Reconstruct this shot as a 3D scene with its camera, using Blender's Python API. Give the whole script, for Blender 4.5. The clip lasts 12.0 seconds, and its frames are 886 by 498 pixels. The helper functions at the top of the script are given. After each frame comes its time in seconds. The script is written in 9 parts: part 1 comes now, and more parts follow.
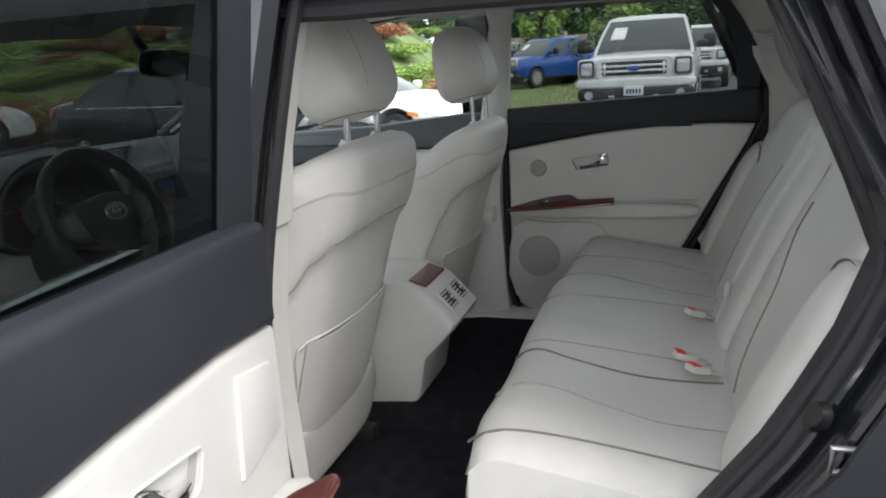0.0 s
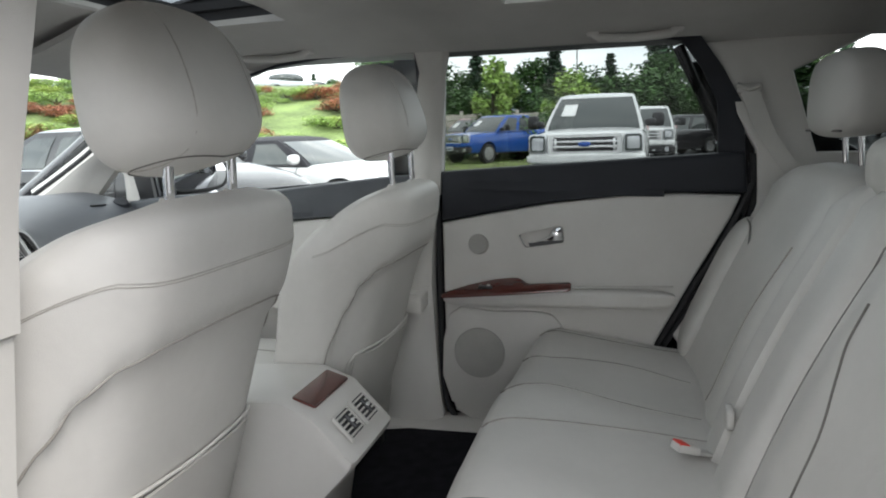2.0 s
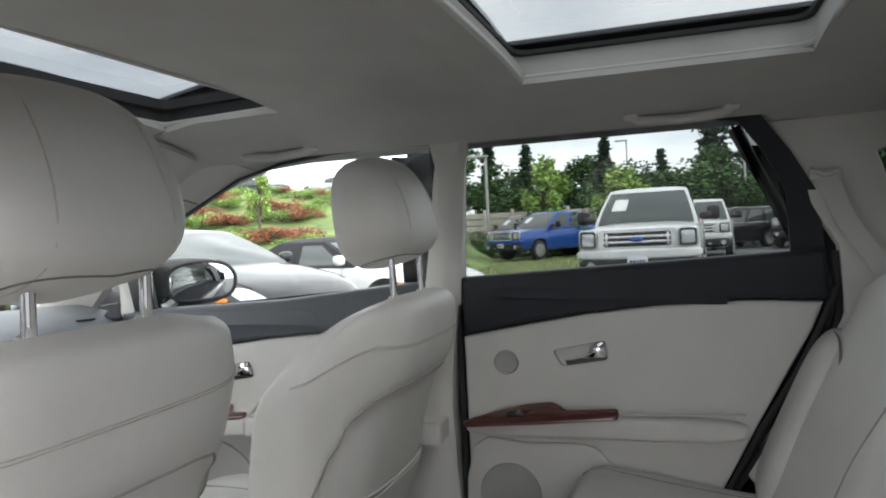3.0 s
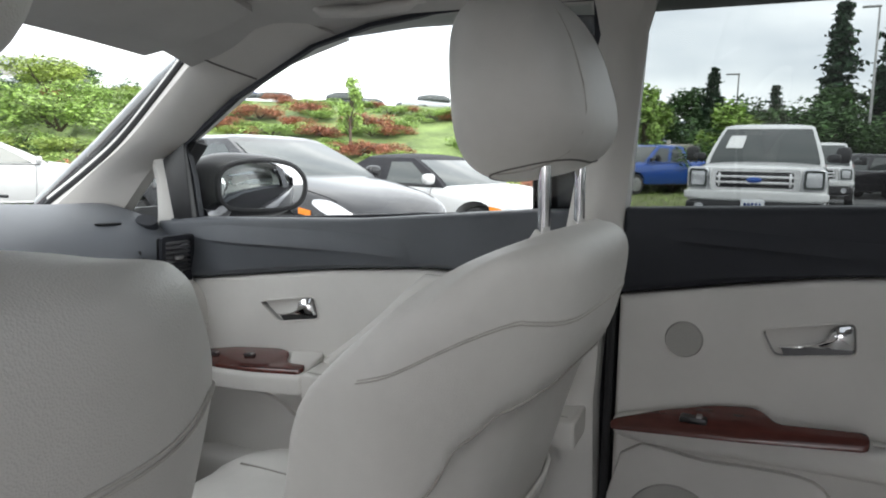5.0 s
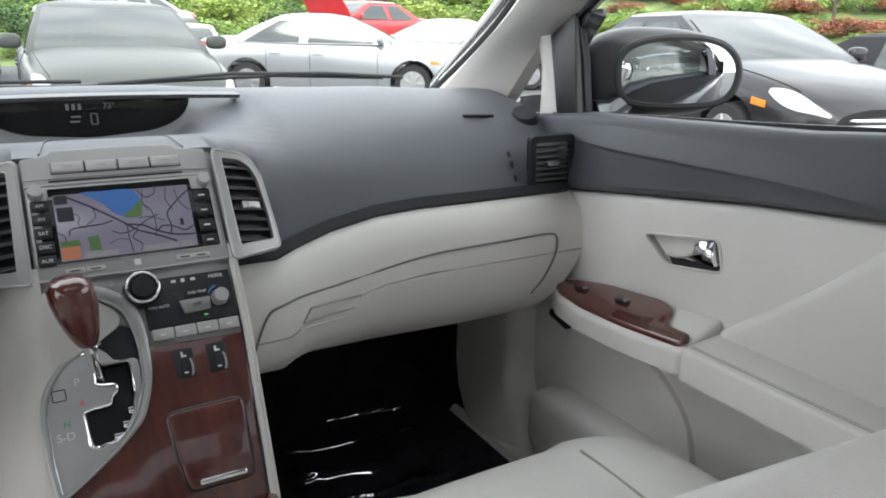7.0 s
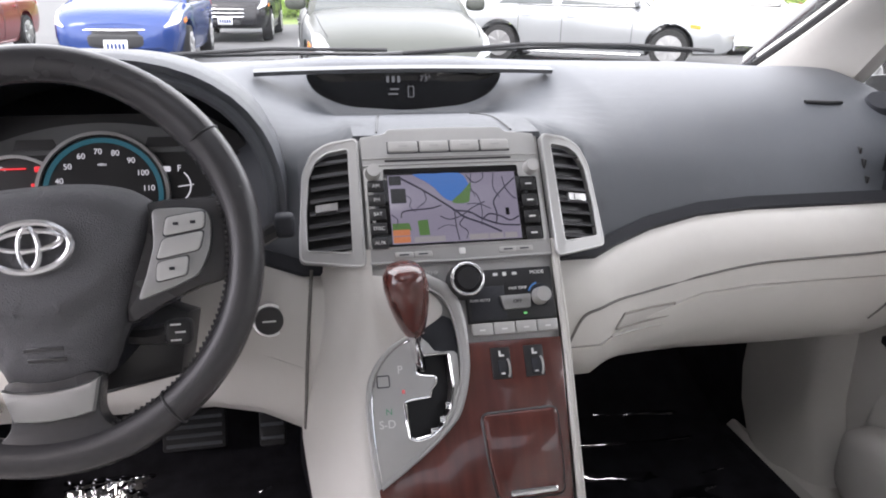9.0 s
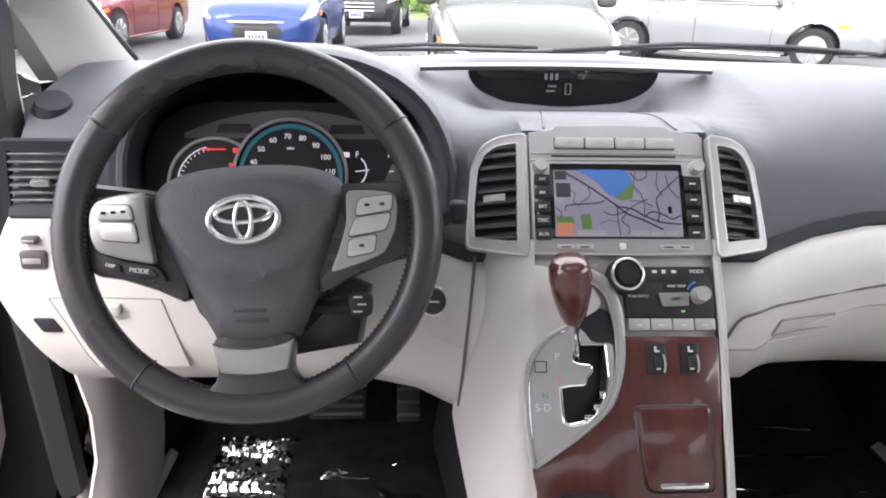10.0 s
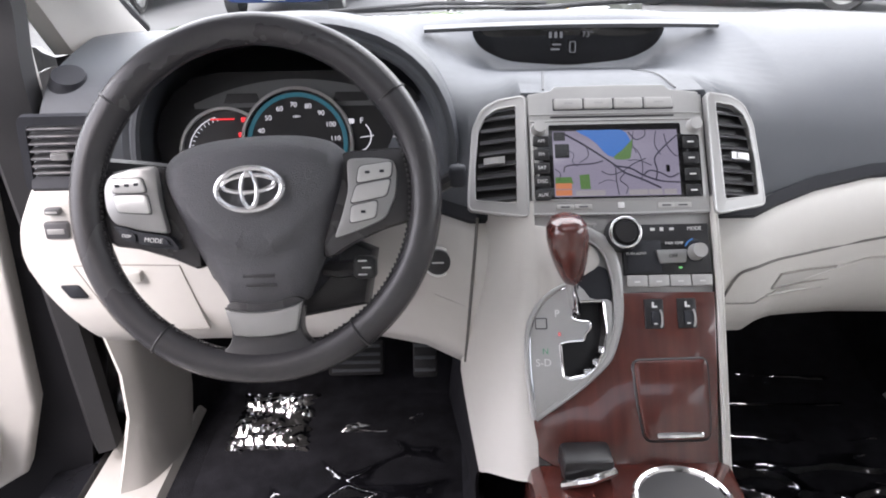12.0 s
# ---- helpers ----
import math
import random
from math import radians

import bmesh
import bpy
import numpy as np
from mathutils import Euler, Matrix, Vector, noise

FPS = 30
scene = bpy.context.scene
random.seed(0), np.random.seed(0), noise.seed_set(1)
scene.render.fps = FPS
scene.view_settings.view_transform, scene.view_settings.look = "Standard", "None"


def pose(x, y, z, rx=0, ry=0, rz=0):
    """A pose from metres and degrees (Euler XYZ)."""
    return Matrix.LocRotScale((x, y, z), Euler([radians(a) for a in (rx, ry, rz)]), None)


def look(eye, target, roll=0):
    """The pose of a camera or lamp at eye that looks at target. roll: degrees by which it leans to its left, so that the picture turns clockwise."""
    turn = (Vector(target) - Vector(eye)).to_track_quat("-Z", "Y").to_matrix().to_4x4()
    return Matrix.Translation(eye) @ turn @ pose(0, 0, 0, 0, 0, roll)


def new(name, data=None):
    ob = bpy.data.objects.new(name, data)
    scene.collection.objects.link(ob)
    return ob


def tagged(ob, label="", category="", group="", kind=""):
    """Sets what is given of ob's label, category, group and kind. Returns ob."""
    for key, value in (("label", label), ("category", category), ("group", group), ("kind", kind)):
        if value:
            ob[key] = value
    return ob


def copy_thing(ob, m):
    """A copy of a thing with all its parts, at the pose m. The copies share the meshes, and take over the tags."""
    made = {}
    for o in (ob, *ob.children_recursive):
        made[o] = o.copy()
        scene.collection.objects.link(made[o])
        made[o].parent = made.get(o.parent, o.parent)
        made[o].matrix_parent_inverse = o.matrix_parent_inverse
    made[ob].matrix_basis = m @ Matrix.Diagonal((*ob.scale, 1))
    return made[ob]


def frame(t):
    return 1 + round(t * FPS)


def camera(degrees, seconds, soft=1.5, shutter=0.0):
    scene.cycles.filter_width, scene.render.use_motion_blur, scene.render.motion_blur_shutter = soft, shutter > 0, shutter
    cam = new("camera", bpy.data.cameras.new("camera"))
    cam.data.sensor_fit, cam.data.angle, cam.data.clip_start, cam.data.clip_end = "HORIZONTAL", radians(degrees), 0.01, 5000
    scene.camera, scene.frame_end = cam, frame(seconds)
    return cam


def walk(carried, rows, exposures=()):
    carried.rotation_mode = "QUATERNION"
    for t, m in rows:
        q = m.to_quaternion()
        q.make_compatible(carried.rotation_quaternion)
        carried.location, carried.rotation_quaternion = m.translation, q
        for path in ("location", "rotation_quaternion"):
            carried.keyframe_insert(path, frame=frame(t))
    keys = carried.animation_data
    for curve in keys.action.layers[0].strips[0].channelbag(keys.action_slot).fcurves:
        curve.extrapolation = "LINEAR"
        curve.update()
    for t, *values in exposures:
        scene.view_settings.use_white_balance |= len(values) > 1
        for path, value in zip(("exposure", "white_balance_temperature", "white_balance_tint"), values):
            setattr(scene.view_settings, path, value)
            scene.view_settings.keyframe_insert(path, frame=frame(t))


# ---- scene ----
cam = camera(63.0, 12.0, soft=1.9)
PATH = [
    (0, (-1.733, 0.835, 1.303), (0.101, 1.451, 0.797), -3.4),
    (0.5, (-1.723, 0.849, 1.293), (0.109, 1.417, 0.727), -2.9),
    (1, (-1.609, 0.88, 1.277), (0.273, 1.315, 0.76), -2.5),
    (1.5, (-1.445, 0.902, 1.254), (0.475, 1.253, 0.817), -2.0),
    (2, (-1.243, 0.892, 1.234), (0.669, 1.386, 0.918), -1.8),
    (2.5, (-1.091, 0.861, 1.248), (0.814, 1.468, 1.203), -3.2),
    (4.5, (-0.566, 1.1, 1.183), (1.279, 1.849, 0.991), -1.7),
    (5, (-0.457, 1.167, 1.2), (1.339, 2.012, 0.953), 1.1),
    (5.5, (-0.316, 1.218, 1.22), (1.349, 2.296, 0.965), 2.0),
    (6, (-0.183, 1.268, 1.197), (1.165, 2.703, 0.849), 0.9),
    (6.5, (-0.102, 1.314, 1.197), (0.97, 2.934, 0.722), -0.0),
    (6.7, (-0.093, 1.336, 1.192), (0.937, 2.968, 0.666), 0.4),
    (8.5, (-0.133, 1.485, 1.199), (0.417, 3.28, 0.51), 1.6),
    (9, (-0.168, 1.495, 1.204), (0.22, 3.335, 0.523), 0.8),
    (9.5, (-0.212, 1.486, 1.211), (-0.005, 3.359, 0.539), 0.9),
    (10, (-0.229, 1.467, 1.209), (-0.141, 3.34, 0.512), 1.1),
    (10.5, (-0.228, 1.462, 1.206), (-0.184, 3.325, 0.481), 0.4),
    (11, (-0.231, 1.463, 1.199), (-0.205, 3.315, 0.444), -0.1),
    (11.5, (-0.22, 1.46, 1.208), (-0.232, 3.305, 0.438), -1.3),
    (12, (-0.204, 1.446, 1.226), (-0.189, 3.273, 0.414), -1.0),
]
walk(cam, [(t, look(eye, target, roll)) for t, eye, target, roll in PATH], [(0.0, 1.34, 6500, 11), (1.5, 1.54, 6500, 11), (2.5, 1.62, 6600, 12), (4.5, 1.5, 6600, 14), (5.5, 1.45, 6550, 14), (6.5, 1.60, 6500, 13), (8.5, 2.06, 6650, 21), (9.5, 2.38, 6650, 22), (10.5, 2.44, 6600, 22), (12.0, 2.46, 6600, 21)])

# ---- light: bright overcast sky with a weak, wide sun ----
world = bpy.data.worlds.new("sky")
scene.world = world
world.use_nodes = True
wn, wl = world.node_tree.nodes, world.node_tree.links
wn.clear()
w_out, w_bg = wn.new("ShaderNodeOutputWorld"), wn.new("ShaderNodeBackground")
w_sky = wn.new("ShaderNodeTexSky")
w_sky.sky_type, w_sky.sun_disc = 'NISHITA', False
w_sky.sun_elevation, w_sky.sun_rotation = radians(46), radians(212)
w_geo = wn.new("ShaderNodeTexCoord")
w_map = wn.new("ShaderNodeMapping")
w_map.inputs["Scale"].default_value = (1.6, 1.6, 6.0)
w_noise = wn.new("ShaderNodeTexNoise")
w_noise.inputs["Scale"].default_value, w_noise.inputs["Detail"].default_value = 1.7, 6.0
w_ramp = wn.new("ShaderNodeValToRGB")
w_ramp.color_ramp.elements[0].position, w_ramp.color_ramp.elements[0].color = 0.34, (7.4, 7.8, 8.3, 1)
w_ramp.color_ramp.elements[1].position, w_ramp.color_ramp.elements[1].color = 0.62, (12.5, 12.6, 12.6, 1)
w_mix = wn.new("ShaderNodeMix")
w_mix.data_type, w_mix.inputs[0].default_value = 'RGBA', 0.85
wl.new(w_geo.outputs["Generated"], w_map.inputs["Vector"])
wl.new(w_map.outputs["Vector"], w_noise.inputs["Vector"])
wl.new(w_noise.outputs["Fac"], w_ramp.inputs["Fac"])
wl.new(w_sky.outputs["Color"], w_mix.inputs[6])
wl.new(w_ramp.outputs["Color"], w_mix.inputs[7])
wl.new(w_mix.outputs[2], w_bg.inputs["Color"])
w_bg.inputs["Strength"].default_value = 0.12
wl.new(w_bg.outputs["Background"], w_out.inputs["Surface"])

sun = new("sun", bpy.data.lights.new("sun", 'SUN'))
sun.data.energy, sun.data.angle, sun.data.color = 0.75, radians(28), (1.0, 0.96, 0.9)
sun.matrix_basis = look((-14, -22, 27), (0, 0, 0))

# ---- materials ----
def material(name, color, rough=0.5, metal=0.0, vary=0.12, scale=8.0, bump=0.0, bump_scale=400.0, coat=0.0, spec=0.5, fine=0.05, islands=False):
    """Principled surface with colour varied at two scales and a fine relief."""
    m = bpy.data.materials.new(name)
    m.use_nodes = True
    n, l = m.node_tree.nodes, m.node_tree.links
    b = n["Principled BSDF"]
    b.inputs["Roughness"].default_value, b.inputs["Metallic"].default_value = rough, metal
    b.inputs["Coat Weight"].default_value, b.inputs["Coat Roughness"].default_value = coat, 0.05
    b.inputs["Specular IOR Level"].default_value = spec
    tc = n.new("ShaderNodeTexCoord")
    big, small = n.new("ShaderNodeTexNoise"), n.new("ShaderNodeTexNoise")
    big.inputs["Scale"].default_value, big.inputs["Detail"].default_value = scale, 4
    small.inputs["Scale"].default_value, small.inputs["Detail"].default_value = scale * 14, 3
    l.new(tc.outputs["Object"], big.inputs["Vector"])
    l.new(tc.outputs["Object"], small.inputs["Vector"])
    hi = tuple(min(1.0, c * (1 + vary)) for c in color) + (1,)
    lo = tuple(c * (1 - vary) for c in color) + (1,)
    ramp = n.new("ShaderNodeValToRGB")
    ramp.color_ramp.elements[0].position, ramp.color_ramp.elements[0].color = 0.3, lo
    ramp.color_ramp.elements[1].position, ramp.color_ramp.elements[1].color = 0.7, hi
    add = n.new("ShaderNodeMath")
    add.operation = 'MULTIPLY_ADD'
    l.new(small.outputs["Fac"], add.inputs[0])
    add.inputs[1].default_value = fine * 4
    l.new(big.outputs["Fac"], add.inputs[2])
    sub = n.new("ShaderNodeMath")
    sub.operation = 'SUBTRACT'
    sub.inputs[1].default_value = fine * 2
    l.new(add.outputs[0], sub.inputs[0])
    last = sub.outputs[0]
    if islands:
        g = n.new("ShaderNodeNewGeometry")
        r2 = n.new("ShaderNodeMath")
        r2.operation = 'MULTIPLY_ADD'
        l.new(g.outputs["Random Per Island"], r2.inputs[0])
        r2.inputs[1].default_value = 0.8
        l.new(last, r2.inputs[2])
        r3 = n.new("ShaderNodeMath")
        r3.operation = 'SUBTRACT'
        r3.inputs[1].default_value = 0.4
        l.new(r2.outputs[0], r3.inputs[0])
        last = r3.outputs[0]
    l.new(last, ramp.inputs["Fac"])
    l.new(ramp.outputs["Color"], b.inputs["Base Color"])
    rr = n.new("ShaderNodeMapRange")
    rr.inputs["To Min"].default_value, rr.inputs["To Max"].default_value = max(0.02, rough * 0.85), min(1, rough * 1.15)
    l.new(big.outputs["Fac"], rr.inputs["Value"])
    l.new(rr.outputs["Result"], b.inputs["Roughness"])
    if bump:
        v = n.new("ShaderNodeTexVoronoi")
        v.inputs["Scale"].default_value = bump_scale
        l.new(tc.outputs["Object"], v.inputs["Vector"])
        bp = n.new("ShaderNodeBump")
        bp.inputs["Strength"].default_value, bp.inputs["Distance"].default_value = bump, 0.001
        l.new(v.outputs["Distance"], bp.inputs["Height"])
        l.new(bp.outputs["Normal"], b.inputs["Normal"])
    return m


def creased(m, scale, depth):
    """Adds soft hide creases of the given depth in metres under the grain."""
    n, l = m.node_tree.nodes, m.node_tree.links
    grain = [k for k in n if k.type == 'BUMP'][0]
    tc = [k for k in n if k.type == 'TEX_COORD'][0]
    wave, soft = n.new("ShaderNodeTexNoise"), n.new("ShaderNodeBump")
    wave.inputs["Scale"].default_value, wave.inputs["Detail"].default_value, wave.inputs["Distortion"].default_value = scale, 3.0, 0.6
    soft.inputs["Strength"].default_value, soft.inputs["Distance"].default_value = 1.0, depth
    l.new(tc.outputs["Object"], wave.inputs["Vector"])
    l.new(wave.outputs["Fac"], soft.inputs["Height"])
    l.new(soft.outputs["Normal"], grain.inputs["Normal"])
    return m


def pane(name, tint, gloss=1.0, base=0.02):
    """Thin tinted glass: clear along the view, mirror by Fresnel."""
    m = bpy.data.materials.new(name)
    m.use_nodes = True
    n, l = m.node_tree.nodes, m.node_tree.links
    n.clear()
    out, mix = n.new("ShaderNodeOutputMaterial"), n.new("ShaderNodeMixShader")
    tr, gl, lw = n.new("ShaderNodeBsdfTransparent"), n.new("ShaderNodeBsdfGlossy"), n.new("ShaderNodeLayerWeight")
    pw, fr = n.new("ShaderNodeMath"), n.new("ShaderNodeMath")
    lw.inputs["Blend"].default_value = 0.5
    pw.operation, pw.inputs[1].default_value = 'POWER', 5.0
    fr.operation, fr.inputs[1].default_value, fr.inputs[2].default_value = 'MULTIPLY_ADD', 0.5 * gloss, base
    l.new(lw.outputs["Facing"], pw.inputs[0])
    l.new(pw.outputs[0], fr.inputs[0])
    tr.inputs["Color"].default_value = (*tint, 1)
    gl.inputs["Roughness"].default_value = 0.01
    l.new(fr.outputs[0], mix.inputs[0])
    l.new(tr.outputs[0], mix.inputs[1])
    l.new(gl.outputs[0], mix.inputs[2])
    l.new(mix.outputs[0], out.inputs["Surface"])
    return m


def glow(name, color, strength):
    m = bpy.data.materials.new(name)
    m.use_nodes = True
    b = m.node_tree.nodes["Principled BSDF"]
    b.inputs["Base Color"].default_value = (0.01, 0.01, 0.01, 1)
    b.inputs["Emission Color"].default_value = (*color, 1)
    b.inputs["Emission Strength"].default_value = strength
    b.inputs["Roughness"].default_value = 0.2
    return m


def wood_veneer():
    m = material("wood_veneer", (0.086, 0.022, 0.017), 0.24, 0, 0.24, 3, coat=0.85, fine=0.1)
    n, l = m.node_tree.nodes, m.node_tree.links
    tc, mp = n.new("ShaderNodeTexCoord"), n.new("ShaderNodeMapping")
    mp.inputs["Scale"].default_value = (90, 7, 7)
    big = [k for k in n if k.type == 'TEX_NOISE'][0]
    big.inputs["Scale"].default_value, big.inputs["Detail"].default_value = 1.0, 6
    l.new(tc.outputs["Object"], mp.inputs["Vector"])
    l.new(mp.outputs["Vector"], big.inputs["Vector"])
    return m


LEATHER = creased(material("leather", (0.585, 0.57, 0.54), 0.42, 0, 0.06, 5, 0.25, 900), 9, 0.0026)
LEATHER_PLAIN = material("leather_grey", (0.51, 0.497, 0.47), 0.5, 0, 0.05, 5, 0.2, 900)
THREAD = material("seam_thread", (0.30, 0.285, 0.26), 0.8, 0, 0.1, 60)
PIPING = material("dark_seam", (0.15, 0.142, 0.132), 0.7, 0, 0.1, 60)
TRIM = material("trim_plastic", (0.60, 0.583, 0.552), 0.5, 0, 0.04, 6, 0.3, 1200)
DARK = material("dark_plastic", (0.025, 0.027, 0.033), 0.52, 0, 0.12, 9, 0.35, 1400, spec=0.28)
DASHTOP = material("dash_vinyl", (0.076, 0.083, 0.094), 0.42, 0, 0.1, 7, 0.4, 1500)
BLACK = material("black_plastic", (0.017, 0.017, 0.0185), 0.35, 0, 0.2, 12)
GLOSSBLACK = material("gloss_black", (0.008, 0.008, 0.009), 0.08, 0, 0.1, 9)
RUBBER = material("rubber", (0.021, 0.021, 0.023), 0.7, 0, 0.2, 20)
CARPET = material("carpet", (0.015, 0.015, 0.018), 0.95, 0, 0.35, 30, 0.6, 500, spec=0.1)
SILVER = material("silver_plastic", (0.45, 0.45, 0.443), 0.36, 0.45, 0.06, 10)
SATIN = material("satin_metal", (0.42, 0.42, 0.42), 0.33, 0.75, 0.05, 10)
CHROME = material("chrome", (0.86, 0.86, 0.87), 0.07, 1.0, 0.02, 10)
WOOD = wood_veneer()
SLAT = material("vent_slat", (0.085, 0.085, 0.090), 0.38, 0, 0.06, 20)
HEADLINER = material("headliner_fabric", (0.51, 0.50, 0.48), 0.9, 0, 0.05, 8, 0.5, 1500, spec=0.15)
RED = material("red_plastic", (0.65, 0.04, 0.025), 0.4, 0, 0.05, 10)
BODY = material("grey_paint", (0.028, 0.029, 0.035), 0.26, 0.5, 0.1, 4, coat=0.9)
WHITEMARK = material("white_marking", (0.75, 0.75, 0.74), 0.5, 0, 0.03, 30)
GLASS = pane("clear_glass", (0.93, 0.955, 0.945))
TINT = pane("privacy_glass", (0.54, 0.565, 0.56))
BROWP = material("brow_plastic", (0.13, 0.135, 0.137), 0.45, 0.1, 0.06, 10)
TINT_DARK = pane("dark_privacy_glass", (0.30, 0.32, 0.32), 1.25)
FILM = pane("plastic_film", (0.74, 0.75, 0.78), 1.2, 0.55)
FILM_THIN = pane("thin_plastic_film", (0.88, 0.89, 0.92), 1.0, 0.20)
ROOFGLASS = pane("sunroof_glass", (0.46, 0.48, 0.485))
MIRROR = material("mirror_silver", (0.88, 0.89, 0.9), 0.015, 1.0, 0.0, 2, fine=0.0)


# ---- mesh helpers ----
def thing(name, base, label, category, group="", kind=""):
    ob = new(name)
    ob.empty_display_size = 0.1
    ob.matrix_basis = Matrix.Translation(base)
    return tagged(ob, label, category, group, kind)


def part(name, bm, mat, parent=None, label="", smooth=True, auto=40):
    """Links a bmesh as one mesh object under a thing or part. Coordinates are world ones while the thing stands unturned."""
    me = bpy.data.meshes.new(name)
    bmesh.ops.recalc_face_normals(bm, faces=bm.faces)
    if smooth:
        lim = radians(auto)
        for e in bm.edges:
            if len(e.link_faces) == 2 and e.calc_face_angle(0) > lim:
                e.smooth = False
        for f in bm.faces:
            f.smooth = True
    bm.to_mesh(me)
    bm.free()
    for m in (mat if isinstance(mat, (list, tuple)) else [mat]):
        me.materials.append(m)
    ob = new(name, me)
    if parent is not None:
        ob.parent = parent
        if parent.type == 'EMPTY':
            ob.matrix_parent_inverse = parent.matrix_basis.inverted()
    if label:
        ob["label"] = label
    return ob


def put(ob, m):
    ob.matrix_basis = m @ ob.matrix_basis
    return ob


def join(*bms):
    out = bms[0]
    for b in bms[1:]:
        me = bpy.data.meshes.new("tmp")
        b.to_mesh(me)
        out.from_mesh(me)
        bpy.data.meshes.remove(me)
        b.free()
    return out


def moved(bm, m):
    bmesh.ops.transform(bm, matrix=m, verts=bm.verts)
    return bm


def rbox(c, s, bevel=0.005, seg=2, m=None):
    bm = bmesh.new()
    bmesh.ops.create_cube(bm, size=1)
    bmesh.ops.scale(bm, vec=s, verts=bm.verts)
    if bevel:
        bmesh.ops.bevel(bm, geom=bm.edges[:], offset=min(bevel, 0.45 * min(s)), segments=seg, profile=0.5, affect='EDGES')
    if m is not None:
        moved(bm, m)
    return moved(bm, Matrix.Translation(c))


def pillow(c, s, e=5.0, n=10, m=None, warp=None):
    """A soft rounded block: a cube drawn onto a superellipsoid; s are half sizes, warp(u, v, w) bends the unit shape."""
    bm = bmesh.new()
    bmesh.ops.create_cube(bm, size=2)
    bmesh.ops.subdivide_edges(bm, edges=bm.edges[:], cuts=n, use_grid_fill=True)
    for v in bm.verts:
        x, y, z = v.co
        k = (abs(x) ** e + abs(y) ** e + abs(z) ** e) ** (1 / e)
        p = (x / k, y / k, z / k)
        if warp:
            p = warp(*p)
        v.co = (p[0] * s[0], p[1] * s[1], p[2] * s[2])
    if m is not None:
        moved(bm, m)
    return moved(bm, Matrix.Translation(c))


def spline(pts, n=8, closed=False):
    """Catmull-Rom points through pts."""
    P = [Vector(p) for p in pts]
    k, out = len(P), []
    for i in range(k if closed else k - 1):
        a, b = P[i], P[(i + 1) % k]
        p0 = P[i - 1] if (i > 0 or closed) else a * 2 - b
        p3 = P[(i + 2) % k] if (i + 2 < k or closed) else b * 2 - a
        for j in range(n):
            t = j / n
            out.append(0.5 * (2 * a + (b - p0) * t + (2 * p0 - 5 * a + 4 * b - p3) * t * t + (3 * a - p0 - 3 * b + p3) * t ** 3))
    if not closed:
        out.append(P[-1])
    return out


def grid(rows, thick=0.0, flip=1):
    """A surface through rows of points; thick gives it depth along its normals."""
    bm = bmesh.new()
    vs = [[bm.verts.new(p) for p in r] for r in rows]
    for a, b in zip(vs, vs[1:]):
        for i in range(len(a) - 1):
            bm.faces.new((a[i], a[i + 1], b[i + 1], b[i]))
    if thick:
        bmesh.ops.recalc_face_normals(bm, faces=bm.faces)
        bmesh.ops.solidify(bm, geom=bm.faces[:], thickness=thick * flip)
    return bm


def loft(rings, cap=True):
    """A closed tube of rings of equal count."""
    bm = bmesh.new()
    vs = [[bm.verts.new(p) for p in r] for r in rings]
    for a, b in zip(vs, vs[1:]):
        for i in range(len(a)):
            j = (i + 1) % len(a)
            bm.faces.new((a[i], a[j], b[j], b[i]))
    if cap:
        bm.faces.new(vs[0][::-1])
        bm.faces.new(vs[-1])
    return bm


def tube(pts, r=0.003, seg=8, closed=False):
    P = [Vector(p) for p in pts]
    rings, k = [], len(P)
    up = Vector((0.13, 0.21, 0.97))
    for i, p in enumerate(P):
        d = (P[(i + 1) % k] - P[i - 1]) if closed else (P[min(i + 1, k - 1)] - P[max(i - 1, 0)])
        d.normalize()
        a = d.cross(up)
        if a.length < 1e-4:
            a = d.cross(Vector((1, 0, 0)))
        a.normalize()
        b = d.cross(a)
        up = a.cross(d)
        rr = r[i] if isinstance(r, (list, tuple)) else r
        rings.append([p + (a * math.cos(2 * math.pi * q / seg) + b * math.sin(2 * math.pi * q / seg)) * rr for q in range(seg)])
    if closed:
        rings.append(rings[0])
        bm = loft(rings, False)
        bmesh.ops.remove_doubles(bm, verts=bm.verts, dist=1e-6)
        return bm
    return loft(rings)


def cyl(p0, p1, r0, r1=None, seg=24):
    p0, p1 = Vector(p0), Vector(p1)
    return tube([p0, p1], [r0, r0 if r1 is None else r1], seg)


def disc(c, n, r, depth=0.004, seg=32, sx=1.0, bevel=0.0):
    """A short round plate at c facing n."""
    bm = bmesh.new()
    bmesh.ops.create_cone(bm, cap_ends=True, segments=seg, radius1=r, radius2=r - bevel, depth=depth)
    bmesh.ops.scale(bm, vec=(sx, 1, 1), verts=bm.verts)
    q = Vector(n).to_track_quat('Z', 'Y').to_matrix().to_4x4()
    return moved(bm, Matrix.Translation(c) @ q)


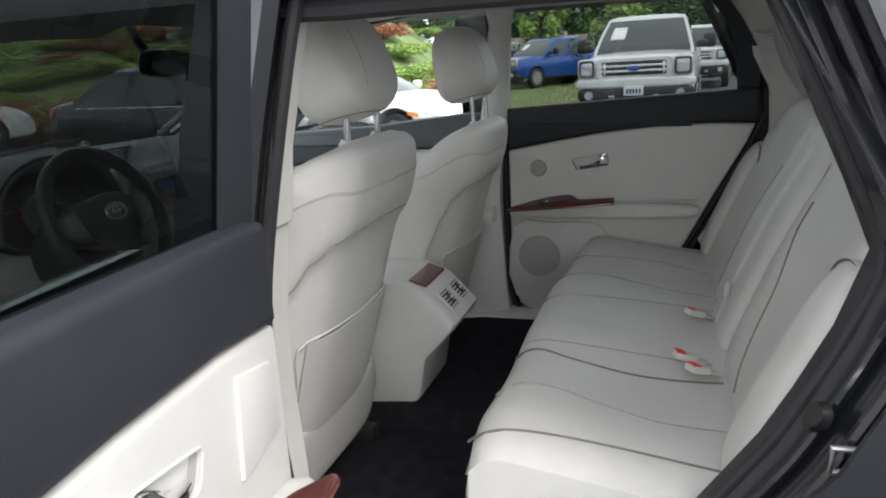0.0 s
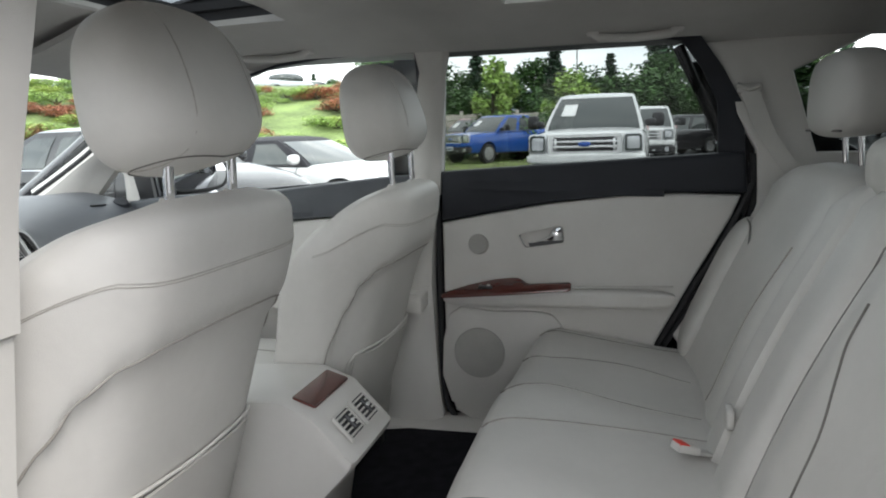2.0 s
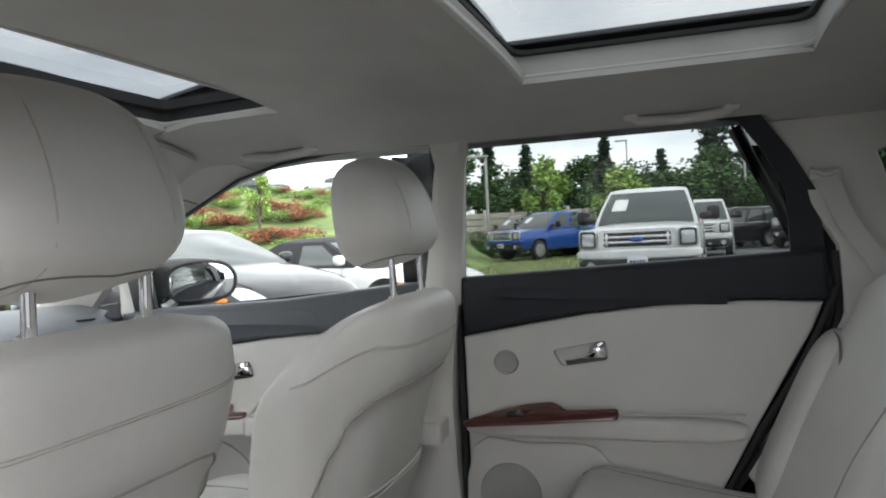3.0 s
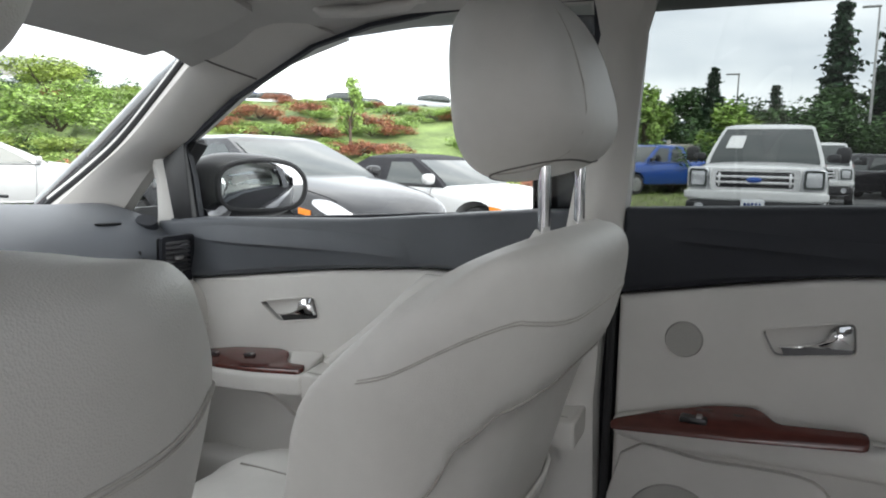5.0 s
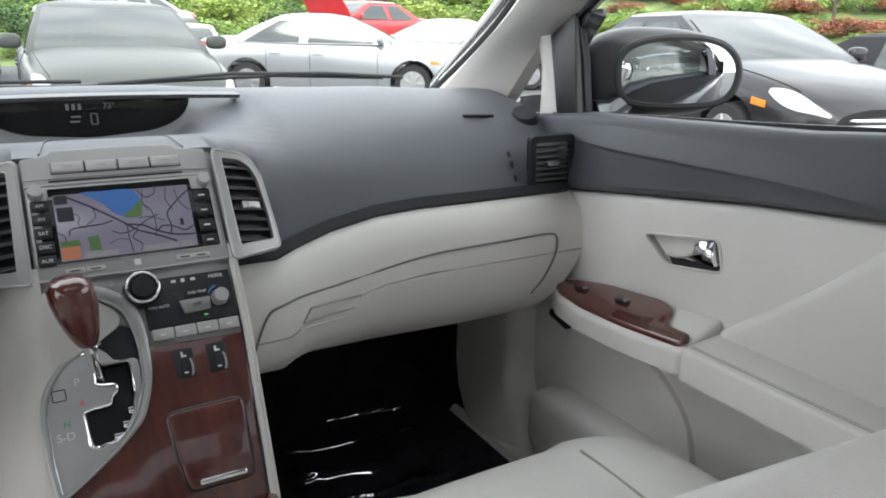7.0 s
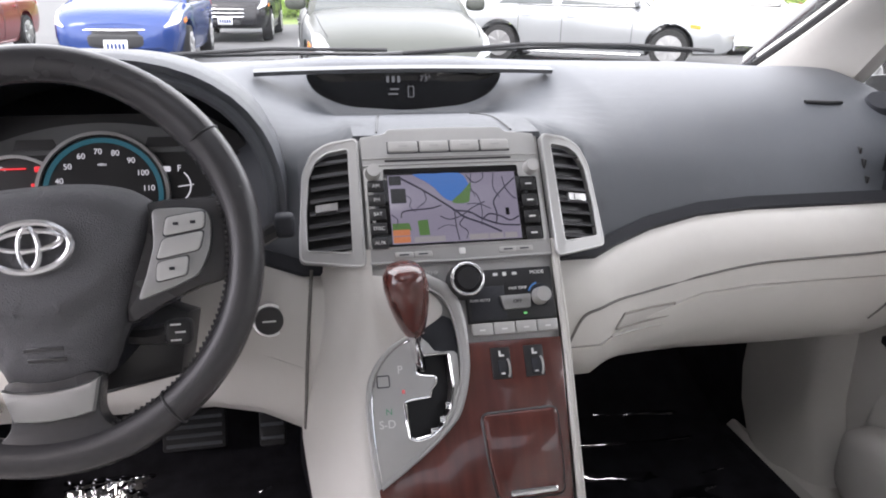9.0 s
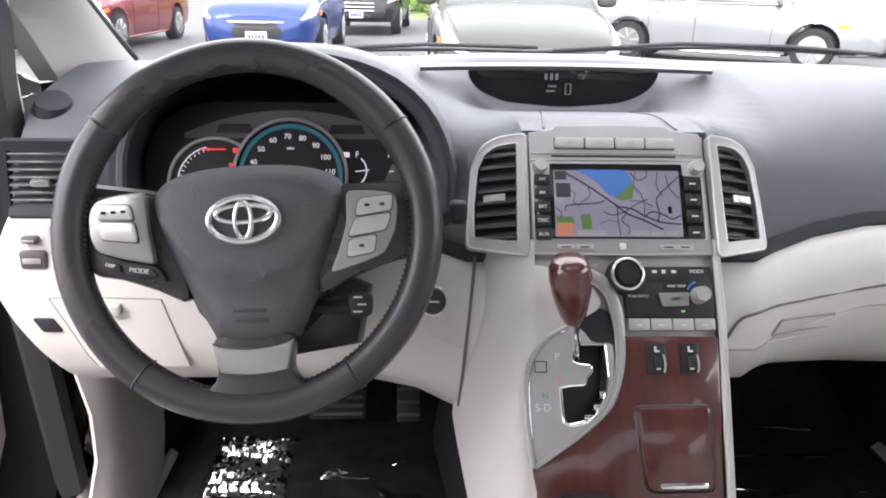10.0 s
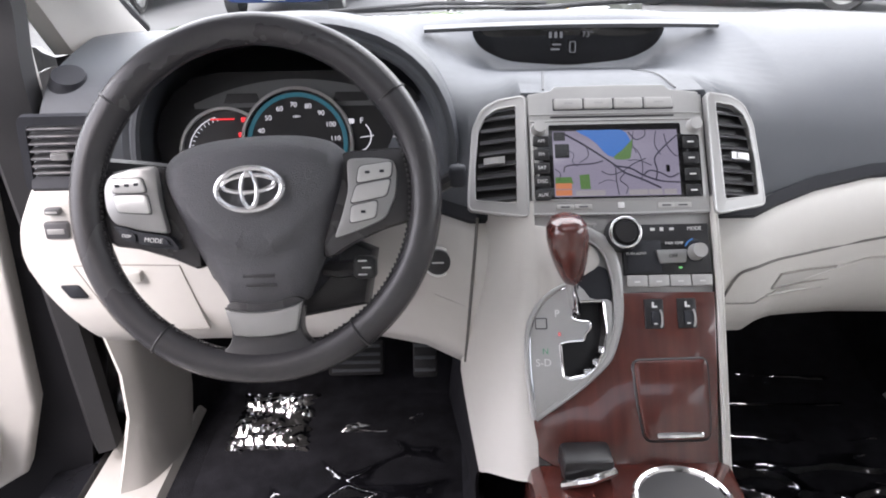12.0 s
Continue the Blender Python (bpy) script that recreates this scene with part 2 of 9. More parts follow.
def plate(outline, depth, bevel=0.004, place=None, seg=2):
    """A flat outline (u, v) with depth along w, its front edges rounded; place(u, v, w) gives the world point."""
    bm = bmesh.new()
    f = bm.faces.new([bm.verts.new((u, v, 0)) for u, v in outline])
    bm.normal_update()
    if f.normal.z > 0:
        f.normal_flip()
    r = bmesh.ops.extrude_face_region(bm, geom=[f])
    top = [g for g in r["geom"] if isinstance(g, bmesh.types.BMVert)]
    bmesh.ops.translate(bm, verts=top, vec=(0, 0, depth))
    if bevel:
        es = [e for e in bm.edges if all(abs(v.co.z - depth) < 1e-6 for v in e.verts)]
        bmesh.ops.bevel(bm, geom=es, offset=bevel, segments=seg, profile=0.5, affect='EDGES', clamp_overlap=True)
    bmesh.ops.triangulate(bm, faces=[g for g in bm.faces if len(g.verts) > 4])
    if place:
        for v in bm.verts:
            v.co = place(*v.co)
    return bm


def ring(outer, inner, depth, place=None):
    """A flat frame between two outlines of equal count."""
    k = len(outer)
    r = [[(u, v, w) for u, v in o] for o, w in ((outer, 0), (outer, depth), (inner, depth), (inner, 0), (outer, 0))]
    if place:
        r = [[place(*p) for p in q] for q in r]
    bm = loft(r, False)
    bmesh.ops.remove_doubles(bm, verts=bm.verts, dist=1e-6)
    return bm


def flat(pts2, n=6, closed=True):
    return [(p.x, p.y) for p in spline([(a, b, 0) for a, b in pts2], n, closed)]


def rrect(u0, v0, u1, v1, r, n=4):
    out = []
    for cu, cv, a in ((u1 - r, v1 - r, 0), (u0 + r, v1 - r, 90), (u0 + r, v0 + r, 180), (u1 - r, v0 + r, 270)):
        for i in range(n + 1):
            t = radians(a + 90 * i / n)
            out.append((cu + r * math.cos(t), cv + r * math.sin(t)))
    return out


def poly(pts, r=0.006, n=3):
    """A polygon with rounded corners."""
    out, k = [], len(pts)
    for i in range(k):
        p, a, b = Vector(pts[i]), Vector(pts[i - 1]), Vector(pts[(i + 1) % k])
        da, db = (a - p), (b - p)
        ra, rb = min(r, da.length * 0.45), min(r, db.length * 0.45)
        p0, p1 = p + da.normalized() * ra, p + db.normalized() * rb
        for j in range(n + 1):
            t = j / n
            q = p0 * (1 - t) ** 2 + p * (2 * t * (1 - t)) + p1 * t * t
            out.append((q.x, q.y))
    return out


def lerp(a, b, t):
    return a + (b - a) * t


def table(xs, ys):
    """A smooth function through (xs, ys)."""
    def f(x):
        if x <= xs[0]:
            return ys[0]
        for i in range(len(xs) - 1):
            if x <= xs[i + 1]:
                t = (x - xs[i]) / (xs[i + 1] - xs[i])
                t = t * t * (3 - 2 * t)
                return ys[i] + (ys[i + 1] - ys[i]) * t
        return ys[-1]
    return f


def carve(ob, bm):
    """Cuts a closed bmesh out of a part."""
    bmesh.ops.recalc_face_normals(bm, faces=bm.faces)
    me = bpy.data.meshes.new("cutter")
    bm.to_mesh(me)
    bm.free()
    tool = bpy.data.objects.new("cutter", me)
    scene.collection.objects.link(tool)
    md = ob.modifiers.new("cut", 'BOOLEAN')
    md.operation, md.object, md.solver = 'DIFFERENCE', tool, 'EXACT'
    bpy.context.view_layer.update()
    dg = bpy.context.evaluated_depsgraph_get()
    done = bpy.data.meshes.new_from_object(ob.evaluated_get(dg))
    ob.modifiers.clear()
    if len(done.polygons) > 20:
        ob.data = done
    bpy.data.objects.remove(tool)


def letters(text, size, mat, parent, m, name="lettering"):
    cu = bpy.data.curves.new(name, 'FONT')
    cu.body, cu.size, cu.align_x, cu.align_y, cu.extrude = text, size, 'CENTER', 'CENTER', 0.0003
    tmp = bpy.data.objects.new(name, cu)
    me = bpy.data.meshes.new_from_object(tmp)
    bpy.data.objects.remove(tmp)
    bpy.data.curves.remove(cu)
    bm = bmesh.new()
    bm.from_mesh(me)
    bpy.data.meshes.remove(me)
    moved(bm, m)
    return part(name, bm, mat, parent, smooth=False)

# ---- the car's shell: x to its right, y ahead, z up ----
def roof_z(x, y):
    a = abs(x) / 0.7
    z = 1.545 - 0.082 * a ** 3.2
    if y > 1.85:
        z -= 0.55 * (y - 1.85) ** 2
    if y < 0.5:
        z -= 0.10 * (0.5 - y) ** 2
    return z


def roof_surface(lift, x0, x1, y0, y1, nx, ny):
    return [[(lerp(x0, x1, i / nx), lerp(y0, y1, j / ny), roof_z(lerp(x0, x1, i / nx), lerp(y0, y1, j / ny)) + lift) for i in range(nx + 1)] for j in range(ny + 1)]


OPEN_X, REAR_OPEN, FRONT_OPEN = 0.43, (0.66, 1.185), (1.70, 2.0)
pieces = []
for x0, x1, y0, y1 in ((-0.70, -OPEN_X, -0.45, 2.26), (OPEN_X, 0.70, -0.45, 2.26), (-OPEN_X, OPEN_X, -0.45, REAR_OPEN[0]),
                       (-OPEN_X, OPEN_X, REAR_OPEN[1], FRONT_OPEN[0]), (-OPEN_X, OPEN_X, FRONT_OPEN[1], 2.26)):
    pieces.append(grid(roof_surface(0, x0, x1, y0, y1, 8, 16), 0.012))
headliner = part("ceiling", join(*pieces), HEADLINER)
tagged(headliner, "light grey fabric headliner with two sunroof openings", "headliner", kind="structure")


def roof_opening(y0, y1, glass, label, thick):
    t = thing("sunroof", (0, (y0 + y1) / 2, 1.55), label, "sunroof")
    loop = [(u, v) for u, v in rrect(-OPEN_X - 0.005, y0 - 0.005, OPEN_X + 0.005, y1 + 0.005, 0.03)]
    inner = [(u, v) for u, v in rrect(-OPEN_X + 0.008, y0 + 0.008, OPEN_X - 0.008, y1 - 0.008, 0.03)]
    part("lip", tube([(u, v, roof_z(u, v) + 0.002) for u, v in loop], 0.006, 8, True), HEADLINER, t)
    lift, top = (0.030, 0.052) if thick else (0.042, 0.050)
    part("seal", ring(loop, inner, top - lift, lambda u, v, w: (u, v, roof_z(u, v) + lift + w)), RUBBER, t, "black rubber seal")
    part("reveal", grid([[(u, v, roof_z(u, v) + h) for u, v in loop + loop[:1]] for h in (0.0, lift)], 0.003), RUBBER if thick else HEADLINER, t, "lining of the roof opening")
    part("pane", plate(rrect(-OPEN_X - 0.01, y0 - 0.01, OPEN_X + 0.01, y1 + 0.01, 0.04, 6), 0.004, 0, lambda u, v, w: (u, v, roof_z(u, v) + top + w)), glass, t)
    return t


roof_opening(*REAR_OPEN, ROOFGLASS, "fixed rear sunroof glass with a thick shade edge", False)
roof_opening(*FRONT_OPEN, ROOFGLASS, "front sunroof glass in a black seal", True)
shade = thing("sunshade", (0, 1.18, 1.53), "rolled grey fabric sunroof shade with a padded front bar", "sunshade")
part("bar", loft([[(x, 1.19 + dy, roof_z(x, 1.19) - 0.012 + dz) for dy, dz in ((-0.035, 0.012), (-0.03, -0.008), (0.0, -0.016), (0.05, -0.006), (0.05, 0.012))] for x in [lerp(-0.40, 0.40, i / 12) for i in range(13)]]), HEADLINER, shade)
part("pull_lip", tube([(x, 1.158, roof_z(x, 1.16) - 0.018) for x in [lerp(-0.38, 0.38, i / 12) for i in range(13)]], 0.006), TRIM, shade)

# floor pan, tunnel and firewall
floor_rows = [[(x, y, z) for x in (-0.78, -0.4, -0.16, -0.13, 0.13, 0.16, 0.4, 0.78)] for y, z in ((-0.6, 0.5), (0.70, 0.5), (0.72, 0.37), (1.5, 0.37), (1.6, 0.36), (2.62, 0.36), (2.80, 0.44), (3.0, 0.72), (3.02, 1.0))]
for r in floor_rows[2:7]:
    for i in (3, 4):
        r[i] = (r[i][0], r[i][1], r[i][2] + 0.05)
tagged(part("floor", grid(floor_rows, 0.02), CARPET), "black carpeted car floor", "floor", kind="structure")

for s, n in ((1, "right"), (-1, "left")):
    # sill trim, pillars and rails
    sill = grid([[(s * 0.79, y, 0.34), (s * 0.775, y, 0.405), (s * 0.72, y, 0.41), (s * 0.665, y, 0.395), (s * 0.65, y, 0.365)] for y in (0.80, 1.0, 1.30, 1.42, 1.50, 2.0, 2.45, 2.62)], 0.01)
    tagged(part("sill_" + n, sill, TRIM), "pale plastic door sill trim", "sill trim", kind="structure")
    bp = [[(s * (0.715 + d), y0 + a, z) for d, a in ((0.05, 0.0), (0.0, 0.0), (-0.018, 0.03), (-0.018, w - 0.03), (0.0, w), (0.05, w))]
          for z, y0, w in ((0.38, 1.44, 0.22), (0.55, 1.455, 0.15), (0.80, 1.465, 0.11), (0.905, 1.46, 0.10), (1.06, 1.44, 0.09), (1.065, 1.432, 0.095), (1.187, 1.416, 0.09), (1.40, 1.36, 0.11), (1.47, 1.33, 0.16))]
    if s > 0:
        bp = [[(x, y - 0.03 + 0.22 * max(0, z - 1.15) * (1 - j / 5), z) for j, (x, y, z) in enumerate(r)] for r in bp]
    tagged(part("pillar_" + n, grid(bp, 0.006), TRIM), "pale grey centre pillar trim beside the seat", "pillar trim", kind="structure")
    rail = grid([[(s * 0.70, y, roof_z(0.70, y)), (s * 0.725, y, roof_z(0.7, y) - 0.012), (s * 0.735, y, roof_z(0.7, y) - (0.018 if s > 0 else 0.035)), (s * 0.78, y, roof_z(0.7, y) - (0.014 if s > 0 else 0.025))] for y in [lerp(-0.45, 2.20, i / 14) for i in range(15)]], 0.006)
    tagged(part("roof_rail_" + n, rail, HEADLINER), "padded grey roof rail over the doors", "roof rail", kind="structure")
    # front pillar trim, from the windscreen's edge to the door opening
    ws = spline([(0.62, 2.06, 1.485), (0.645, 2.15, 1.455), (0.665, 2.235, 1.418), (0.677, 2.36, 1.32), (0.688, 2.49, 1.221), (0.696, 2.61, 1.15), (0.703, 2.76, 1.07)], 5)
    ed = spline([(0.735, 1.95, 1.424), (0.735, 2.05, 1.395), (0.735, 2.131, 1.365), (0.735, 2.245, 1.293), (0.735, 2.339, 1.231), (0.737, 2.447, 1.172), (0.738, 2.556, 1.062)], 5)
    rows = []
    for a, b in zip(ws, ed):
        m = (a + b) / 2
        rows.append([(s * x, y, z) for x, y, z in ((b.x + 0.03, b.y, b.z), (b.x, b.y, b.z), (lerp(a.x, b.x, 0.72) - 0.016, lerp(a.y, b.y, 0.72), lerp(a.z, b.z, 0.72)), (m.x - 0.030, m.y, m.z), (lerp(a.x, b.x, 0.2) - 0.024, lerp(a.y, b.y, 0.2), lerp(a.z, b.z, 0.2)), (a.x, a.y, a.z), (a.x + 0.02, a.y + 0.03, a.z + 0.02))])
    tagged(part("front_pillar_" + n, grid(rows, 0.005), TRIM), "pale grey windscreen pillar trim", "pillar trim", kind="structure")
    leg = [[(s * x, y, z) for x, y in ((0.765, y0), (0.737, y0 + 0.002), (0.728, (y0 + y1) / 2), (0.735, y1 - 0.002), (0.765, y1))] for y0, y1, z in ((2.386, 2.440, 1.035), (2.388, 2.438, 1.08), (2.398, 2.440, 1.13), (2.412, 2.452, 1.175), (2.425, 2.462, 1.20))]
    tagged(part("pillar_leg_" + n, grid(leg, 0.004), TRIM), "pale trim leg beside the corner window", "pillar trim", kind="structure")
    tagged(part("pillar_joint_" + n, tube([(x - s * 0.001, y, z) for x, y, z in rows[11][1:6]], 0.002), PIPING), "dark joint across the windscreen pillar trim", "trim joint", kind="structure")
    tagged(part("windscreen_seal_" + n, tube([(s * (p.x + 0.004), p.y + 0.006, p.z + 0.004) for p in ws], 0.009), RUBBER), "black rubber windscreen edge seal", "seal", kind="structure")
    if s < 0:
        tagged(part("roof_seal_" + n, tube([(s * 0.757, y, z) for y, z in ((0.72, 1.372), (0.85, 1.380), (1.10, 1.381), (1.30, 1.380), (1.46, 1.386))], 0.016), RUBBER), "black rubber door seal under the roof rail", "door seal", kind="structure")
    # rear quarter trim
    q = [(0.60, 0.42), (0.775, 0.68), (0.67, 0.86), (0.575, 1.03), (0.58, 1.17), (0.67, 1.33), (0.735, 1.44), (0.30, 1.45), (0.50, 1.36), (0.44, 1.16), (0.05, 1.16), (0.0, 0.5)]
    tagged(part("quarter_trim_" + n, plate(q, 0.03, 0.012, lambda u, v, w: (s * (0.757 - w), u, v)), TRIM), "pale grey rear quarter trim", "quarter trim", kind="structure")
    tagged(part("cargo_pillar_" + n, plate([(-0.42, 0.5), (0.0, 0.5), (0.05, 1.16), (-0.05, 1.45), (-0.42, 1.42)], 0.04, 0.01, lambda u, v, w: (s * (0.745 - w), u, v)), TRIM), "pale grey cargo side trim", "quarter trim", kind="structure")
    qg = part("window_quarter_" + n, plate([(0.46, 1.15), (0.52, 1.37), (0.0, 1.43), (0.03, 1.15)], 0.004, 0, lambda u, v, w: (s * (0.772 - w), u, v)), TINT_DARK)
    tagged(qg, "tinted rear quarter window glass", "window", kind="structure")
    # rubber seal round the rear door opening
    seal = spline([(0.765, 1.44, 0), (0.725, 1.347, 0), (0.675, 1.24, 0), (0.630, 1.14, 0), (0.594, 1.05, 0), (0.626, 0.95, 0), (0.668, 0.86, 0), (0.705, 0.79, 0), (0.78, 0.68, 0), (0.88, 0.52, 0), (1.02, 0.43, 0), (1.30, 0.41, 0), (1.43, 0.47, 0), (1.475, 0.75, 0), (1.465, 0.92, 0), (1.44, 1.06, 0), (1.38 if s < 0 else 1.45, 1.30, 0), (1.34 if s < 0 else 1.46, 1.43, 0)], 6)
    tagged(part("door_seal_" + n, tube([(s * 0.775, p.x, p.y) for p in seal], 0.011, 8), RUBBER), "black rubber door seal round the rear opening", "door seal", kind="structure")
    kick = [[(s * x, y, zz) for y, x in ((2.40 - 0.5 * max(0, 0.5 - zz), x0 if s < 0 else max(x0, 0.737)), (2.425 - 0.45 * max(0, 0.5 - zz), (x0 + xx) / 2 - 0.004), (2.46 - 0.2 * max(0, 0.5 - zz), xx), (lerp(2.485, y1, 0.5), xx - 0.003), (y1, xx - 0.002))] for zz, xx, x0, y1 in ((0.36, 0.668, 0.728, 2.47), (0.40, 0.674, 0.724, 2.55), (0.45, 0.679, 0.717, 2.59), (0.52, 0.683, 0.706, 2.61), (0.60, 0.686, 0.703, 2.61), (0.68, 0.689, 0.716, 2.60), (0.74, 0.69, 0.728, 2.60))]
    tagged(part("kick_panel_" + n, grid([spline(r, 4) for r in kick], 0.008), TRIM), "pale plastic kick panel beside the footwell", "kick panel", kind="structure")
    tagged(part("footwell_lining_" + n, grid([[(s * (xx - d), y, zz) for y, d in ((2.482, -0.012), (2.53, -0.010), (2.60, -0.006), (2.62, 0.012), (2.74, 0.03), (2.84, 0.04))] for zz, xx in ((0.36, 0.665), (0.45, 0.680), (0.60, 0.69), (0.74, 0.69))], 0.008), CARPET), "black carpet lining of the footwell side", "footwell lining", kind="structure")

# ---- outer body of the car ----
suv = thing("suv_body", (0, 1.6, 0), "dark grey metallic crossover body shell", "car body", kind="structure")


def side(s, pts):
    return [(s * x, y, z) for x, y, z in pts]


for s in (1, -1):
    # rear quarter with the door jamb
    rows = []
    for y, jx in ((0.86, 0), (0.62, 0), (0.3, 0), (-0.1, 0), (-0.45, 0), (-0.70, 0)):
        k = max(0.0, (-0.2 - y) * 0.25)
        rows.append(side(s, [(0.85 - k, y, 1.152), (0.86 - k, y, 1.14), (0.93 - k, y, 1.02), (0.945 - k, y, 0.80), (0.93 - k, y, 0.60), (0.90 - k, y, 0.36)]))
    rows[0] = side(s, [(0.80, 0.76, 1.40), (0.86, 0.62, 1.14), (0.93, 0.57, 1.02), (0.945, 0.66, 0.84), (0.93, 0.80, 0.66), (0.90, 0.96, 0.40)])
    rows[1] = side(s, [(0.80, 0.70, 1.40), (0.86, 0.56, 1.14), (0.93, 0.50, 1.02), (0.945, 0.58, 0.84), (0.93, 0.68, 0.66), (0.90, 0.80, 0.40)])
    part("quarter_panel", grid(rows, 0.01), BODY, suv)
    jamb = [[(s * lerp(0.765, 0.93, k), y - 0.075 * k * (1 if z > 0.5 else 0.3), z - 0.01 * k) for k in (0, 0.25, 0.45, 0.62, 0.8, 1.0)]
            for y, z in ((0.775, 1.43), (0.735, 1.347), (0.685, 1.24), (0.640, 1.14), (0.604, 1.05), (0.636, 0.95), (0.678, 0.86), (0.715, 0.79), (0.79, 0.68), (0.89, 0.52), (1.02, 0.42))]
    jamb = [[(x, y + 0.012 * math.sin(7 * abs(x) * 6), z) for x, y, z in r] for r in jamb]
    part("door_jamb", grid(jamb, 0.008), BODY, suv, "dark grey painted door jamb")
    jl = ((0.775, 1.43), (0.735, 1.347), (0.685, 1.24), (0.640, 1.14), (0.604, 1.05), (0.636, 0.95), (0.678, 0.86), (0.715, 0.79), (0.79, 0.68), (0.89, 0.52), (1.02, 0.42))
    for k, r, mt, nm in ((0.16, 0.008, RUBBER, "jamb_seal"), (0.42, 0.007, BODY, "jamb_ridge"), (0.70, 0.010, BODY, "jamb_ridge"), (0.93, 0.007, RUBBER, "jamb_seal")):
        part(nm, tube(spline([(s * lerp(0.765, 0.93, k), y - 0.075 * k * (1 if z > 0.5 else 0.3) + 0.008, z - 0.01 * k) for y, z in jl], 4), r), mt, suv)
    st = part("striker", join(disc((s * 0.845, 0.668, 0.862), (s * 0.5, 1, 0.35), 0.018, 0.012, 20, bevel=0.004), disc((s * 0.832, 0.672, 0.845), (s * 0.5, 1, 0.35), 0.014, 0.012, 20, bevel=0.004)), BLACK, suv, "black rubber door bumper")
    part("striker_loop", tube([(s * 0.905, 0.630, 0.852), (s * 0.905, 0.662, 0.852), (s * 0.905, 0.662, 0.822), (s * 0.905, 0.630, 0.822)], 0.0045), SATIN, suv, "bare metal striker loop")
    # outer pillar between the doors and the rocker
    bo = [[(s * x, y, z) for x, y in ((0.775, 1.50 + d), (0.80, 1.42 + d), (0.84, 1.405 + d), (0.86, 1.42 + d), (0.87, 1.52 + d), (0.82, 1.56 + d))] for z, d in ((0.40, 0.02), (0.75, 0.05), (0.92, 0.045), (1.06, 0.025), (1.20, 0.0 if s < 0 else 0.025), (1.44, -0.055 if s < 0 else 0.03))]
    bo = [[(x * (1 - max(0, p[2] - 1.06) * 0.12), y, z) for (x, y, z), p in zip(r, r)] for r in bo]
    part("centre_pillar", grid(bo, 0.006), BODY, suv)
    part("pillar_seal", tube([(s * (0.79 - 0.1 * max(0, z - 1.06)), 1.412 + d, z) for z, d in ((0.45, 0.02), (0.75, 0.05), (0.92, 0.045), (1.06, 0.025), (1.20, 0.0 if s < 0 else 0.025), (1.44, -0.055 if s < 0 else 0.03))], 0.009), RUBBER, suv)
    part("rocker", loft([side(s, [(0.79, y, 0.34), (0.79, y, 0.40), (0.86, y, 0.39), (0.91, y, 0.33), (0.90, y, 0.24), (0.80, y, 0.22)]) for y in (0.75, 1.5, 2.75)]), BODY, suv)
    # front wing
    rows = [side(s, [(0.70 - c, y, 1.06 - d), (0.84 - c, y, 1.02 - d), (0.92 - c, y, 0.92 - d), (0.94 - c, y, 0.75), (0.93 - c, y, 0.55), (0.90 - c, y, 0.36)]) for y, c, d in ((2.66, 0, 0.0), (2.9, 0, 0.0), (3.3, 0.01, 0.03), (3.65, 0.06, 0.08), (3.88, 0.18, 0.14))]
    part("front_wing", grid(rows, 0.01), BODY, suv)
    part("roof_side", loft([side(s, [(x, y, roof_z(0.7, y) + z) for x, z in ((0.80, 0.02 if s > 0 else -0.062), (0.785, 0.03 if s > 0 else 0.015), (0.74, 0.055), (0.68, 0.07), (0.70, 0.03))]) for y in [lerp(-0.4, 2.15, i / 10) for i in range(11)]]), BODY, suv)
    part("front_pillar", tube([(s * 0.775, 2.86, 1.06), (s * 0.765, 2.62, 1.21), (s * 0.74, 2.40, 1.345), (s * 0.72, 2.18, 1.46)], [0.035, 0.035, 0.036, 0.036], 10), BODY, suv)
    part("front_jamb", grid([[(s * x, y, z) for x, y in ((0.73, 2.70), (0.765, 2.56), (0.80, 2.60), (0.84, 2.66), (0.90, 2.69), (1.0, 2.70))] for z in (0.36, 0.6, 0.9, 1.06)], 0.008), BLACK, suv, "black jamb of the front door opening")
    jb = spline([(2.339, 1.231, 0), (2.385, 1.165, 0), (2.372, 1.08, 0), (2.375, 1.0, 0), (2.40, 0.8, 0), (2.43, 0.45, 0)], 5)
    part("opening_seal", grid([[(s * (0.742 - lap * 0.4), p.x + 0.012 + lap, p.y), (s * (0.744 - lap * 0.5), p.x - 0.012 + lap * 0.6, p.y - 0.006), (s * 0.772, p.x - 0.018, p.y - 0.012), (s * 0.792, p.x + 0.005, p.y), (s * 0.80, p.x + 0.05, p.y)] for p in jb for lap in ((0.036 if s < 0 and p.y > 0.98 else 0.0),)], 0.006), RUBBER, suv, "black rubber seal round the front door opening")
    for y in (0.18, 3.05):
        w = part("wheel", join(*[disc((s * 0.83, y, 0.355), (s, 0, 0), r, d, 40, bevel=b) for r, d, b in ((0.355, 0.20, 0.02),)]), RUBBER, suv, "black tyre")
        part("rim", join(disc((s * 0.925, y, 0.355), (s, 0, 0), 0.235, 0.03, 40, bevel=0.02), *[rbox((s * 0.942, y + 0.12 * math.cos(a), 0.355 + 0.12 * math.sin(a)), (0.015, 0.2, 0.035), 0.006, 1, Matrix.Rotation(a, 4, 'X')) for a in [k * 2 * math.pi / 5 for k in range(5)]]), SATIN, w, "alloy rim")

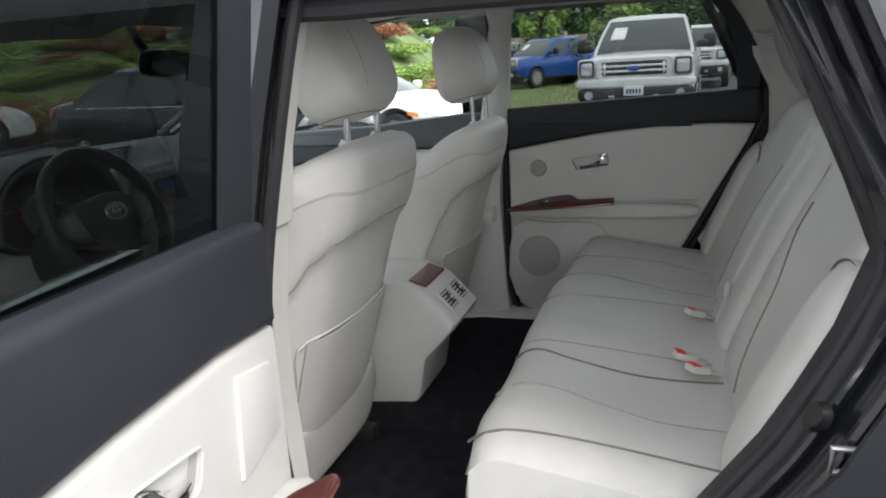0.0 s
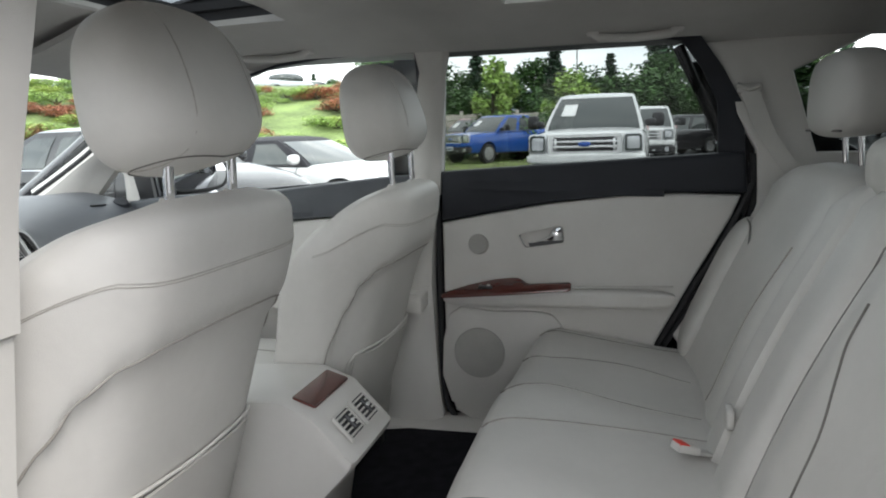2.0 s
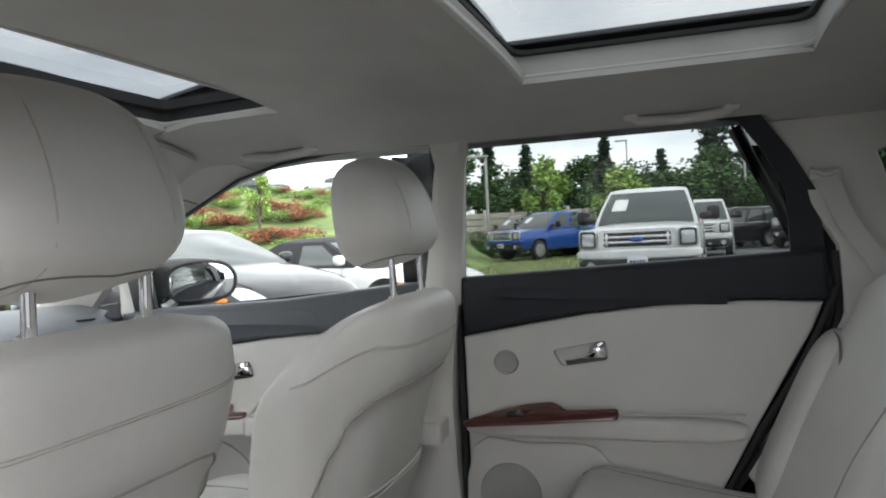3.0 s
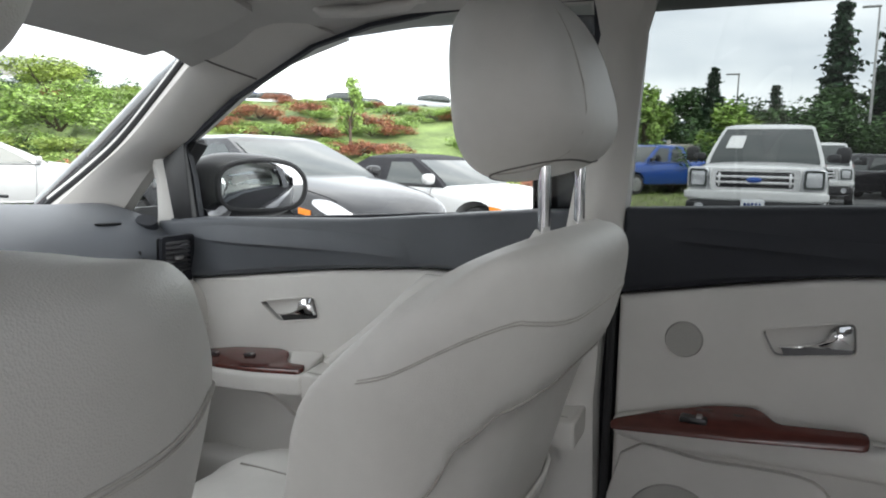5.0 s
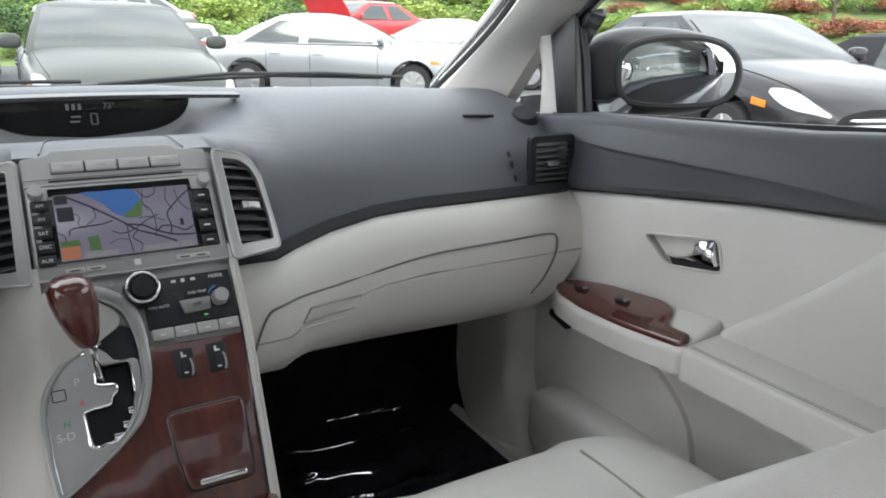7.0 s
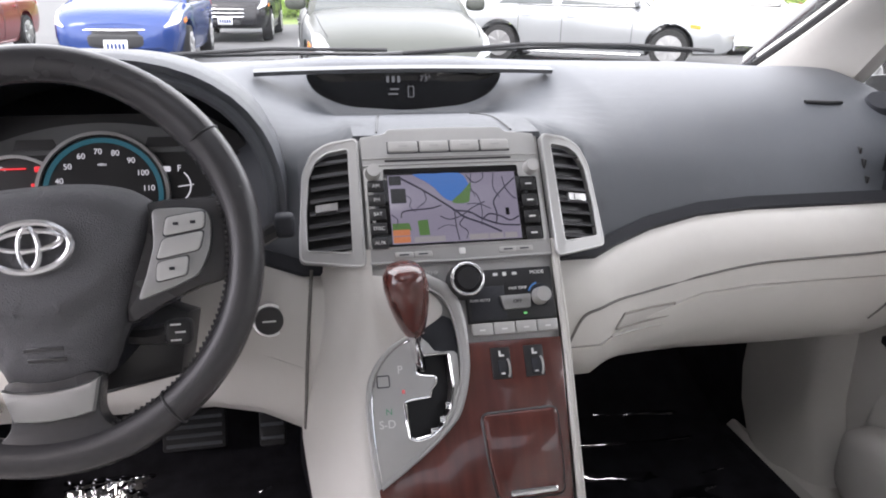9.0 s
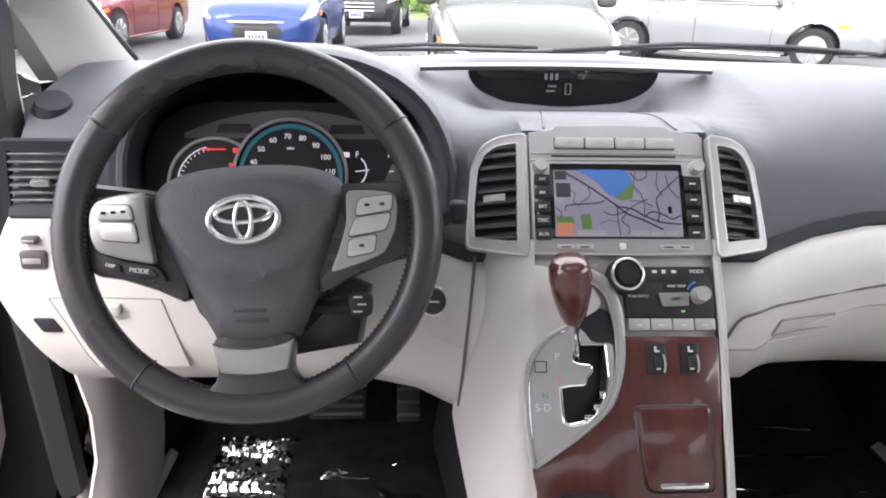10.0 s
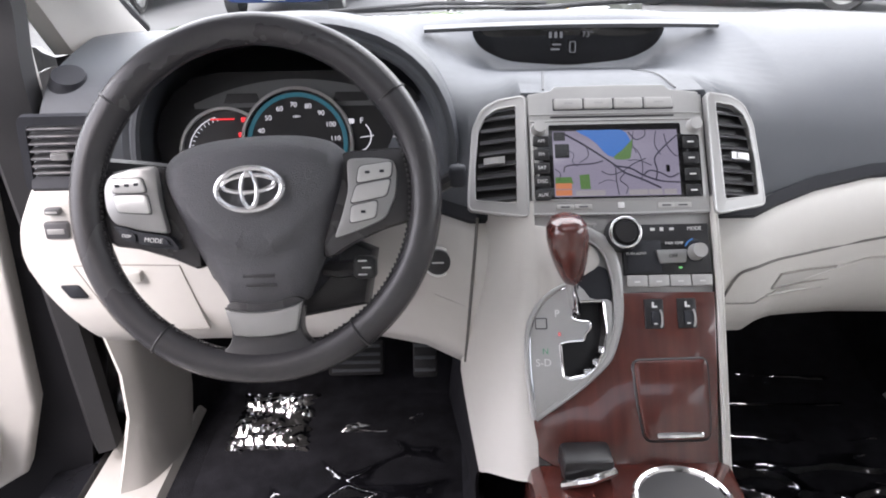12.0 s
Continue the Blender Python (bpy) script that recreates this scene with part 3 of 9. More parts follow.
part("roof_skin", join(*[grid(roof_surface(0.07, x0, x1, y0, y1, 6, 10), 0.008) for x0, x1, y0, y1 in ((-0.70, -0.42, -0.45, 2.15), (0.42, 0.70, -0.45, 2.15), (-0.42, 0.42, -0.45, 0.64), (-0.42, 0.42, 1.19, 1.68), (-0.42, 0.42, 2.05, 2.15))]), BODY, suv)
part("bonnet", grid([[(x * (1 - 0.12 * k ** 3), lerp(3.02, 3.86, k) + 0.06 * (1 - (x / 0.7) ** 2), 1.02 + 0.03 * (1 - (x / 0.7) ** 2) - 0.16 * k ** 2.2) for x in (-0.72, -0.5, -0.25, 0, 0.25, 0.5, 0.72)] for k in [i / 8 for i in range(9)]], 0.01), BODY, suv)
part("cowl", grid([[(x, 2.86 - 0.16 * (x / 0.7) ** 2 + k * 0.20, 1.045 - 0.03 * k) for x in (-0.74, -0.5, -0.25, 0, 0.25, 0.5, 0.74)] for k in (0, 0.5, 1)], 0.01), BLACK, suv, "black plastic cowl under the windscreen")
part("front_bumper", grid([[(x, 3.98 - 0.35 * abs(x / 0.9) ** 2.6 - d, z) for x in [lerp(-0.88, 0.88, i / 12) for i in range(13)]] for z, d in ((0.86, 0.06), (0.75, 0.0), (0.6, -0.03), (0.45, -0.02), (0.28, 0.06))], 0.015), BODY, suv)
part("tailgate", grid([[(x, -0.72 + 0.10 * abs(x / 0.9) ** 2.5 + d, z) for x in [lerp(-0.86, 0.86, i / 10) for i in range(11)]] for z, d in ((1.10, 0.04), (1.0, 0.0), (0.8, -0.02), (0.6, -0.03), (0.35, 0.05))], 0.02), BODY, suv)
part("rear_window", grid([[(x * (0.84 if z > 1.2 else 0.95), y, z) for x in (-0.8, -0.4, 0, 0.4, 0.8)] for y, z in ((-0.69, 1.10), (-0.45, 1.50))], 0.004), TINT_DARK, suv, "tinted rear window")
part("underbody", rbox((0, 1.6, 0.29), (1.55, 4.3, 0.06), 0.02), BLACK, suv)

# windscreen
wsr = []
for k in [i / 8 for i in range(9)]:
    row = []
    for x in [lerp(-1, 1, i / 10) for i in range(11)]:
        hw = lerp(0.76, 0.66, k)
        row.append((x * hw, lerp(2.90, 2.19, k) - lerp(0.12, 0.05, k) * x * x, lerp(1.055, 1.53, k ** 0.95) - 0.03 * k * x * x))
    wsr.append(row)
ws = part("window_windscreen", grid(wsr, 0.004), GLASS)
ws.visible_shadow = False
tagged(ws, "clear curved windscreen glass", "windscreen", kind="structure")
band = thing("wiper", (0.3, 2.93, 1.05), "black windscreen wiper lying at the glass base", "wiper")
part("arm", tube([(-0.06, 2.955, 1.072), (0.15, 2.96, 1.085), (0.40, 2.925, 1.095), (0.62, 2.86, 1.09)], [0.006, 0.005, 0.004, 0.003]), BLACK, band)
part("blade", tube([(0.05, 2.94, 1.082), (0.30, 2.925, 1.10), (0.50, 2.89, 1.10), (0.66, 2.84, 1.092)], 0.004), RUBBER, band)
w2 = thing("wiper", (-0.4, 2.93, 1.05), "black windscreen wiper lying at the glass base", "wiper")
part("arm", tube([(-0.60, 2.88, 1.062), (-0.35, 2.95, 1.078), (-0.15, 2.965, 1.08), (0.0, 2.95, 1.078)], [0.006, 0.005, 0.004, 0.003]), BLACK, w2)
part("blade", tube([(-0.45, 2.92, 1.078), (-0.2, 2.945, 1.09), (0.02, 2.94, 1.088)], 0.004), RUBBER, w2)

PALE_THREAD = material("pale_thread", (0.42, 0.40, 0.37), 0.8, 0, 0.1, 60)

# ---- front seats ----
def front_seat(cx, name, label, group, dy=0.0, dz=0.0, knee=0.42, sweep=1.8, reach=0.6):
    t = thing(name, (cx, 1.75, 0.36), label, "car seat", group)
    # cushion
    def wc(u, v, w):
        return (u * (1 - 0.06 * max(0, v)), v, w + (0.22 * abs(u) ** 4 if w > 0 else 0) - (0.14 * max(0, v) ** 3 if w > 0 else 0) - (0.10 if w > 0 and abs(u) < 0.55 else 0))
    part("cushion", pillow((cx, 1.824, 0.580), (0.252, 0.251, 0.085), 4.2, 14, pose(0, 0, 0, 3), wc), LEATHER, t)
    part("seat_base", rbox((cx, 1.80, 0.47), (0.42, 0.40, 0.10), 0.02), DARK, t, "dark plastic seat base and rails")
    for sx in (-0.19, 0.19):
        part("rail", rbox((cx + sx, 1.80, 0.40), (0.04, 0.50, 0.04), 0.008), BLACK, t, "black steel seat rail")
        part("side_skirt", pillow((cx + sx * 1.33, 1.80, 0.53), (0.018, 0.23, 0.07), 5, 6), LEATHER_PLAIN, t)
    for k in (-0.12, 0.12):
        part("seam", tube([(cx + k, y, 0.580 + 0.077 + 0.0105 * (y - 1.818) / 0.2 - 0.14 * 0.085 * max(0, (y - 1.818) / 0.245) ** 3) for y in (1.66, 1.73, 1.82, 1.90, 1.96, 2.00)], 0.0022), THREAD, t)
    # backrest, leaning
    M = pose(cx, 1.545 + dy, 0.835 + dz, 19, 0, 0)
    seam_w = table((0.0, 0.45, 0.66, 0.78, 0.87, 0.95, 1.0), (0.555, 0.545, 0.50, 0.40, 0.22, 0.0, -0.3))
    wid = table((-1, -0.6, 0.15, 0.52, 0.75, 0.92, 1.0), (0.90, 0.96, 1.0, 1.02, 1.01, 0.95, 0.88))

    def wb(u, v, w):
        d = v
        if v > 0:
            d = v * (0.9 - 0.50 * max(0, w) + 0.10 * max(0, -w)) + (0.75 - 0.55 * max(0, w) if reach < 0.7 else 0.50) * max(0, abs(u) - 0.45) * max(0, reach - abs(w - 2 * (reach - 0.6))) * 1.2 - (0.18 if abs(u) < 0.5 and abs(w) < 0.8 else 0)
        else:
            d = v * (1.05 - 0.20 * w)
            inside = 1 / (1 + math.exp(-(seam_w(abs(u)) - w) * 26)) * (1 / (1 + math.exp(-(0.92 - abs(u)) * 22)))
            d += 0.30 * inside
        low_ = 1.0 if reach < 0.7 else lerp(0.68, 1.0, max(0.0, min(1.0, (w + 0.1) / 0.5)))
        d += 1.15 * low_ * ((math.hypot(abs(u) - knee, 0.16) + abs(u) - knee) / (2 * (1 - knee))) ** sweep * (1 if w < 0.5 else 1 - 0.22 * (w - 0.5) / 0.5)
        wing = max(0, (abs(u) - 0.42) / 0.58) ** 1.2 * max(0, v + 0.35)
        return (u * wid(w), d, w - 0.10 * max(0, v) * max(0, w) ** 2 - 0.20 * wing * max(0, w) ** 1.5)
    back = part("backrest", pillow((0, 0, 0), (0.272, 0.075, 0.352), 5.4, 44, M, wb), LEATHER, t, "leather backrest with a stitched rear panel")

    def on_back(u, w, out=0.0):
        e = 5.4
        a, b = u, w
        k = max(0.05, 1 - abs(a) ** e - abs(b) ** e) ** (1 / e)
        p = wb(a, -k, b)
        return M @ Vector((p[0] * 0.272, p[1] * 0.075 - out, p[2] * 0.352))

    def around(th, w):
        """A point on the back at height w, th running from one side round to the other."""
        c = (1 - abs(w) ** 5.4) ** (1 / 5.4)
        x = c * (1 if math.cos(th) > 0 else -1) * abs(math.cos(th)) ** (2 / 5.4)
        p = wb(x, -c * math.sin(th) ** (2 / 5.4), w)
        return M @ Vector((p[0] * 0.2724, p[1] * 0.075 - 0.0005, p[2] * 0.352))
    path = spline([(-0.955, -0.70, 0), (-0.955, -0.3, 0), (-0.945, 0.02, 0), (-0.87, 0.24, 0), (-0.78, 0.41, 0), (-0.66, 0.51, 0), (-0.45, 0.552, 0), (0.0, 0.562, 0), (0.45, 0.552, 0), (0.66, 0.51, 0), (0.78, 0.41, 0), (0.87, 0.24, 0), (0.945, 0.02, 0), (0.955, -0.3, 0), (0.955, -0.70, 0)], 8)
    part("seam", tube([on_back(q.x, q.y, -0.0002) for q in path], 0.0021), THREAD, t, "deep stitched seam round the rear panel")
    for k, q in ((0.790, PALE_THREAD), (0.800, PALE_THREAD)):
        part("seam", tube([around(th, k - 0.26 * max(0, 1 - min(th, math.pi - th)) ** 1.3) for th in [lerp(0.002, math.pi - 0.002, i / 60) for i in range(61)]], 0.0007), q, t, "pale double stitching")
    part("lower_panel", pillow((cx, 1.600 + dy, 0.510), (0.232, 0.030, 0.090), 5, 8, pose(0, 0, 0, 10)), LEATHER_PLAIN, t, "pale lower rear panel of the seat")
    # map pocket
    pk = [on_back(u, w, 0.006) for u, w in [(q.x, q.y) for q in spline([(-0.70, -0.06, 0), (0.0, -0.05, 0), (0.70, -0.06, 0), (0.72, -0.36, 0), (0.66, -0.72, 0), (0.0, -0.76, 0), (-0.66, -0.72, 0), (-0.72, -0.36, 0)], 4, True)]]
    rows = [[on_back(lerp(-0.70, 0.70, i / 10) * (1 - 0.08 * max(0, -(w + 0.4))), w, 0.003 + 0.004 * (1 - (2 * i / 10 - 1) ** 4)) for i in range(11)] for w in [lerp(-0.06, -0.74, j / 8) for j in range(9)]]
    pocket = part("map_pocket", grid(rows, 0.004), LEATHER_PLAIN, t, "leather map pocket")
    part("piping", tube(pk, 0.0028, 8, True), LEATHER, pocket)
    # headrest
    def wh(u, v, w):
        return (u * (1.02 - 0.14 * max(0, w) - 0.02 * w), v * (1.0 - 0.18 * w) + 0.10 * w * w, w - 0.10 * (1 - abs(u)) * (w < 0))
    hx = -0.398 if cx < 0 else cx - 0.006
    H = pose(hx, 1.468 + (dy * 0.6 if cx > 0 else 0), 1.305 + dz * 0.35, -13, 0, 0)
    HW = 0.131 if cx < 0 else 0.137
    hr = part("headrest", pillow((0, 0, 0), (HW, 0.074, 0.102), 3.2, 16, H, wh), LEATHER, t)

    def hsec(k, n=26):
        out = []
        for i in range(n):
            a = 2 * math.pi * i / n
            y, z = math.cos(a), math.sin(a)
            q = (abs(y) ** 3.2 + abs(z) ** 3.2 + abs(k) ** 3.2) ** (1 / 3.2)
            p = wh(k / q if q > 1 else k, y / q, z / q)
            out.append(H @ Vector((p[0] * (HW + 0.0003), p[1] * 0.0744, p[2] * 0.1025)))
        return out
    for k in (-0.55, 0.55):
        part("seam", tube(hsec(k), 0.0010, 6, True), PALE_THREAD, hr)
    low = []
    for i in range(40):
        a = 2 * math.pi * i / 40
        x, y, z = math.cos(a), math.sin(a), -0.93
        q = (abs(x) ** 3.2 + abs(y) ** 3.2) ** (1 / 3.2) / (1 - 0.93 ** 3.2) ** (1 / 3.2)
        p = wh(x / q, y / q, z)
        low.append(H @ Vector((p[0] * (HW + 0.0005), p[1] * 0.0745, p[2] * 0.102)))
    part("seam", tube(low, 0.0014, 6, True), PIPING, hr, "dark piping along the lower edge")
    for sx in (-0.075, 0.075):
        px = (-0.380 if cx < 0 else 0.378) + sx
        py = 1.447 + (dy if cx > 0 else 0)
        part("headrest_post", cyl((px, py, 1.12 + dz), (px, py - 0.005 + (0.009 if cx > 0 else 0), 1.25), 0.0068, None, 16), CHROME, t, "chrome headrest post")
        part("post_guide", disc((px, py + 0.005, 1.157 + dz), (0, -0.3, 1), 0.011, 0.012, 20, bevel=0.003), TRIM, t)
    return t


driver_seat = front_seat(-0.412, "driver_seat", "light grey leather driver seat with headrest and map pocket", "front seats", -0.018, 0.0, 0.58, 1.5)
part("adjuster_lever", tube([(-0.42, 1.74, 0.44), (-0.43, 1.66, 0.42), (-0.43, 1.60, 0.385)], [0.012, 0.014, 0.012]), BLACK, driver_seat, "black lever under the seat")
passenger_seat = front_seat(0.375, "passenger_seat", "light grey leather passenger seat with headrest and map pocket", "front seats", -0.045, -0.040, reach=0.74)

# ---- rear bench ----
bench = thing("rear_bench", (0, 0.9, 0.37), "light grey leather three-place rear bench with stitched panels", "car seat")


def bench_top(x, y):
    """Height of the cushion surface."""
    k = (y - 0.72) / 0.44
    dip = 0.012 * math.cos(2 * math.pi * (abs(x) - 0.39) / 0.5) if abs(x) > 0.14 else -0.010
    z = 0.655 + 0.035 * k - 0.012 * math.cos(k * 3.1) - dip * (0.7 if k < 0.9 else 0.3)
    return z - 0.05 * max(0, k - 0.85) ** 1.5 * 10 * 0.3


def bench_front(x):
    return 1.168 - 0.03 * max(0, x / 0.6) ** 2 - 0.012 * max(0, -x - 0.60) / 0.13


rows = []
for i in range(61):
    x = lerp(-0.735, 0.735, i / 60)
    e = 0.03 * max(0, abs(x) - 0.69) / 0.045
    row = [(x, 0.66, 0.60), (x, 0.70, bench_top(x, 0.70) - 0.01)]
    row += [(x, lerp(0.72, bench_front(x) - 0.06, j / 12), bench_top(x, lerp(0.72, bench_front(x) - 0.06, j / 12)) - e * 0.6) for j in range(13)]
    f = bench_front(x)
    z0 = bench_top(x, f - 0.06) - e * 0.6
    row += [(x, f - 0.028, z0 - 0.006), (x, f - 0.006, z0 - 0.028), (x, f, z0 - 0.065), (x, f - 0.008, z0 - 0.12), (x, f - 0.03, 0.45), (x, f - 0.07, 0.38)]
    rows.append(row)
for r, x in ((rows[0], -0.745), (rows[-1], 0.745)):
    cap = [(x, y if y > 0.75 else 0.75, min(z - 0.05, 0.60)) for _, y, z in r]
    low = [(x * 0.99, y - 0.02, 0.38) for _, y, z in r]
    if x < 0:
        rows = [low, cap] + rows
    else:
        rows = rows + [cap, low]
part("cushion", grid(rows, 0.01), LEATHER, bench)
SEAMS = (
    (PIPING, ((-0.655, 0.745), (-0.652, 0.87), (-0.658, 0.98), (-0.668, 1.06), (-0.682, 1.115), (-0.680, 1.145), (-0.672, 1.166))),
    (PIPING, ((-0.300, 0.74), (-0.326, 0.85), (-0.335, 0.937), (-0.322, 1.04), (-0.309, 1.09), (-0.306, 1.125), (-0.314, 1.160))),
    (THREAD, ((-0.505, 0.745), (-0.518, 0.82), (-0.522, 0.874), (-0.499, 0.965), (-0.474, 1.03), (-0.469, 1.086), (-0.486, 1.14), (-0.50, 1.160))),
    (THREAD, ((-0.232, 0.76), (-0.240, 0.885), (-0.250, 0.99), (-0.260, 1.09), (-0.268, 1.15))),
    (THREAD, ((0.105, 0.745), (0.100, 0.85), (0.075, 0.967), (0.040, 1.085), (0.024, 1.125), (0.018, 1.155))),
    (THREAD, ((0.215, 0.745), (0.235, 0.90), (0.262, 1.0), (0.262, 1.06), (0.210, 1.13), (0.20, 1.150))),
    (THREAD, ((0.46, 0.745), (0.50, 0.88), (0.485, 1.0), (0.46, 1.08), (0.47, 1.140))),
    (THREAD, ((0.65, 0.745), (0.648, 0.95), (0.655, 1.06), (0.66, 1.120))),
)
for mat, pts in SEAMS:
    pts = spline([(x, y, 0) for x, y in pts], 5)
    part("seam", tube([(q.x, q.y, bench_top(q.x, min(q.y, bench_front(q.x) - 0.06)) + 0.0004 - 26.0 * max(0, q.y - bench_front(q.x) + 0.055) ** 2 * 0.36) for q in pts], 0.0026 if mat is PIPING else 0.0017), mat, bench)
part("front_welt", tube([(x, bench_front(x) + 0.0005, bench_top(x, bench_front(x) - 0.06) - 0.062) for x in [lerp(-0.72, 0.72, i / 40) for i in range(41)]], 0.0022), THREAD, bench, "stitched welt along the cushion front")


def back_y(x, z):
    """Front face of the rear backrest."""
    k = (z - 0.62) / 0.52
    y = 0.745 - 0.235 * k + 0.02 * math.sin(3.1 * min(1, max(0, k)))
    b = max(0, abs(x) - 0.50) / 0.16
    y += 0.035 * b * b * (1 - 0.5 * k)
    if 0.02 < abs(x) < 0.16 and k < 0.9:
        y += 0.012
    if 0.24 < abs(x) < 0.56:
        y -= 0.016 * math.sin(math.pi * (abs(x) - 0.24) / 0.32)
    return y


def backrest(name, x0, x1, ztop, label):
    rows = []
    n = 24
    for i in range(n + 1):
        x = lerp(x0, x1, i / n)
        t = 2 * i / n - 1
        zt = ztop - 0.045 * abs(t) ** 5
        ins = 0.02 * abs(t) ** 10
        row = [(x, 0.74 - ins, 0.60)]
        row += [(x, back_y(x, z) - ins, z) for z in [lerp(0.63, zt - 0.06, j / 14) for j in range(15)]]
        y = back_y(x, zt - 0.06) - ins
        row += [(x, y - 0.012, zt - 0.03), (x, y - 0.04, zt - 0.006), (x, y - 0.085, zt), (x, y - 0.125, zt - 0.02), (x, y - 0.14, zt - 0.07), (x, y - 0.06, 0.62)]
        rows.append(row)
    return part(name, grid(rows, 0.006), LEATHER, bench, label)


backrest("backrest_side", -0.665, -0.155, 1.145, "wide leather backrest section")
backrest("backrest_centre", -0.150, 0.150, 1.135, "folding centre backrest section")
backrest("backrest_side", 0.155, 0.665, 1.145, "wide leather backrest section")
for m_ in (-1, 1):
    pts = spline([(m_ * x, z, 0) for x, z in ((0.228, 1.0), (0.240, 0.95), (0.264, 0.905), (0.296, 0.84), (0.306, 0.743), (0.318, 0.687), (0.345, 0.645))], 5)
    part("seam", tube([(q.x, back_y(q.x, q.y) + 0.0005, q.y) for q in pts], 0.0020), THREAD if m_ > 0 else PIPING, bench)
part("armrest_pull", pillow((0.0, 0.722, 0.745), (0.022, 0.008, 0.02), 4, 4), LEATHER_PLAIN, bench, "leather pull strap of the folding armrest")
part("top_roll", pillow((-0.025, 0.468, 1.158), (0.140, 0.056, 0.054), 3.2, 12), LEATHER, bench, "low centre headrest")
for cx in (-0.40, 0.40):
    def wr(u, v, w):
        return (u * (1.0 - 0.10 * max(0, w)), v * (1 - 0.15 * w) + 0.08 * w * w, w)
    H = pose(cx, 0.455, 1.288, -4)
    hr = part("headrest", pillow((0, 0, 0), (0.152, 0.066, 0.086), 3.4, 12, H, wr), LEATHER_PLAIN, bench)
    part("seam", tube([H @ Vector((0.15 * a, 0.058, -0.069)) for a in (-0.9, -0.5, 0, 0.5, 0.9)], 0.0025), PIPING, hr)
    for k in (-0.055, 0.055):
        part("headrest_post", cyl((cx + k, 0.445, 1.12), (cx + k, 0.452, 1.23), 0.006, None, 14), CHROME, bench)
for s in (-1, 1):
    # side bolster between backrest and door opening
    part("side_bolster", pillow((s * 0.672, 0.655, 0.815), (0.078, 0.052, 0.200), 3.6, 12, pose(0, 0, 0, 24)), LEATHER, bench, "rounded leather side bolster")
    part("bolster_seam", tube(spline([(s * 0.560, 0.618, 0.930), (s * 0.575, 0.612, 0.972), (s * 0.615, 0.606, 0.994), (s * 0.67, 0.604, 1.0), (s * 0.728, 0.596, 0.996)], 5), 0.0024), PIPING, bench, "dark seam above the bolster")


def buckle(x, y, z, turn, label, red=True):
    b = thing("seat_belt_buckle", (x, y, z - 0.03), label, "belt buckle", "rear belt buckles")
    m = pose(x, y, z, 18, 0, turn)
    part("housing", moved(rbox((0, 0, 0), (0.030, 0.046, 0.016), 0.005), m), TRIM, b)
    if red:
        part("release_button", moved(rbox((0, 0.012, 0.0065), (0.025, 0.019, 0.006), 0.001), m), RED, b, "red release button")
    part("strap", moved(rbox((0, -0.035, -0.003), (0.024, 0.04, 0.006), 0.002), m), LEATHER_PLAIN, b)


buckle(0.014, 0.790, 0.678, 30, "pale belt buckle with a red button on the bench")
buckle(-0.266, 0.815, 0.682, 20, "pale belt buckle with a red button on the bench")
buckle(-0.321, 0.790, 0.680, 38, "pale belt buckle lying beside another on the bench")

# ---- dashboard ----
dash = thing("dashboard", (0, 2.5, 0.7), "dark vinyl dashboard over a pale lower panel with a glove box", "dashboard")
PROF_SIDE = [(2.96, 1.03), (2.80, 1.078), (2.65, 1.09), (2.53, 1.083), (2.43, 1.052), (2.365, 1.0), (2.325, 0.935)]
PROF_NEAR = [(2.96, 1.03), (2.80, 1.08), (2.65, 1.092), (2.52, 1.085), (2.37, 1.067), (2.285, 1.03), (2.235, 0.915)]
PROF_MID = [(2.96, 1.03), (2.80, 1.085), (2.64, 1.093), (2.575, 1.028), (2.44, 1.046), (2.34, 1.058), (2.272, 1.052)]


def dash_profile(x):
    a = abs(x)
    curve = -0.10 * (a / 0.7) ** 2
    if a < 0.105:
        p = PROF_MID
    elif a < 0.165:
        k = (a - 0.105) / 0.06
        p = [(lerp(m[0], n[0], k), lerp(m[1], n[1], k)) for m, n in zip(PROF_MID, PROF_NEAR)]
        p[3:5] = [(lerp(m[0], n[0], k), lerp(m[1], n[1], k * 0.45)) for m, n in zip(PROF_MID[3:5], PROF_NEAR[3:5])]
    elif a < 0.42:
        k = (a - 0.165) / 0.255
        k = k * (2 - k)
        p = [(lerp(m[0], n[0], k), lerp(m[1], n[1], k)) for m, n in zip(PROF_NEAR, PROF_SIDE)]
        if a < 0.24:
            q = 0.55 * (0.24 - a) / 0.075
            p[3:5] = [(lerp(m[0], n[0], q), lerp(m[1], n[1], q)) for m, n in zip(p[3:5], PROF_MID[3:5])]
    else:
        p = PROF_SIDE
    return [(x, y + (curve if i < 2 else curve * 0.4 if i == 2 else 0), z - (0.006 if a > 0.6 and i < 4 else 0)) for i, (y, z) in enumerate(p)]


xs = [-0.715, -0.70, -0.62, -0.5, -0.40, -0.30, -0.24, -0.20, -0.165, -0.15, -0.13, -0.105, -0.07, 0, 0.07, 0.105, 0.13, 0.15, 0.165, 0.20, 0.24, 0.30, 0.40, 0.5, 0.62, 0.70, 0.715]
part("upper_pad", grid([spline(dash_profile(x), 5) for x in xs], 0.012), DASHTOP, dash, "dark grey grained vinyl upper pad")


def edge(x):
    return dash_profile(x)[-1]


# dark strip and pale lower panels
end_x = table((0.74, 0.764, 0.797, 0.83, 0.869, 0.93), (0.662, 0.684, 0.706, 0.722, 0.727, 0.715))


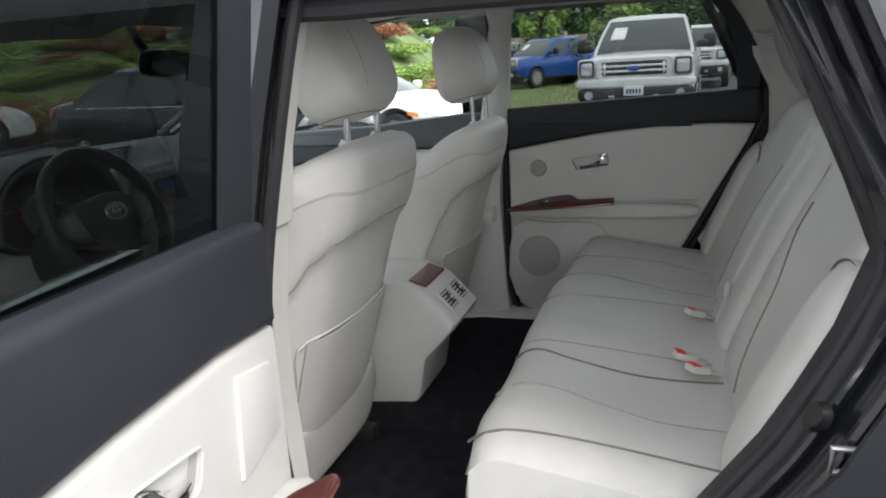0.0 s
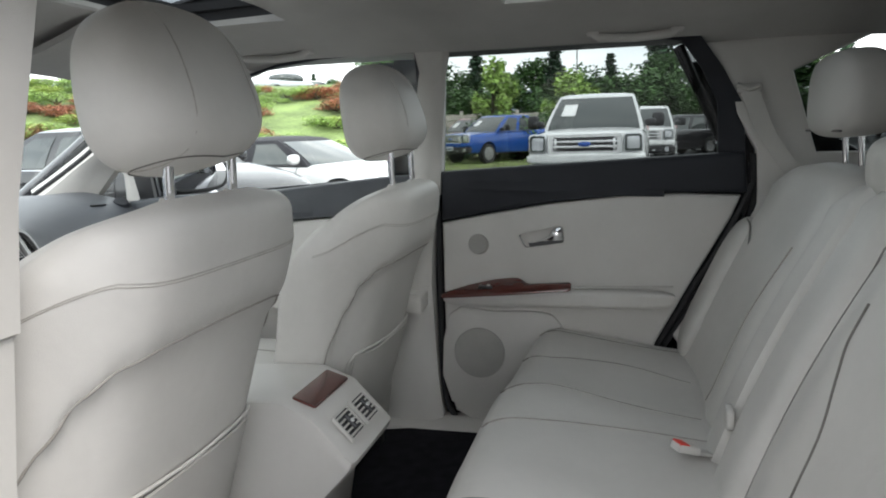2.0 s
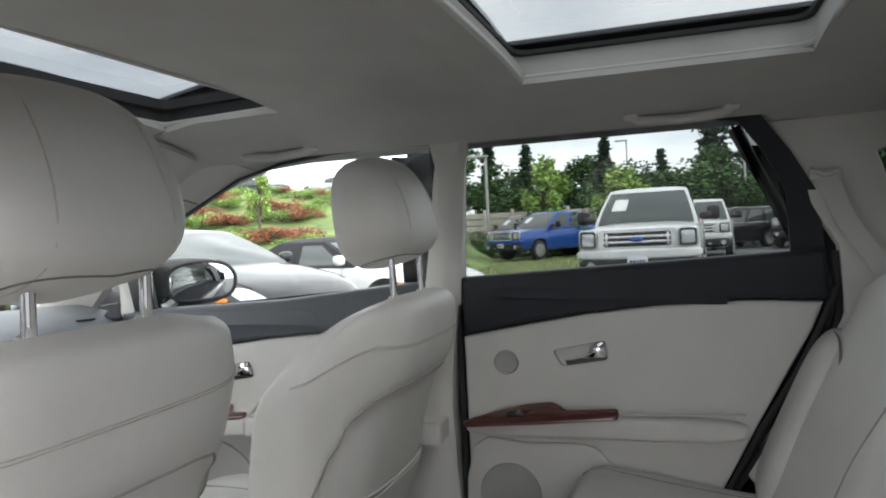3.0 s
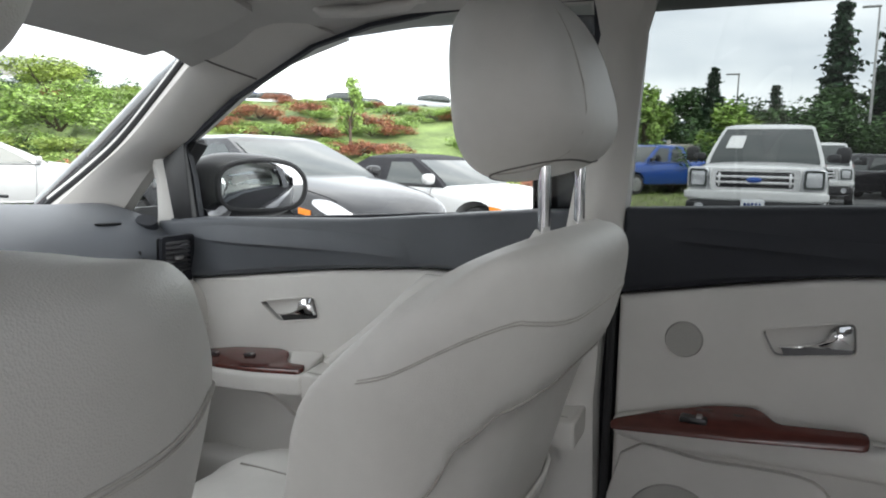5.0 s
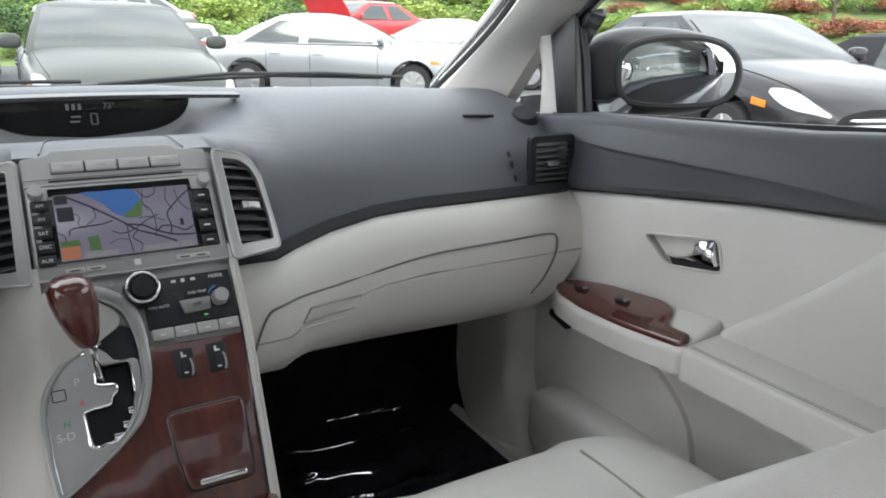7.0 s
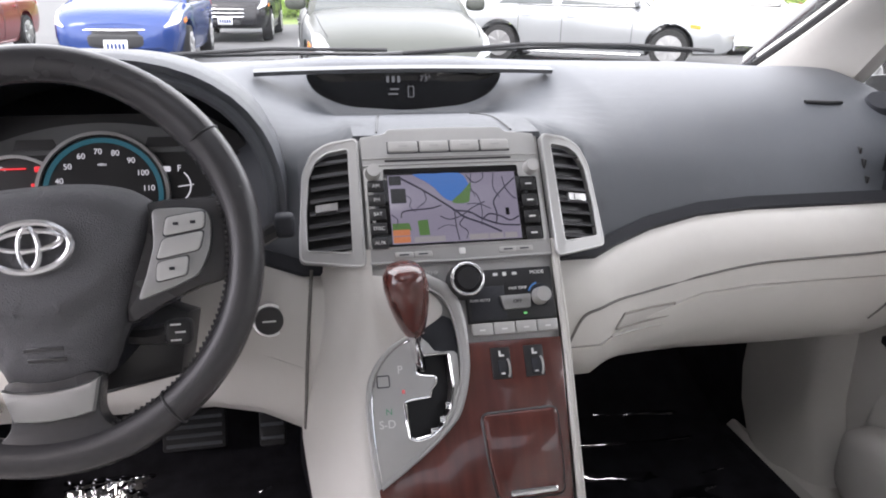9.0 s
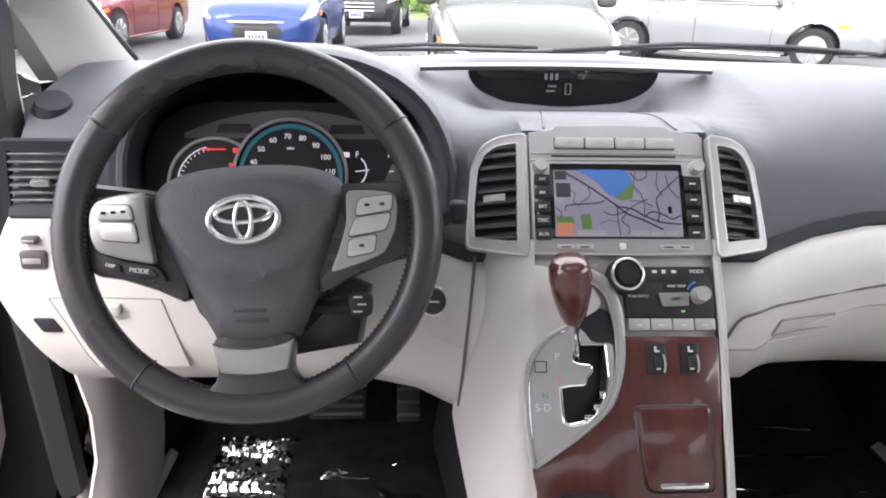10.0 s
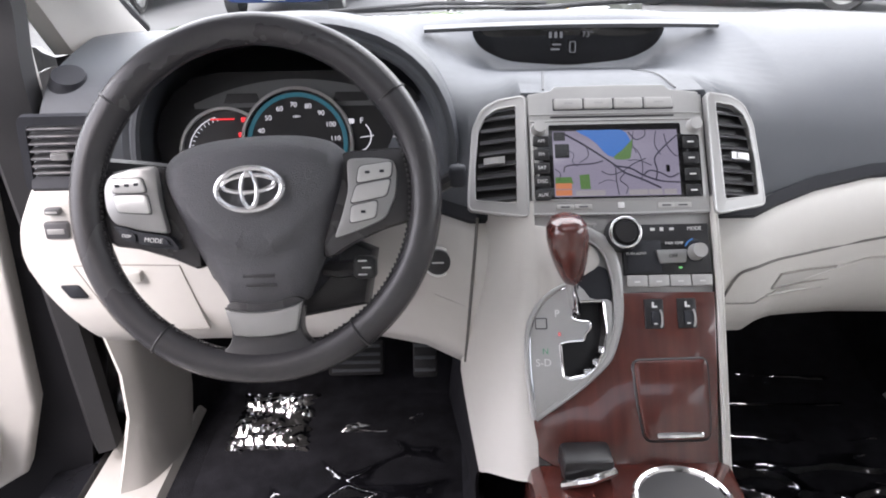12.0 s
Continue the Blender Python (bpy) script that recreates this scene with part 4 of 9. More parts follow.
def px_(x, z):
    """x kept inside the rounded outer end of the lower panels."""
    a = abs(x)
    return x if a < 0.64 else (1 if x > 0 else -1) * lerp(0.64, end_x(z), (a - 0.64) / 0.10)


for s, name in ((1, "glove side"), (-1, "driver side")):
    band, strip = [], []
    for x in [s * v for v in (0.100, 0.13, 0.165, 0.20, 0.26, 0.34, 0.42, 0.52, 0.62, 0.70, 0.74)]:
        e = edge(x if abs(x) > 0.165 else s * 0.166)
        xs_ = max(-0.712, min(0.712, x))
        strip.append([(xs_, e[1] - 0.001, e[2] + 0.012), (xs_, e[1] - 0.006, e[2]), (xs_, e[1] - 0.002, e[2] - 0.008)])
        b = [(px_(x, e[2] + dz), e[1] + dy, e[2] + dz) for dy, dz in ((-0.002, -0.008), (-0.016, -0.020), (-0.030, -0.045), (-0.036, -0.075), (-0.038, -0.098))]
        band.append(spline(b, 4))
    part("accent_strip", grid(strip, 0.004), DARK, dash, "dark accent strip")
    part("pale_band", grid(band, 0.006), TRIM, dash, "pale padded band")
glove_rows = []
for x in (0.095, 0.13, 0.166, 0.185, 0.20, 0.22, 0.34, 0.50, 0.62, 0.66, 0.70, 0.74):
    e = edge(max(x, 0.166))
    f = lerp(0.52, 1.0, max(0.0, min(1.0, (x - 0.19) / 0.19)))
    glove_rows.append(spline([(px_(x, e[2] + dz), e[1] + dy, e[2] + dz) for dy, dz in ((-0.038, -0.099), (-0.035, -0.099 - 0.031 * f), (-0.026, -0.099 - 0.066 * f), (-0.004, -0.099 - 0.099 * f), (0.05, -0.099 - 0.119 * f))] + [(min(x, 0.66), 2.62, lerp(0.76, 0.70, f))], 4))
gb = part("glove_box", grid(glove_rows, 0.006), TRIM, dash, "pale glove box lid")


def glove_pt(x, dz, out=0.0):
    """A point of the lower panel's face, dz from the dash edge."""
    e = edge(max(x, 0.166))
    col = spline([(x, e[1] + a, e[2] + b) for a, b in ((-0.002, -0.008), (-0.016, -0.020), (-0.030, -0.045), (-0.036, -0.075), (-0.038, -0.099), (-0.035, -0.13), (-0.026, -0.165), (-0.004, -0.198), (0.05, -0.218))], 12)
    for p, q in zip(col, col[1:]):
        if q.z <= e[2] + dz <= p.z:
            return (x, lerp(p.y, q.y, (p.z - e[2] - dz) / (p.z - q.z + 1e-9)) - out, e[2] + dz)
    return (x, col[-1].y - out, e[2] + dz)


gl = [(0.122, -0.110), (0.131, -0.085), (0.145, -0.062), (0.165, -0.054), (0.20, -0.059), (0.26, -0.070), (0.33, -0.074), (0.42, -0.069), (0.50, -0.066), (0.58, -0.065), (0.64, -0.064), (0.664, -0.070), (0.662, -0.10), (0.645, -0.14), (0.625, -0.17)]
part("gap", tube(spline([glove_pt(x, z, 0.0072) for x, z in gl], 5), 0.0017), PIPING, gb, "dark shut line")
lt = [(0.206, -0.079), (0.250, -0.089), (0.294, -0.098), (0.285, -0.113), (0.238, -0.103), (0.192, -0.091)]
part("latch", plate(lt, 0.004, 0.0015, lambda u, v, w: tuple(Vector(glove_pt(u, v)) - Vector((0, w + 0.0055, 0)))), LEATHER_PLAIN, gb, "pale flush latch")
part("latch_edge", tube([glove_pt(u, v, 0.0095) for u, v in lt], 0.0015, 6, True), THREAD, gb)
part("latch_edge", tube([glove_pt(u, v, 0.0105) for u, v in ((0.184, -0.096), (0.230, -0.110), (0.276, -0.122))], 0.0014, 6), LEATHER_PLAIN, gb, "pale lower edge of the latch")

# knee panel on the driver side
knee = []
for x in (-0.74, -0.70, -0.66, -0.58, -0.48, -0.38, -0.28, -0.22, -0.166, -0.13, -0.10):
    e = edge(min(x, -0.166))
    up = 0.030 * max(0, min(1, (x + 0.36) / 0.12))
    knee.append(spline([(px_(x, e[2] + dz), e[1] + dy, e[2] + dz) for dy, dz in ((-0.038, -0.097), (-0.038, -0.13), (-0.035, -0.17 + 0.4 * up), (-0.014, -0.21 + up), (0.05, -0.235 + up))] + [(max(x, -0.64), 2.60, 0.70 + up)], 4))
part("knee_panel", grid(knee, 0.006), TRIM, dash, "pale knee panel under the wheel")
cub = [(-0.665, 0.842), (-0.60, 0.842), (-0.532, 0.840), (-0.511, 0.764), (-0.506, 0.748), (-0.618, 0.746), (-0.630, 0.765)]
cb = part("coin_box", plate(cub, 0.006, 0.003, lambda u, v, w: (u, 2.2855 - w, v)), TRIM, dash, "pale coin box lid")
part("gap", tube([(u, 2.2805, v) for u, v in cub], 0.0010, 6, True), THREAD, cb)
part("catch", rbox((-0.588, 2.276, 0.829), (0.018, 0.014, 0.014), 0.003), LEATHER_PLAIN, cb)
part("fuse_socket", plate(poly([(-0.688, 0.815), (-0.664, 0.815), (-0.654, 0.797), (-0.678, 0.797)], 0.003), 0.008, 0.001, lambda u, v, w: (u, 2.286 - w, v)), DARK, dash, "small dark socket cover")
sw = part("mirror_switch_panel", rbox((-0.677, 2.296, 0.898), (0.046, 0.012, 0.062), 0.004), TRIM, dash)
for z, sx, sz in ((0.914, 0.020, 0.009), (0.889, 0.030, 0.022)):
    part("knob", rbox((-0.677, 2.288, z), (sx, 0.012, sz), 0.003), SLAT, sw, "dark mirror switch")
    # silver strip drawn on as the pale highlight across the knob's middle
    part("knob_highlight", rbox((-0.677, 2.2812, z), (sx * 0.7, 0.002, sz * 0.30), 0.0006), SILVER, sw)


# vents
def vent(c, w, h, n, name, frame_mat, normal_tilt, parent, taper=0.0):
    m = pose(c[0], c[1], c[2], normal_tilt, 0, 0)
    outer = rrect(-w / 2 - 0.010, -h / 2 - 0.010, w / 2 + 0.010, h / 2 + 0.012, 0.008)
    inner = rrect(-w / 2, -h / 2, w / 2, h / 2, 0.005)

    def pl(u, v, d):
        return m @ Vector((u + taper * v, -d, v))
    v = part(name, ring(outer, inner, 0.008, pl), frame_mat, parent, "air vent with dark slats")
    part("well", plate(inner, 0.001, 0, lambda u, vv, d: m @ Vector((u + taper * vv, 0.018 - d, vv))), BLACK, v)
    for i in range(n):
        z = -h / 2 + (i + 0.5) * h / n
        part("slat", moved(rbox((taper * z, -0.002, z), (w * 0.99, 0.013, h / n * 0.34), 0.0012, 1), m), SLAT, v)
    part("tab", moved(rbox((0, -0.010, 0), (0.022, 0.008, 0.009), 0.0025), m), SATIN, v, "satin metal vent tab")
    return v


vent((0.672, 2.322, 0.986), 0.070, 0.074, 7, "vent", DARK, 14, dash, -0.22)
vent((-0.664, 2.318, 0.980), 0.076, 0.082, 8, "vent", DARK, 14, dash, 0.22)
part("vent_thumbwheel", join(*[rbox((0.6135, 2.350 + 0.012 * k, 0.977 + 0.018 * k), (0.004, 0.008, 0.010 if k else 0.018), 0.001, 1) for k in (-1, 0, 1)]), BLACK, dash)
for s in (1, -1):
    part("tweeter", disc((s * 0.690, 2.425, 1.046), (-0.25 * s, -0.5, 1), 0.031, 0.024, 28, bevel=0.010), DARK, dash, "round dark speaker grille")
    part("defrost_slot", tube([(s * 0.565, 2.43, 1.054), (s * 0.60, 2.425, 1.053), (s * 0.625, 2.428, 1.052)], 0.003), BLACK, dash)

# centre display under its brow
brow = loft([[(x, 2.548 + a, 1.088 + b - 0.004 * abs(x / 0.22) ** 2) for a, b in ((0.0, 0.0), (-0.004, 0.006), (0.016, 0.009), (0.03, 0.001))] for x in [lerp(-0.217, 0.217, i / 10) for i in range(11)]])
part("display_brow", brow, BROWP, dash, "grey display brow")
lo = poly([(-0.150, 1.090), (-0.136, 1.058), (-0.092, 1.038), (0.0, 1.031), (0.092, 1.038), (0.133, 1.056), (0.148, 1.090)], 0.02, 4)
dsp = part("display_lens", plate(lo, 0.006, 0.002, lambda u, v, w: (u, 2.560 + (1.09 - v) * 0.12 - w + 0.5 * u * u, v)), GLOSSBLACK, dash, "black glossy display lens")


def pad_z(x, y):
    """Height of the upper pad."""
    col = spline(dash_profile(x), 10)
    for p, q in zip(col, col[1:]):
        if q.y <= y <= p.y:
            return lerp(p.z, q.z, (p.y - y) / (p.y - q.y + 1e-9))
    return col[-1].z


for x0, x1 in ((-0.060, -0.079), (0.060, 0.074)):
    part("panel_gap", tube([(lerp(x0, x1, k), lerp(2.42, 2.280, k), pad_z(lerp(x0, x1, k), lerp(2.42, 2.280, k)) + 0.0004) for k in [i / 10 for i in range(11)]], 0.0013, 6), BLACK, dash, "thin gap beside the centre panel")
DISPLAY_TEXT = glow("display_text", (0.5, 0.55, 0.6), 0.055)
mt = pose(0, 0, 0, 80, 0, 0)
letters("73°", 0.012, DISPLAY_TEXT, dsp, Matrix.Translation((0.025, 2.552, 1.078)) @ mt)
for x, y, w in ((-0.030, 1.078, 0.0045), (-0.022, 1.078, 0.0045), (-0.014, 1.078, 0.0045), (-0.02, 1.064, 0.013), (-0.022, 1.057, 0.014)):
    part("mark", moved(rbox((0, 0, 0), (w, 0.009 if w < 0.01 else 0.0025, 0.0006), 0), Matrix.Translation((x, 2.553, y)) @ mt), DISPLAY_TEXT, dsp)
part("mark", moved(ring(rrect(-0.008, -0.018, 0.008, 0.018, 0.003), rrect(-0.0055, -0.0155, 0.0055, 0.0155, 0.002), 0.0006), Matrix.Translation((0.004, 2.553, 1.060)) @ mt @ Matrix.Diagonal((0.6, 0.45, 1, 1))), DISPLAY_TEXT, dsp)

# instrument binnacle
hoodr = []
for y, k in ((2.262, 1.0), (2.275, 1.02), (2.32, 1.02), (2.40, 0.98), (2.50, 0.88), (2.60, 0.75)):
    rr = []
    for i in range(25):
        a = math.pi * i / 24
        ca, sa = math.cos(a), math.sin(a)
        rr.append((-0.372 - 0.180 * k * (abs(ca) ** 0.8) * (1 if ca > 0 else -1), y - 0.0 * sa, 0.955 + (0.168 * (sa ** 0.7) if sa > 0 else 0) * (k if y < 2.45 else k * 0.92)))
    hoodr.append(rr)
hood = part("binnacle_hood", grid(hoodr, 0.014, -1), DASHTOP, dash, "dark hooded instrument binnacle")
part("hood_rim", tube(hoodr[0], 0.0065), DASHTOP, hood)
face_tilt = pose(-0.372, 2.318, 0.985, 72, 0, 0)


def on_face(u, v, w=0.0):
    return face_tilt @ Vector((u, v, w))


cl = part("instrument_panel", plate(rrect(-0.175, -0.075, 0.165, 0.088, 0.080), 0.004, 0, lambda u, v, w: on_face(u, v, w - 0.004)), BLACK, dash, "black instrument cluster with three dials")
TEAL = glow("teal_ring", (0.04, 0.24, 0.32), 0.075)
DIALTXT = glow("dial_text", (0.55, 0.58, 0.62), 0.22)
REDTXT = glow("red_light", (0.9, 0.05, 0.06), 0.2)


def dial(u, v, r, rim, inner_mat, lift=0.0):
    a = [(u + r * math.cos(q), v + r * math.sin(q)) for q in [2 * math.pi * i / 48 for i in range(48)]]
    b = [(u + (r - 0.0035) * math.cos(q), v + (r - 0.0035) * math.sin(q)) for q in [2 * math.pi * i / 48 for i in range(48)]]
    d = part("dial", ring(a, b, 0.007 + lift, lambda x, y, w: on_face(x, y, w)), rim, cl)
    part("dial_face", plate(b, 0.0015, 0, lambda x, y, w: on_face(x, y, w + lift)), inner_mat, d)
    return d


sp = dial(0.0, 0.0, 0.068, SATIN, BLACK, 0.008)
ar = [radians(d) for d in range(-30, 211, 6)]
part("lit_ring", grid([[on_face(r * math.cos(a), r * math.sin(a), 0.0102) for r in (0.0560, 0.0612)] for a in ar], 0.0006), TEAL, sp, "teal lit ring")
for i, tx in enumerate(("30", "40", "50", "60", "70", "80", "90", "100", "110", "120")):
    a = radians(190 - (i + 0.35) * 22.0)
    letters(tx, 0.0086, DIALTXT, sp, face_tilt @ Matrix.Translation((0.0465 * math.cos(a), 0.0465 * math.sin(a), 0.0105)))
for i in range(12):
    a = radians(102 + 8 * i)
    part("tick", tube([on_face(-0.090 + r * math.cos(a), -0.010 + r * math.sin(a), 0.0034) for r in (0.0395, 0.0435)], 0.0005, 4), DIALTXT, cl)
for u0 in (0.078, 0.118):
    part("needle", tube([on_face(u0 - 0.002, 0.006, 0.0048), on_face(u0 + 0.015, 0.008, 0.0048)], 0.0006, 4), DIALTXT, cl)
letters("MPH", 0.0045, DIALTXT, sp, face_tilt @ Matrix.Translation((0.0, 0.032, 0.0105)))
lf = dial(-0.090, -0.010, 0.056, SILVER, BLACK)
part("needle_scale", grid([[on_face(-0.090 + r * math.cos(a), -0.010 + r * math.sin(a), 0.003) for r in (0.0442, 0.0455)] for a in [radians(d) for d in range(104, 196, 4)]], 0.0005), DIALTXT, lf)
part("warning_lamp", join(rbox(tuple(on_face(-0.066, 0.030, 0.005)), (0.006, 0.004, 0.006), 0.001), rbox(tuple(on_face(-0.070, 0.012, 0.005)), (0.006, 0.004, 0.006), 0.001), rbox(tuple(on_face(-0.092, 0.031, 0.005)), (0.030, 0.002, 0.002), 0.0008)), REDTXT, lf, "red warning lights")
rt = part("fuel_gauge", plate(rrect(0.06, -0.06, 0.155, 0.045, 0.02), 0.002, 0, lambda u, v, w: on_face(u, v, w + 0.0008)), BLACK, cl, "fuel and temperature gauge")
for u0 in (0.070, 0.108):
    part("scale", grid([[on_face(u0 + r * math.cos(a), 0.007 + r * math.sin(a), 0.004) for r in (0.0185, 0.0200)] for a in [radians(d) for d in range(-55, 56, 8)]], 0.0005), DIALTXT, rt)
letters("F", 0.010, DIALTXT, rt, face_tilt @ Matrix.Translation((0.078, 0.026, 0.0045)))
letters("E", 0.010, DIALTXT, rt, face_tilt @ Matrix.Translation((0.080, -0.012, 0.0045)))
letters("H", 0.010, DIALTXT, rt, face_tilt @ Matrix.Translation((0.118, 0.026, 0.0045)))
letters("C", 0.010, DIALTXT, rt, face_tilt @ Matrix.Translation((0.116, -0.012, 0.0045)))
part("pump_mark", rbox(tuple(on_face(0.064, 0.026, 0.004)), (0.010, 0.003, 0.006), 0.001), DIALTXT, rt)
part("dial_bezel", grid([[on_face(u, lerp(0.045, 0.078, q) - (0.030 if q else 0) * (abs(u) / 0.13) ** 2, 0.002 + 0.003 * q) for q in (0, 1)] for u in [lerp(-0.125, 0.125, i / 20) for i in range(21)]], 0.003), BROWP, cl, "dark grey arched dial bezel")
for u in (-0.066, 0.066):
    part("bezel_window", plate([(u - 0.022, 0.050), (u + 0.022, 0.050), (u + 0.018, 0.061), (u - 0.018, 0.061)], 0.002, 0, lambda a, b, w: on_face(a, b, w + 0.0060)), BLACK, cl)

part("panel_gap", tube(spline([(-0.157, 2.226, 0.918), (-0.162, 2.2015, 0.878), (-0.167, 2.1915, 0.826), (-0.170, 2.1925, 0.782), (-0.173, 2.1995, 0.74)], 4), 0.0018, 6), PIPING, dash, "dark joint between dashboard and console")
# start button and column surround
sp_x, sp_y, sp_z = glove_pt(0.204, -0.054, 0.008)
sb = part("start_button", disc((-sp_x, sp_y, sp_z), (0.1, -1, 0.25), 0.021, 0.010, 32, bevel=0.003), CHROME, dash, "round start button in a chrome ring")
part("cap", disc((-sp_x, sp_y - 0.005, sp_z + 0.001), (0.1, -1, 0.25), 0.0165, 0.008, 28, bevel=0.002), BLACK, sb)
part("cap_mark", rbox((-sp_x, sp_y - 0.0095, sp_z + 0.002), (0.014, 0.001, 0.0015), 0), WHITEMARK, sb)

# ---- steering wheel: u across, v up, w towards the driver ----
wheel = thing("steering_wheel", (-0.381, 2.12, 0.985), "dark leather three-spoke steering wheel with silver switch pads", "steering wheel")
WZ = Vector((0.0, -0.925, 0.38)).normalized()
WX = Vector((1, 0, 0))
WY = WZ.cross(WX)
CM = Matrix(((WX.x, WY.x, WZ.x, -0.381), (WX.y, WY.y, WZ.y, 2.118), (WX.z, WY.z, WZ.z, 0.982), (0, 0, 0, 1)))
WM = CM @ Matrix.Translation((0.0, 0.003, 0.0)) @ Matrix.Rotation(radians(3.6), 4, 'Z')
LEATHER_DARK = material("dark_leather", (0.040, 0.039, 0.042), 0.27, 0, 0.15, 10, 0.15, 1300)
HUB = material("hub_vinyl", (0.078, 0.078, 0.085), 0.46, 0, 0.10, 10, 0.6, 900)
PADM = material("silver_switch_pad", (0.33, 0.33, 0.325), 0.34, 0.6, 0.05, 10)
KEYM = material("silver_switch_key", (0.50, 0.50, 0.49), 0.36, 0.35, 0.05, 10)
EMBLEM = material("emblem_metal", (0.72, 0.72, 0.73), 0.24, 0.85, 0.02, 10)
RR = 0.1665


def wl_(u, v, w=0.0):
    """A point of the turned wheel."""
    return WM @ Vector((u, v, w))


def wc_(u, v, w=0.0):
    """A point of the column, which does not turn."""
    return CM @ Vector((u, v, w))


rim_rings = []
for i in range(97):
    a = 2 * math.pi * i / 96
    c = Vector((math.cos(a), math.sin(a), 0))
    d_ = math.degrees(a) % 360
    grip = 0.0014 * max(0, 1 - min(abs(d_ - 40), abs(d_ - 140)) / 30)
    rim_rings.append([wl_(*(c * (RR - grip + (0.0160 + grip) * math.cos(q)) + Vector((0, 0, 0.0165 * math.sin(q))))) for q in [2 * math.pi * j / 16 for j in range(16)]])
bm = loft(rim_rings, False)
bmesh.ops.remove_doubles(bm, verts=bm.verts, dist=1e-5)
rim = part("rim", bm, LEATHER_DARK, wheel, "dark stitched leather rim")
for d in (33, 141, 231, 303):
    a = radians(d)
    c = Vector((math.cos(a), math.sin(a), 0))
    part("rim_joint", tube([wl_(*(c * (RR + 0.0163 * math.cos(q)) + Vector((0, 0, 0.0168 * math.sin(q))))) for q in [2 * math.pi * j / 16 for j in range(16)]], 0.0011, 6, True), BLACK, rim)
for d0, d1 in ((142, 230), (232, 258), (282, 302), (304, 392)):
    part("stitching", join(*[rbox(tuple(wl_((RR - 0.0157) * math.cos(radians(d)), (RR - 0.0157) * math.sin(radians(d)), 0.005)), (0.0026, 0.0022, 0.0026), 0, 1) for d in range(d0, d1, 2)]), BLACK, rim)
# hub with the horn pad: a domed shield with a lower facet
half = [(0.0, 0.0615), (0.044, 0.0595), (0.076, 0.0515), (0.0905, 0.037), (0.0905, 0.020), (0.0875, 0.002), (0.0670, -0.045), (0.0500, -0.078), (0.0415, -0.094), (0.0325, -0.107), (0.0, -0.1125)]
hub_o = flat(half + [(-u, v) for u, v in reversed(half[1:-1])], 4)


def smooth01(x):
    x = max(0.0, min(1.0, x))
    return x * x * (3 - 2 * x)


def pad_w(u, v, k):
    arc = -0.046 + 9.5 * u * u
    return 0.016 + 0.010 * (1 - (u / 0.095) ** 2) - 0.028 * k ** 9 - 0.0065 * smooth01((arc - v) / 0.016) + 0.0016 * math.exp(-((v - arc) / 0.006) ** 2)


rings = []
for k in (0.02, 0.15, 0.28, 0.40, 0.50, 0.60, 0.68, 0.76, 0.84, 0.90, 0.95, 0.98, 1.0):
    rings.append([wl_(u * k, -0.012 + (v + 0.012) * k, pad_w(u * k, -0.012 + (v + 0.012) * k, k)) for u, v in hub_o])
rings.append([wl_(u, v, -0.045) for u, v in hub_o])
hub = part("horn_pad", loft(rings), HUB, wheel, "dark grained horn pad with a bright ring emblem")
for j in range(2):
    part("airbag_mark", rbox(tuple(wl_(0.002 * j, -0.075 - 0.009 * j, 0.0193)), (0.030, 0.0012, 0.0042), 0.0006, 1), LEATHER_DARK, hub)


def oval(cx, cy, a, b, r, w, n=48):
    return tube([wl_(cx + a * math.cos(2 * math.pi * i / n), cy + b * math.sin(2 * math.pi * i / n), w) for i in range(n)], r, 8, True)


part("emblem", join(oval(0.001, 0.0080, 0.0310, 0.0200, 0.0032, 0.0292), oval(0.001, 0.0130, 0.0245, 0.0080, 0.0024, 0.0298), oval(0.001, 0.0070, 0.0075, 0.0165, 0.0024, 0.0302)), EMBLEM, hub, "chrome ring emblem")
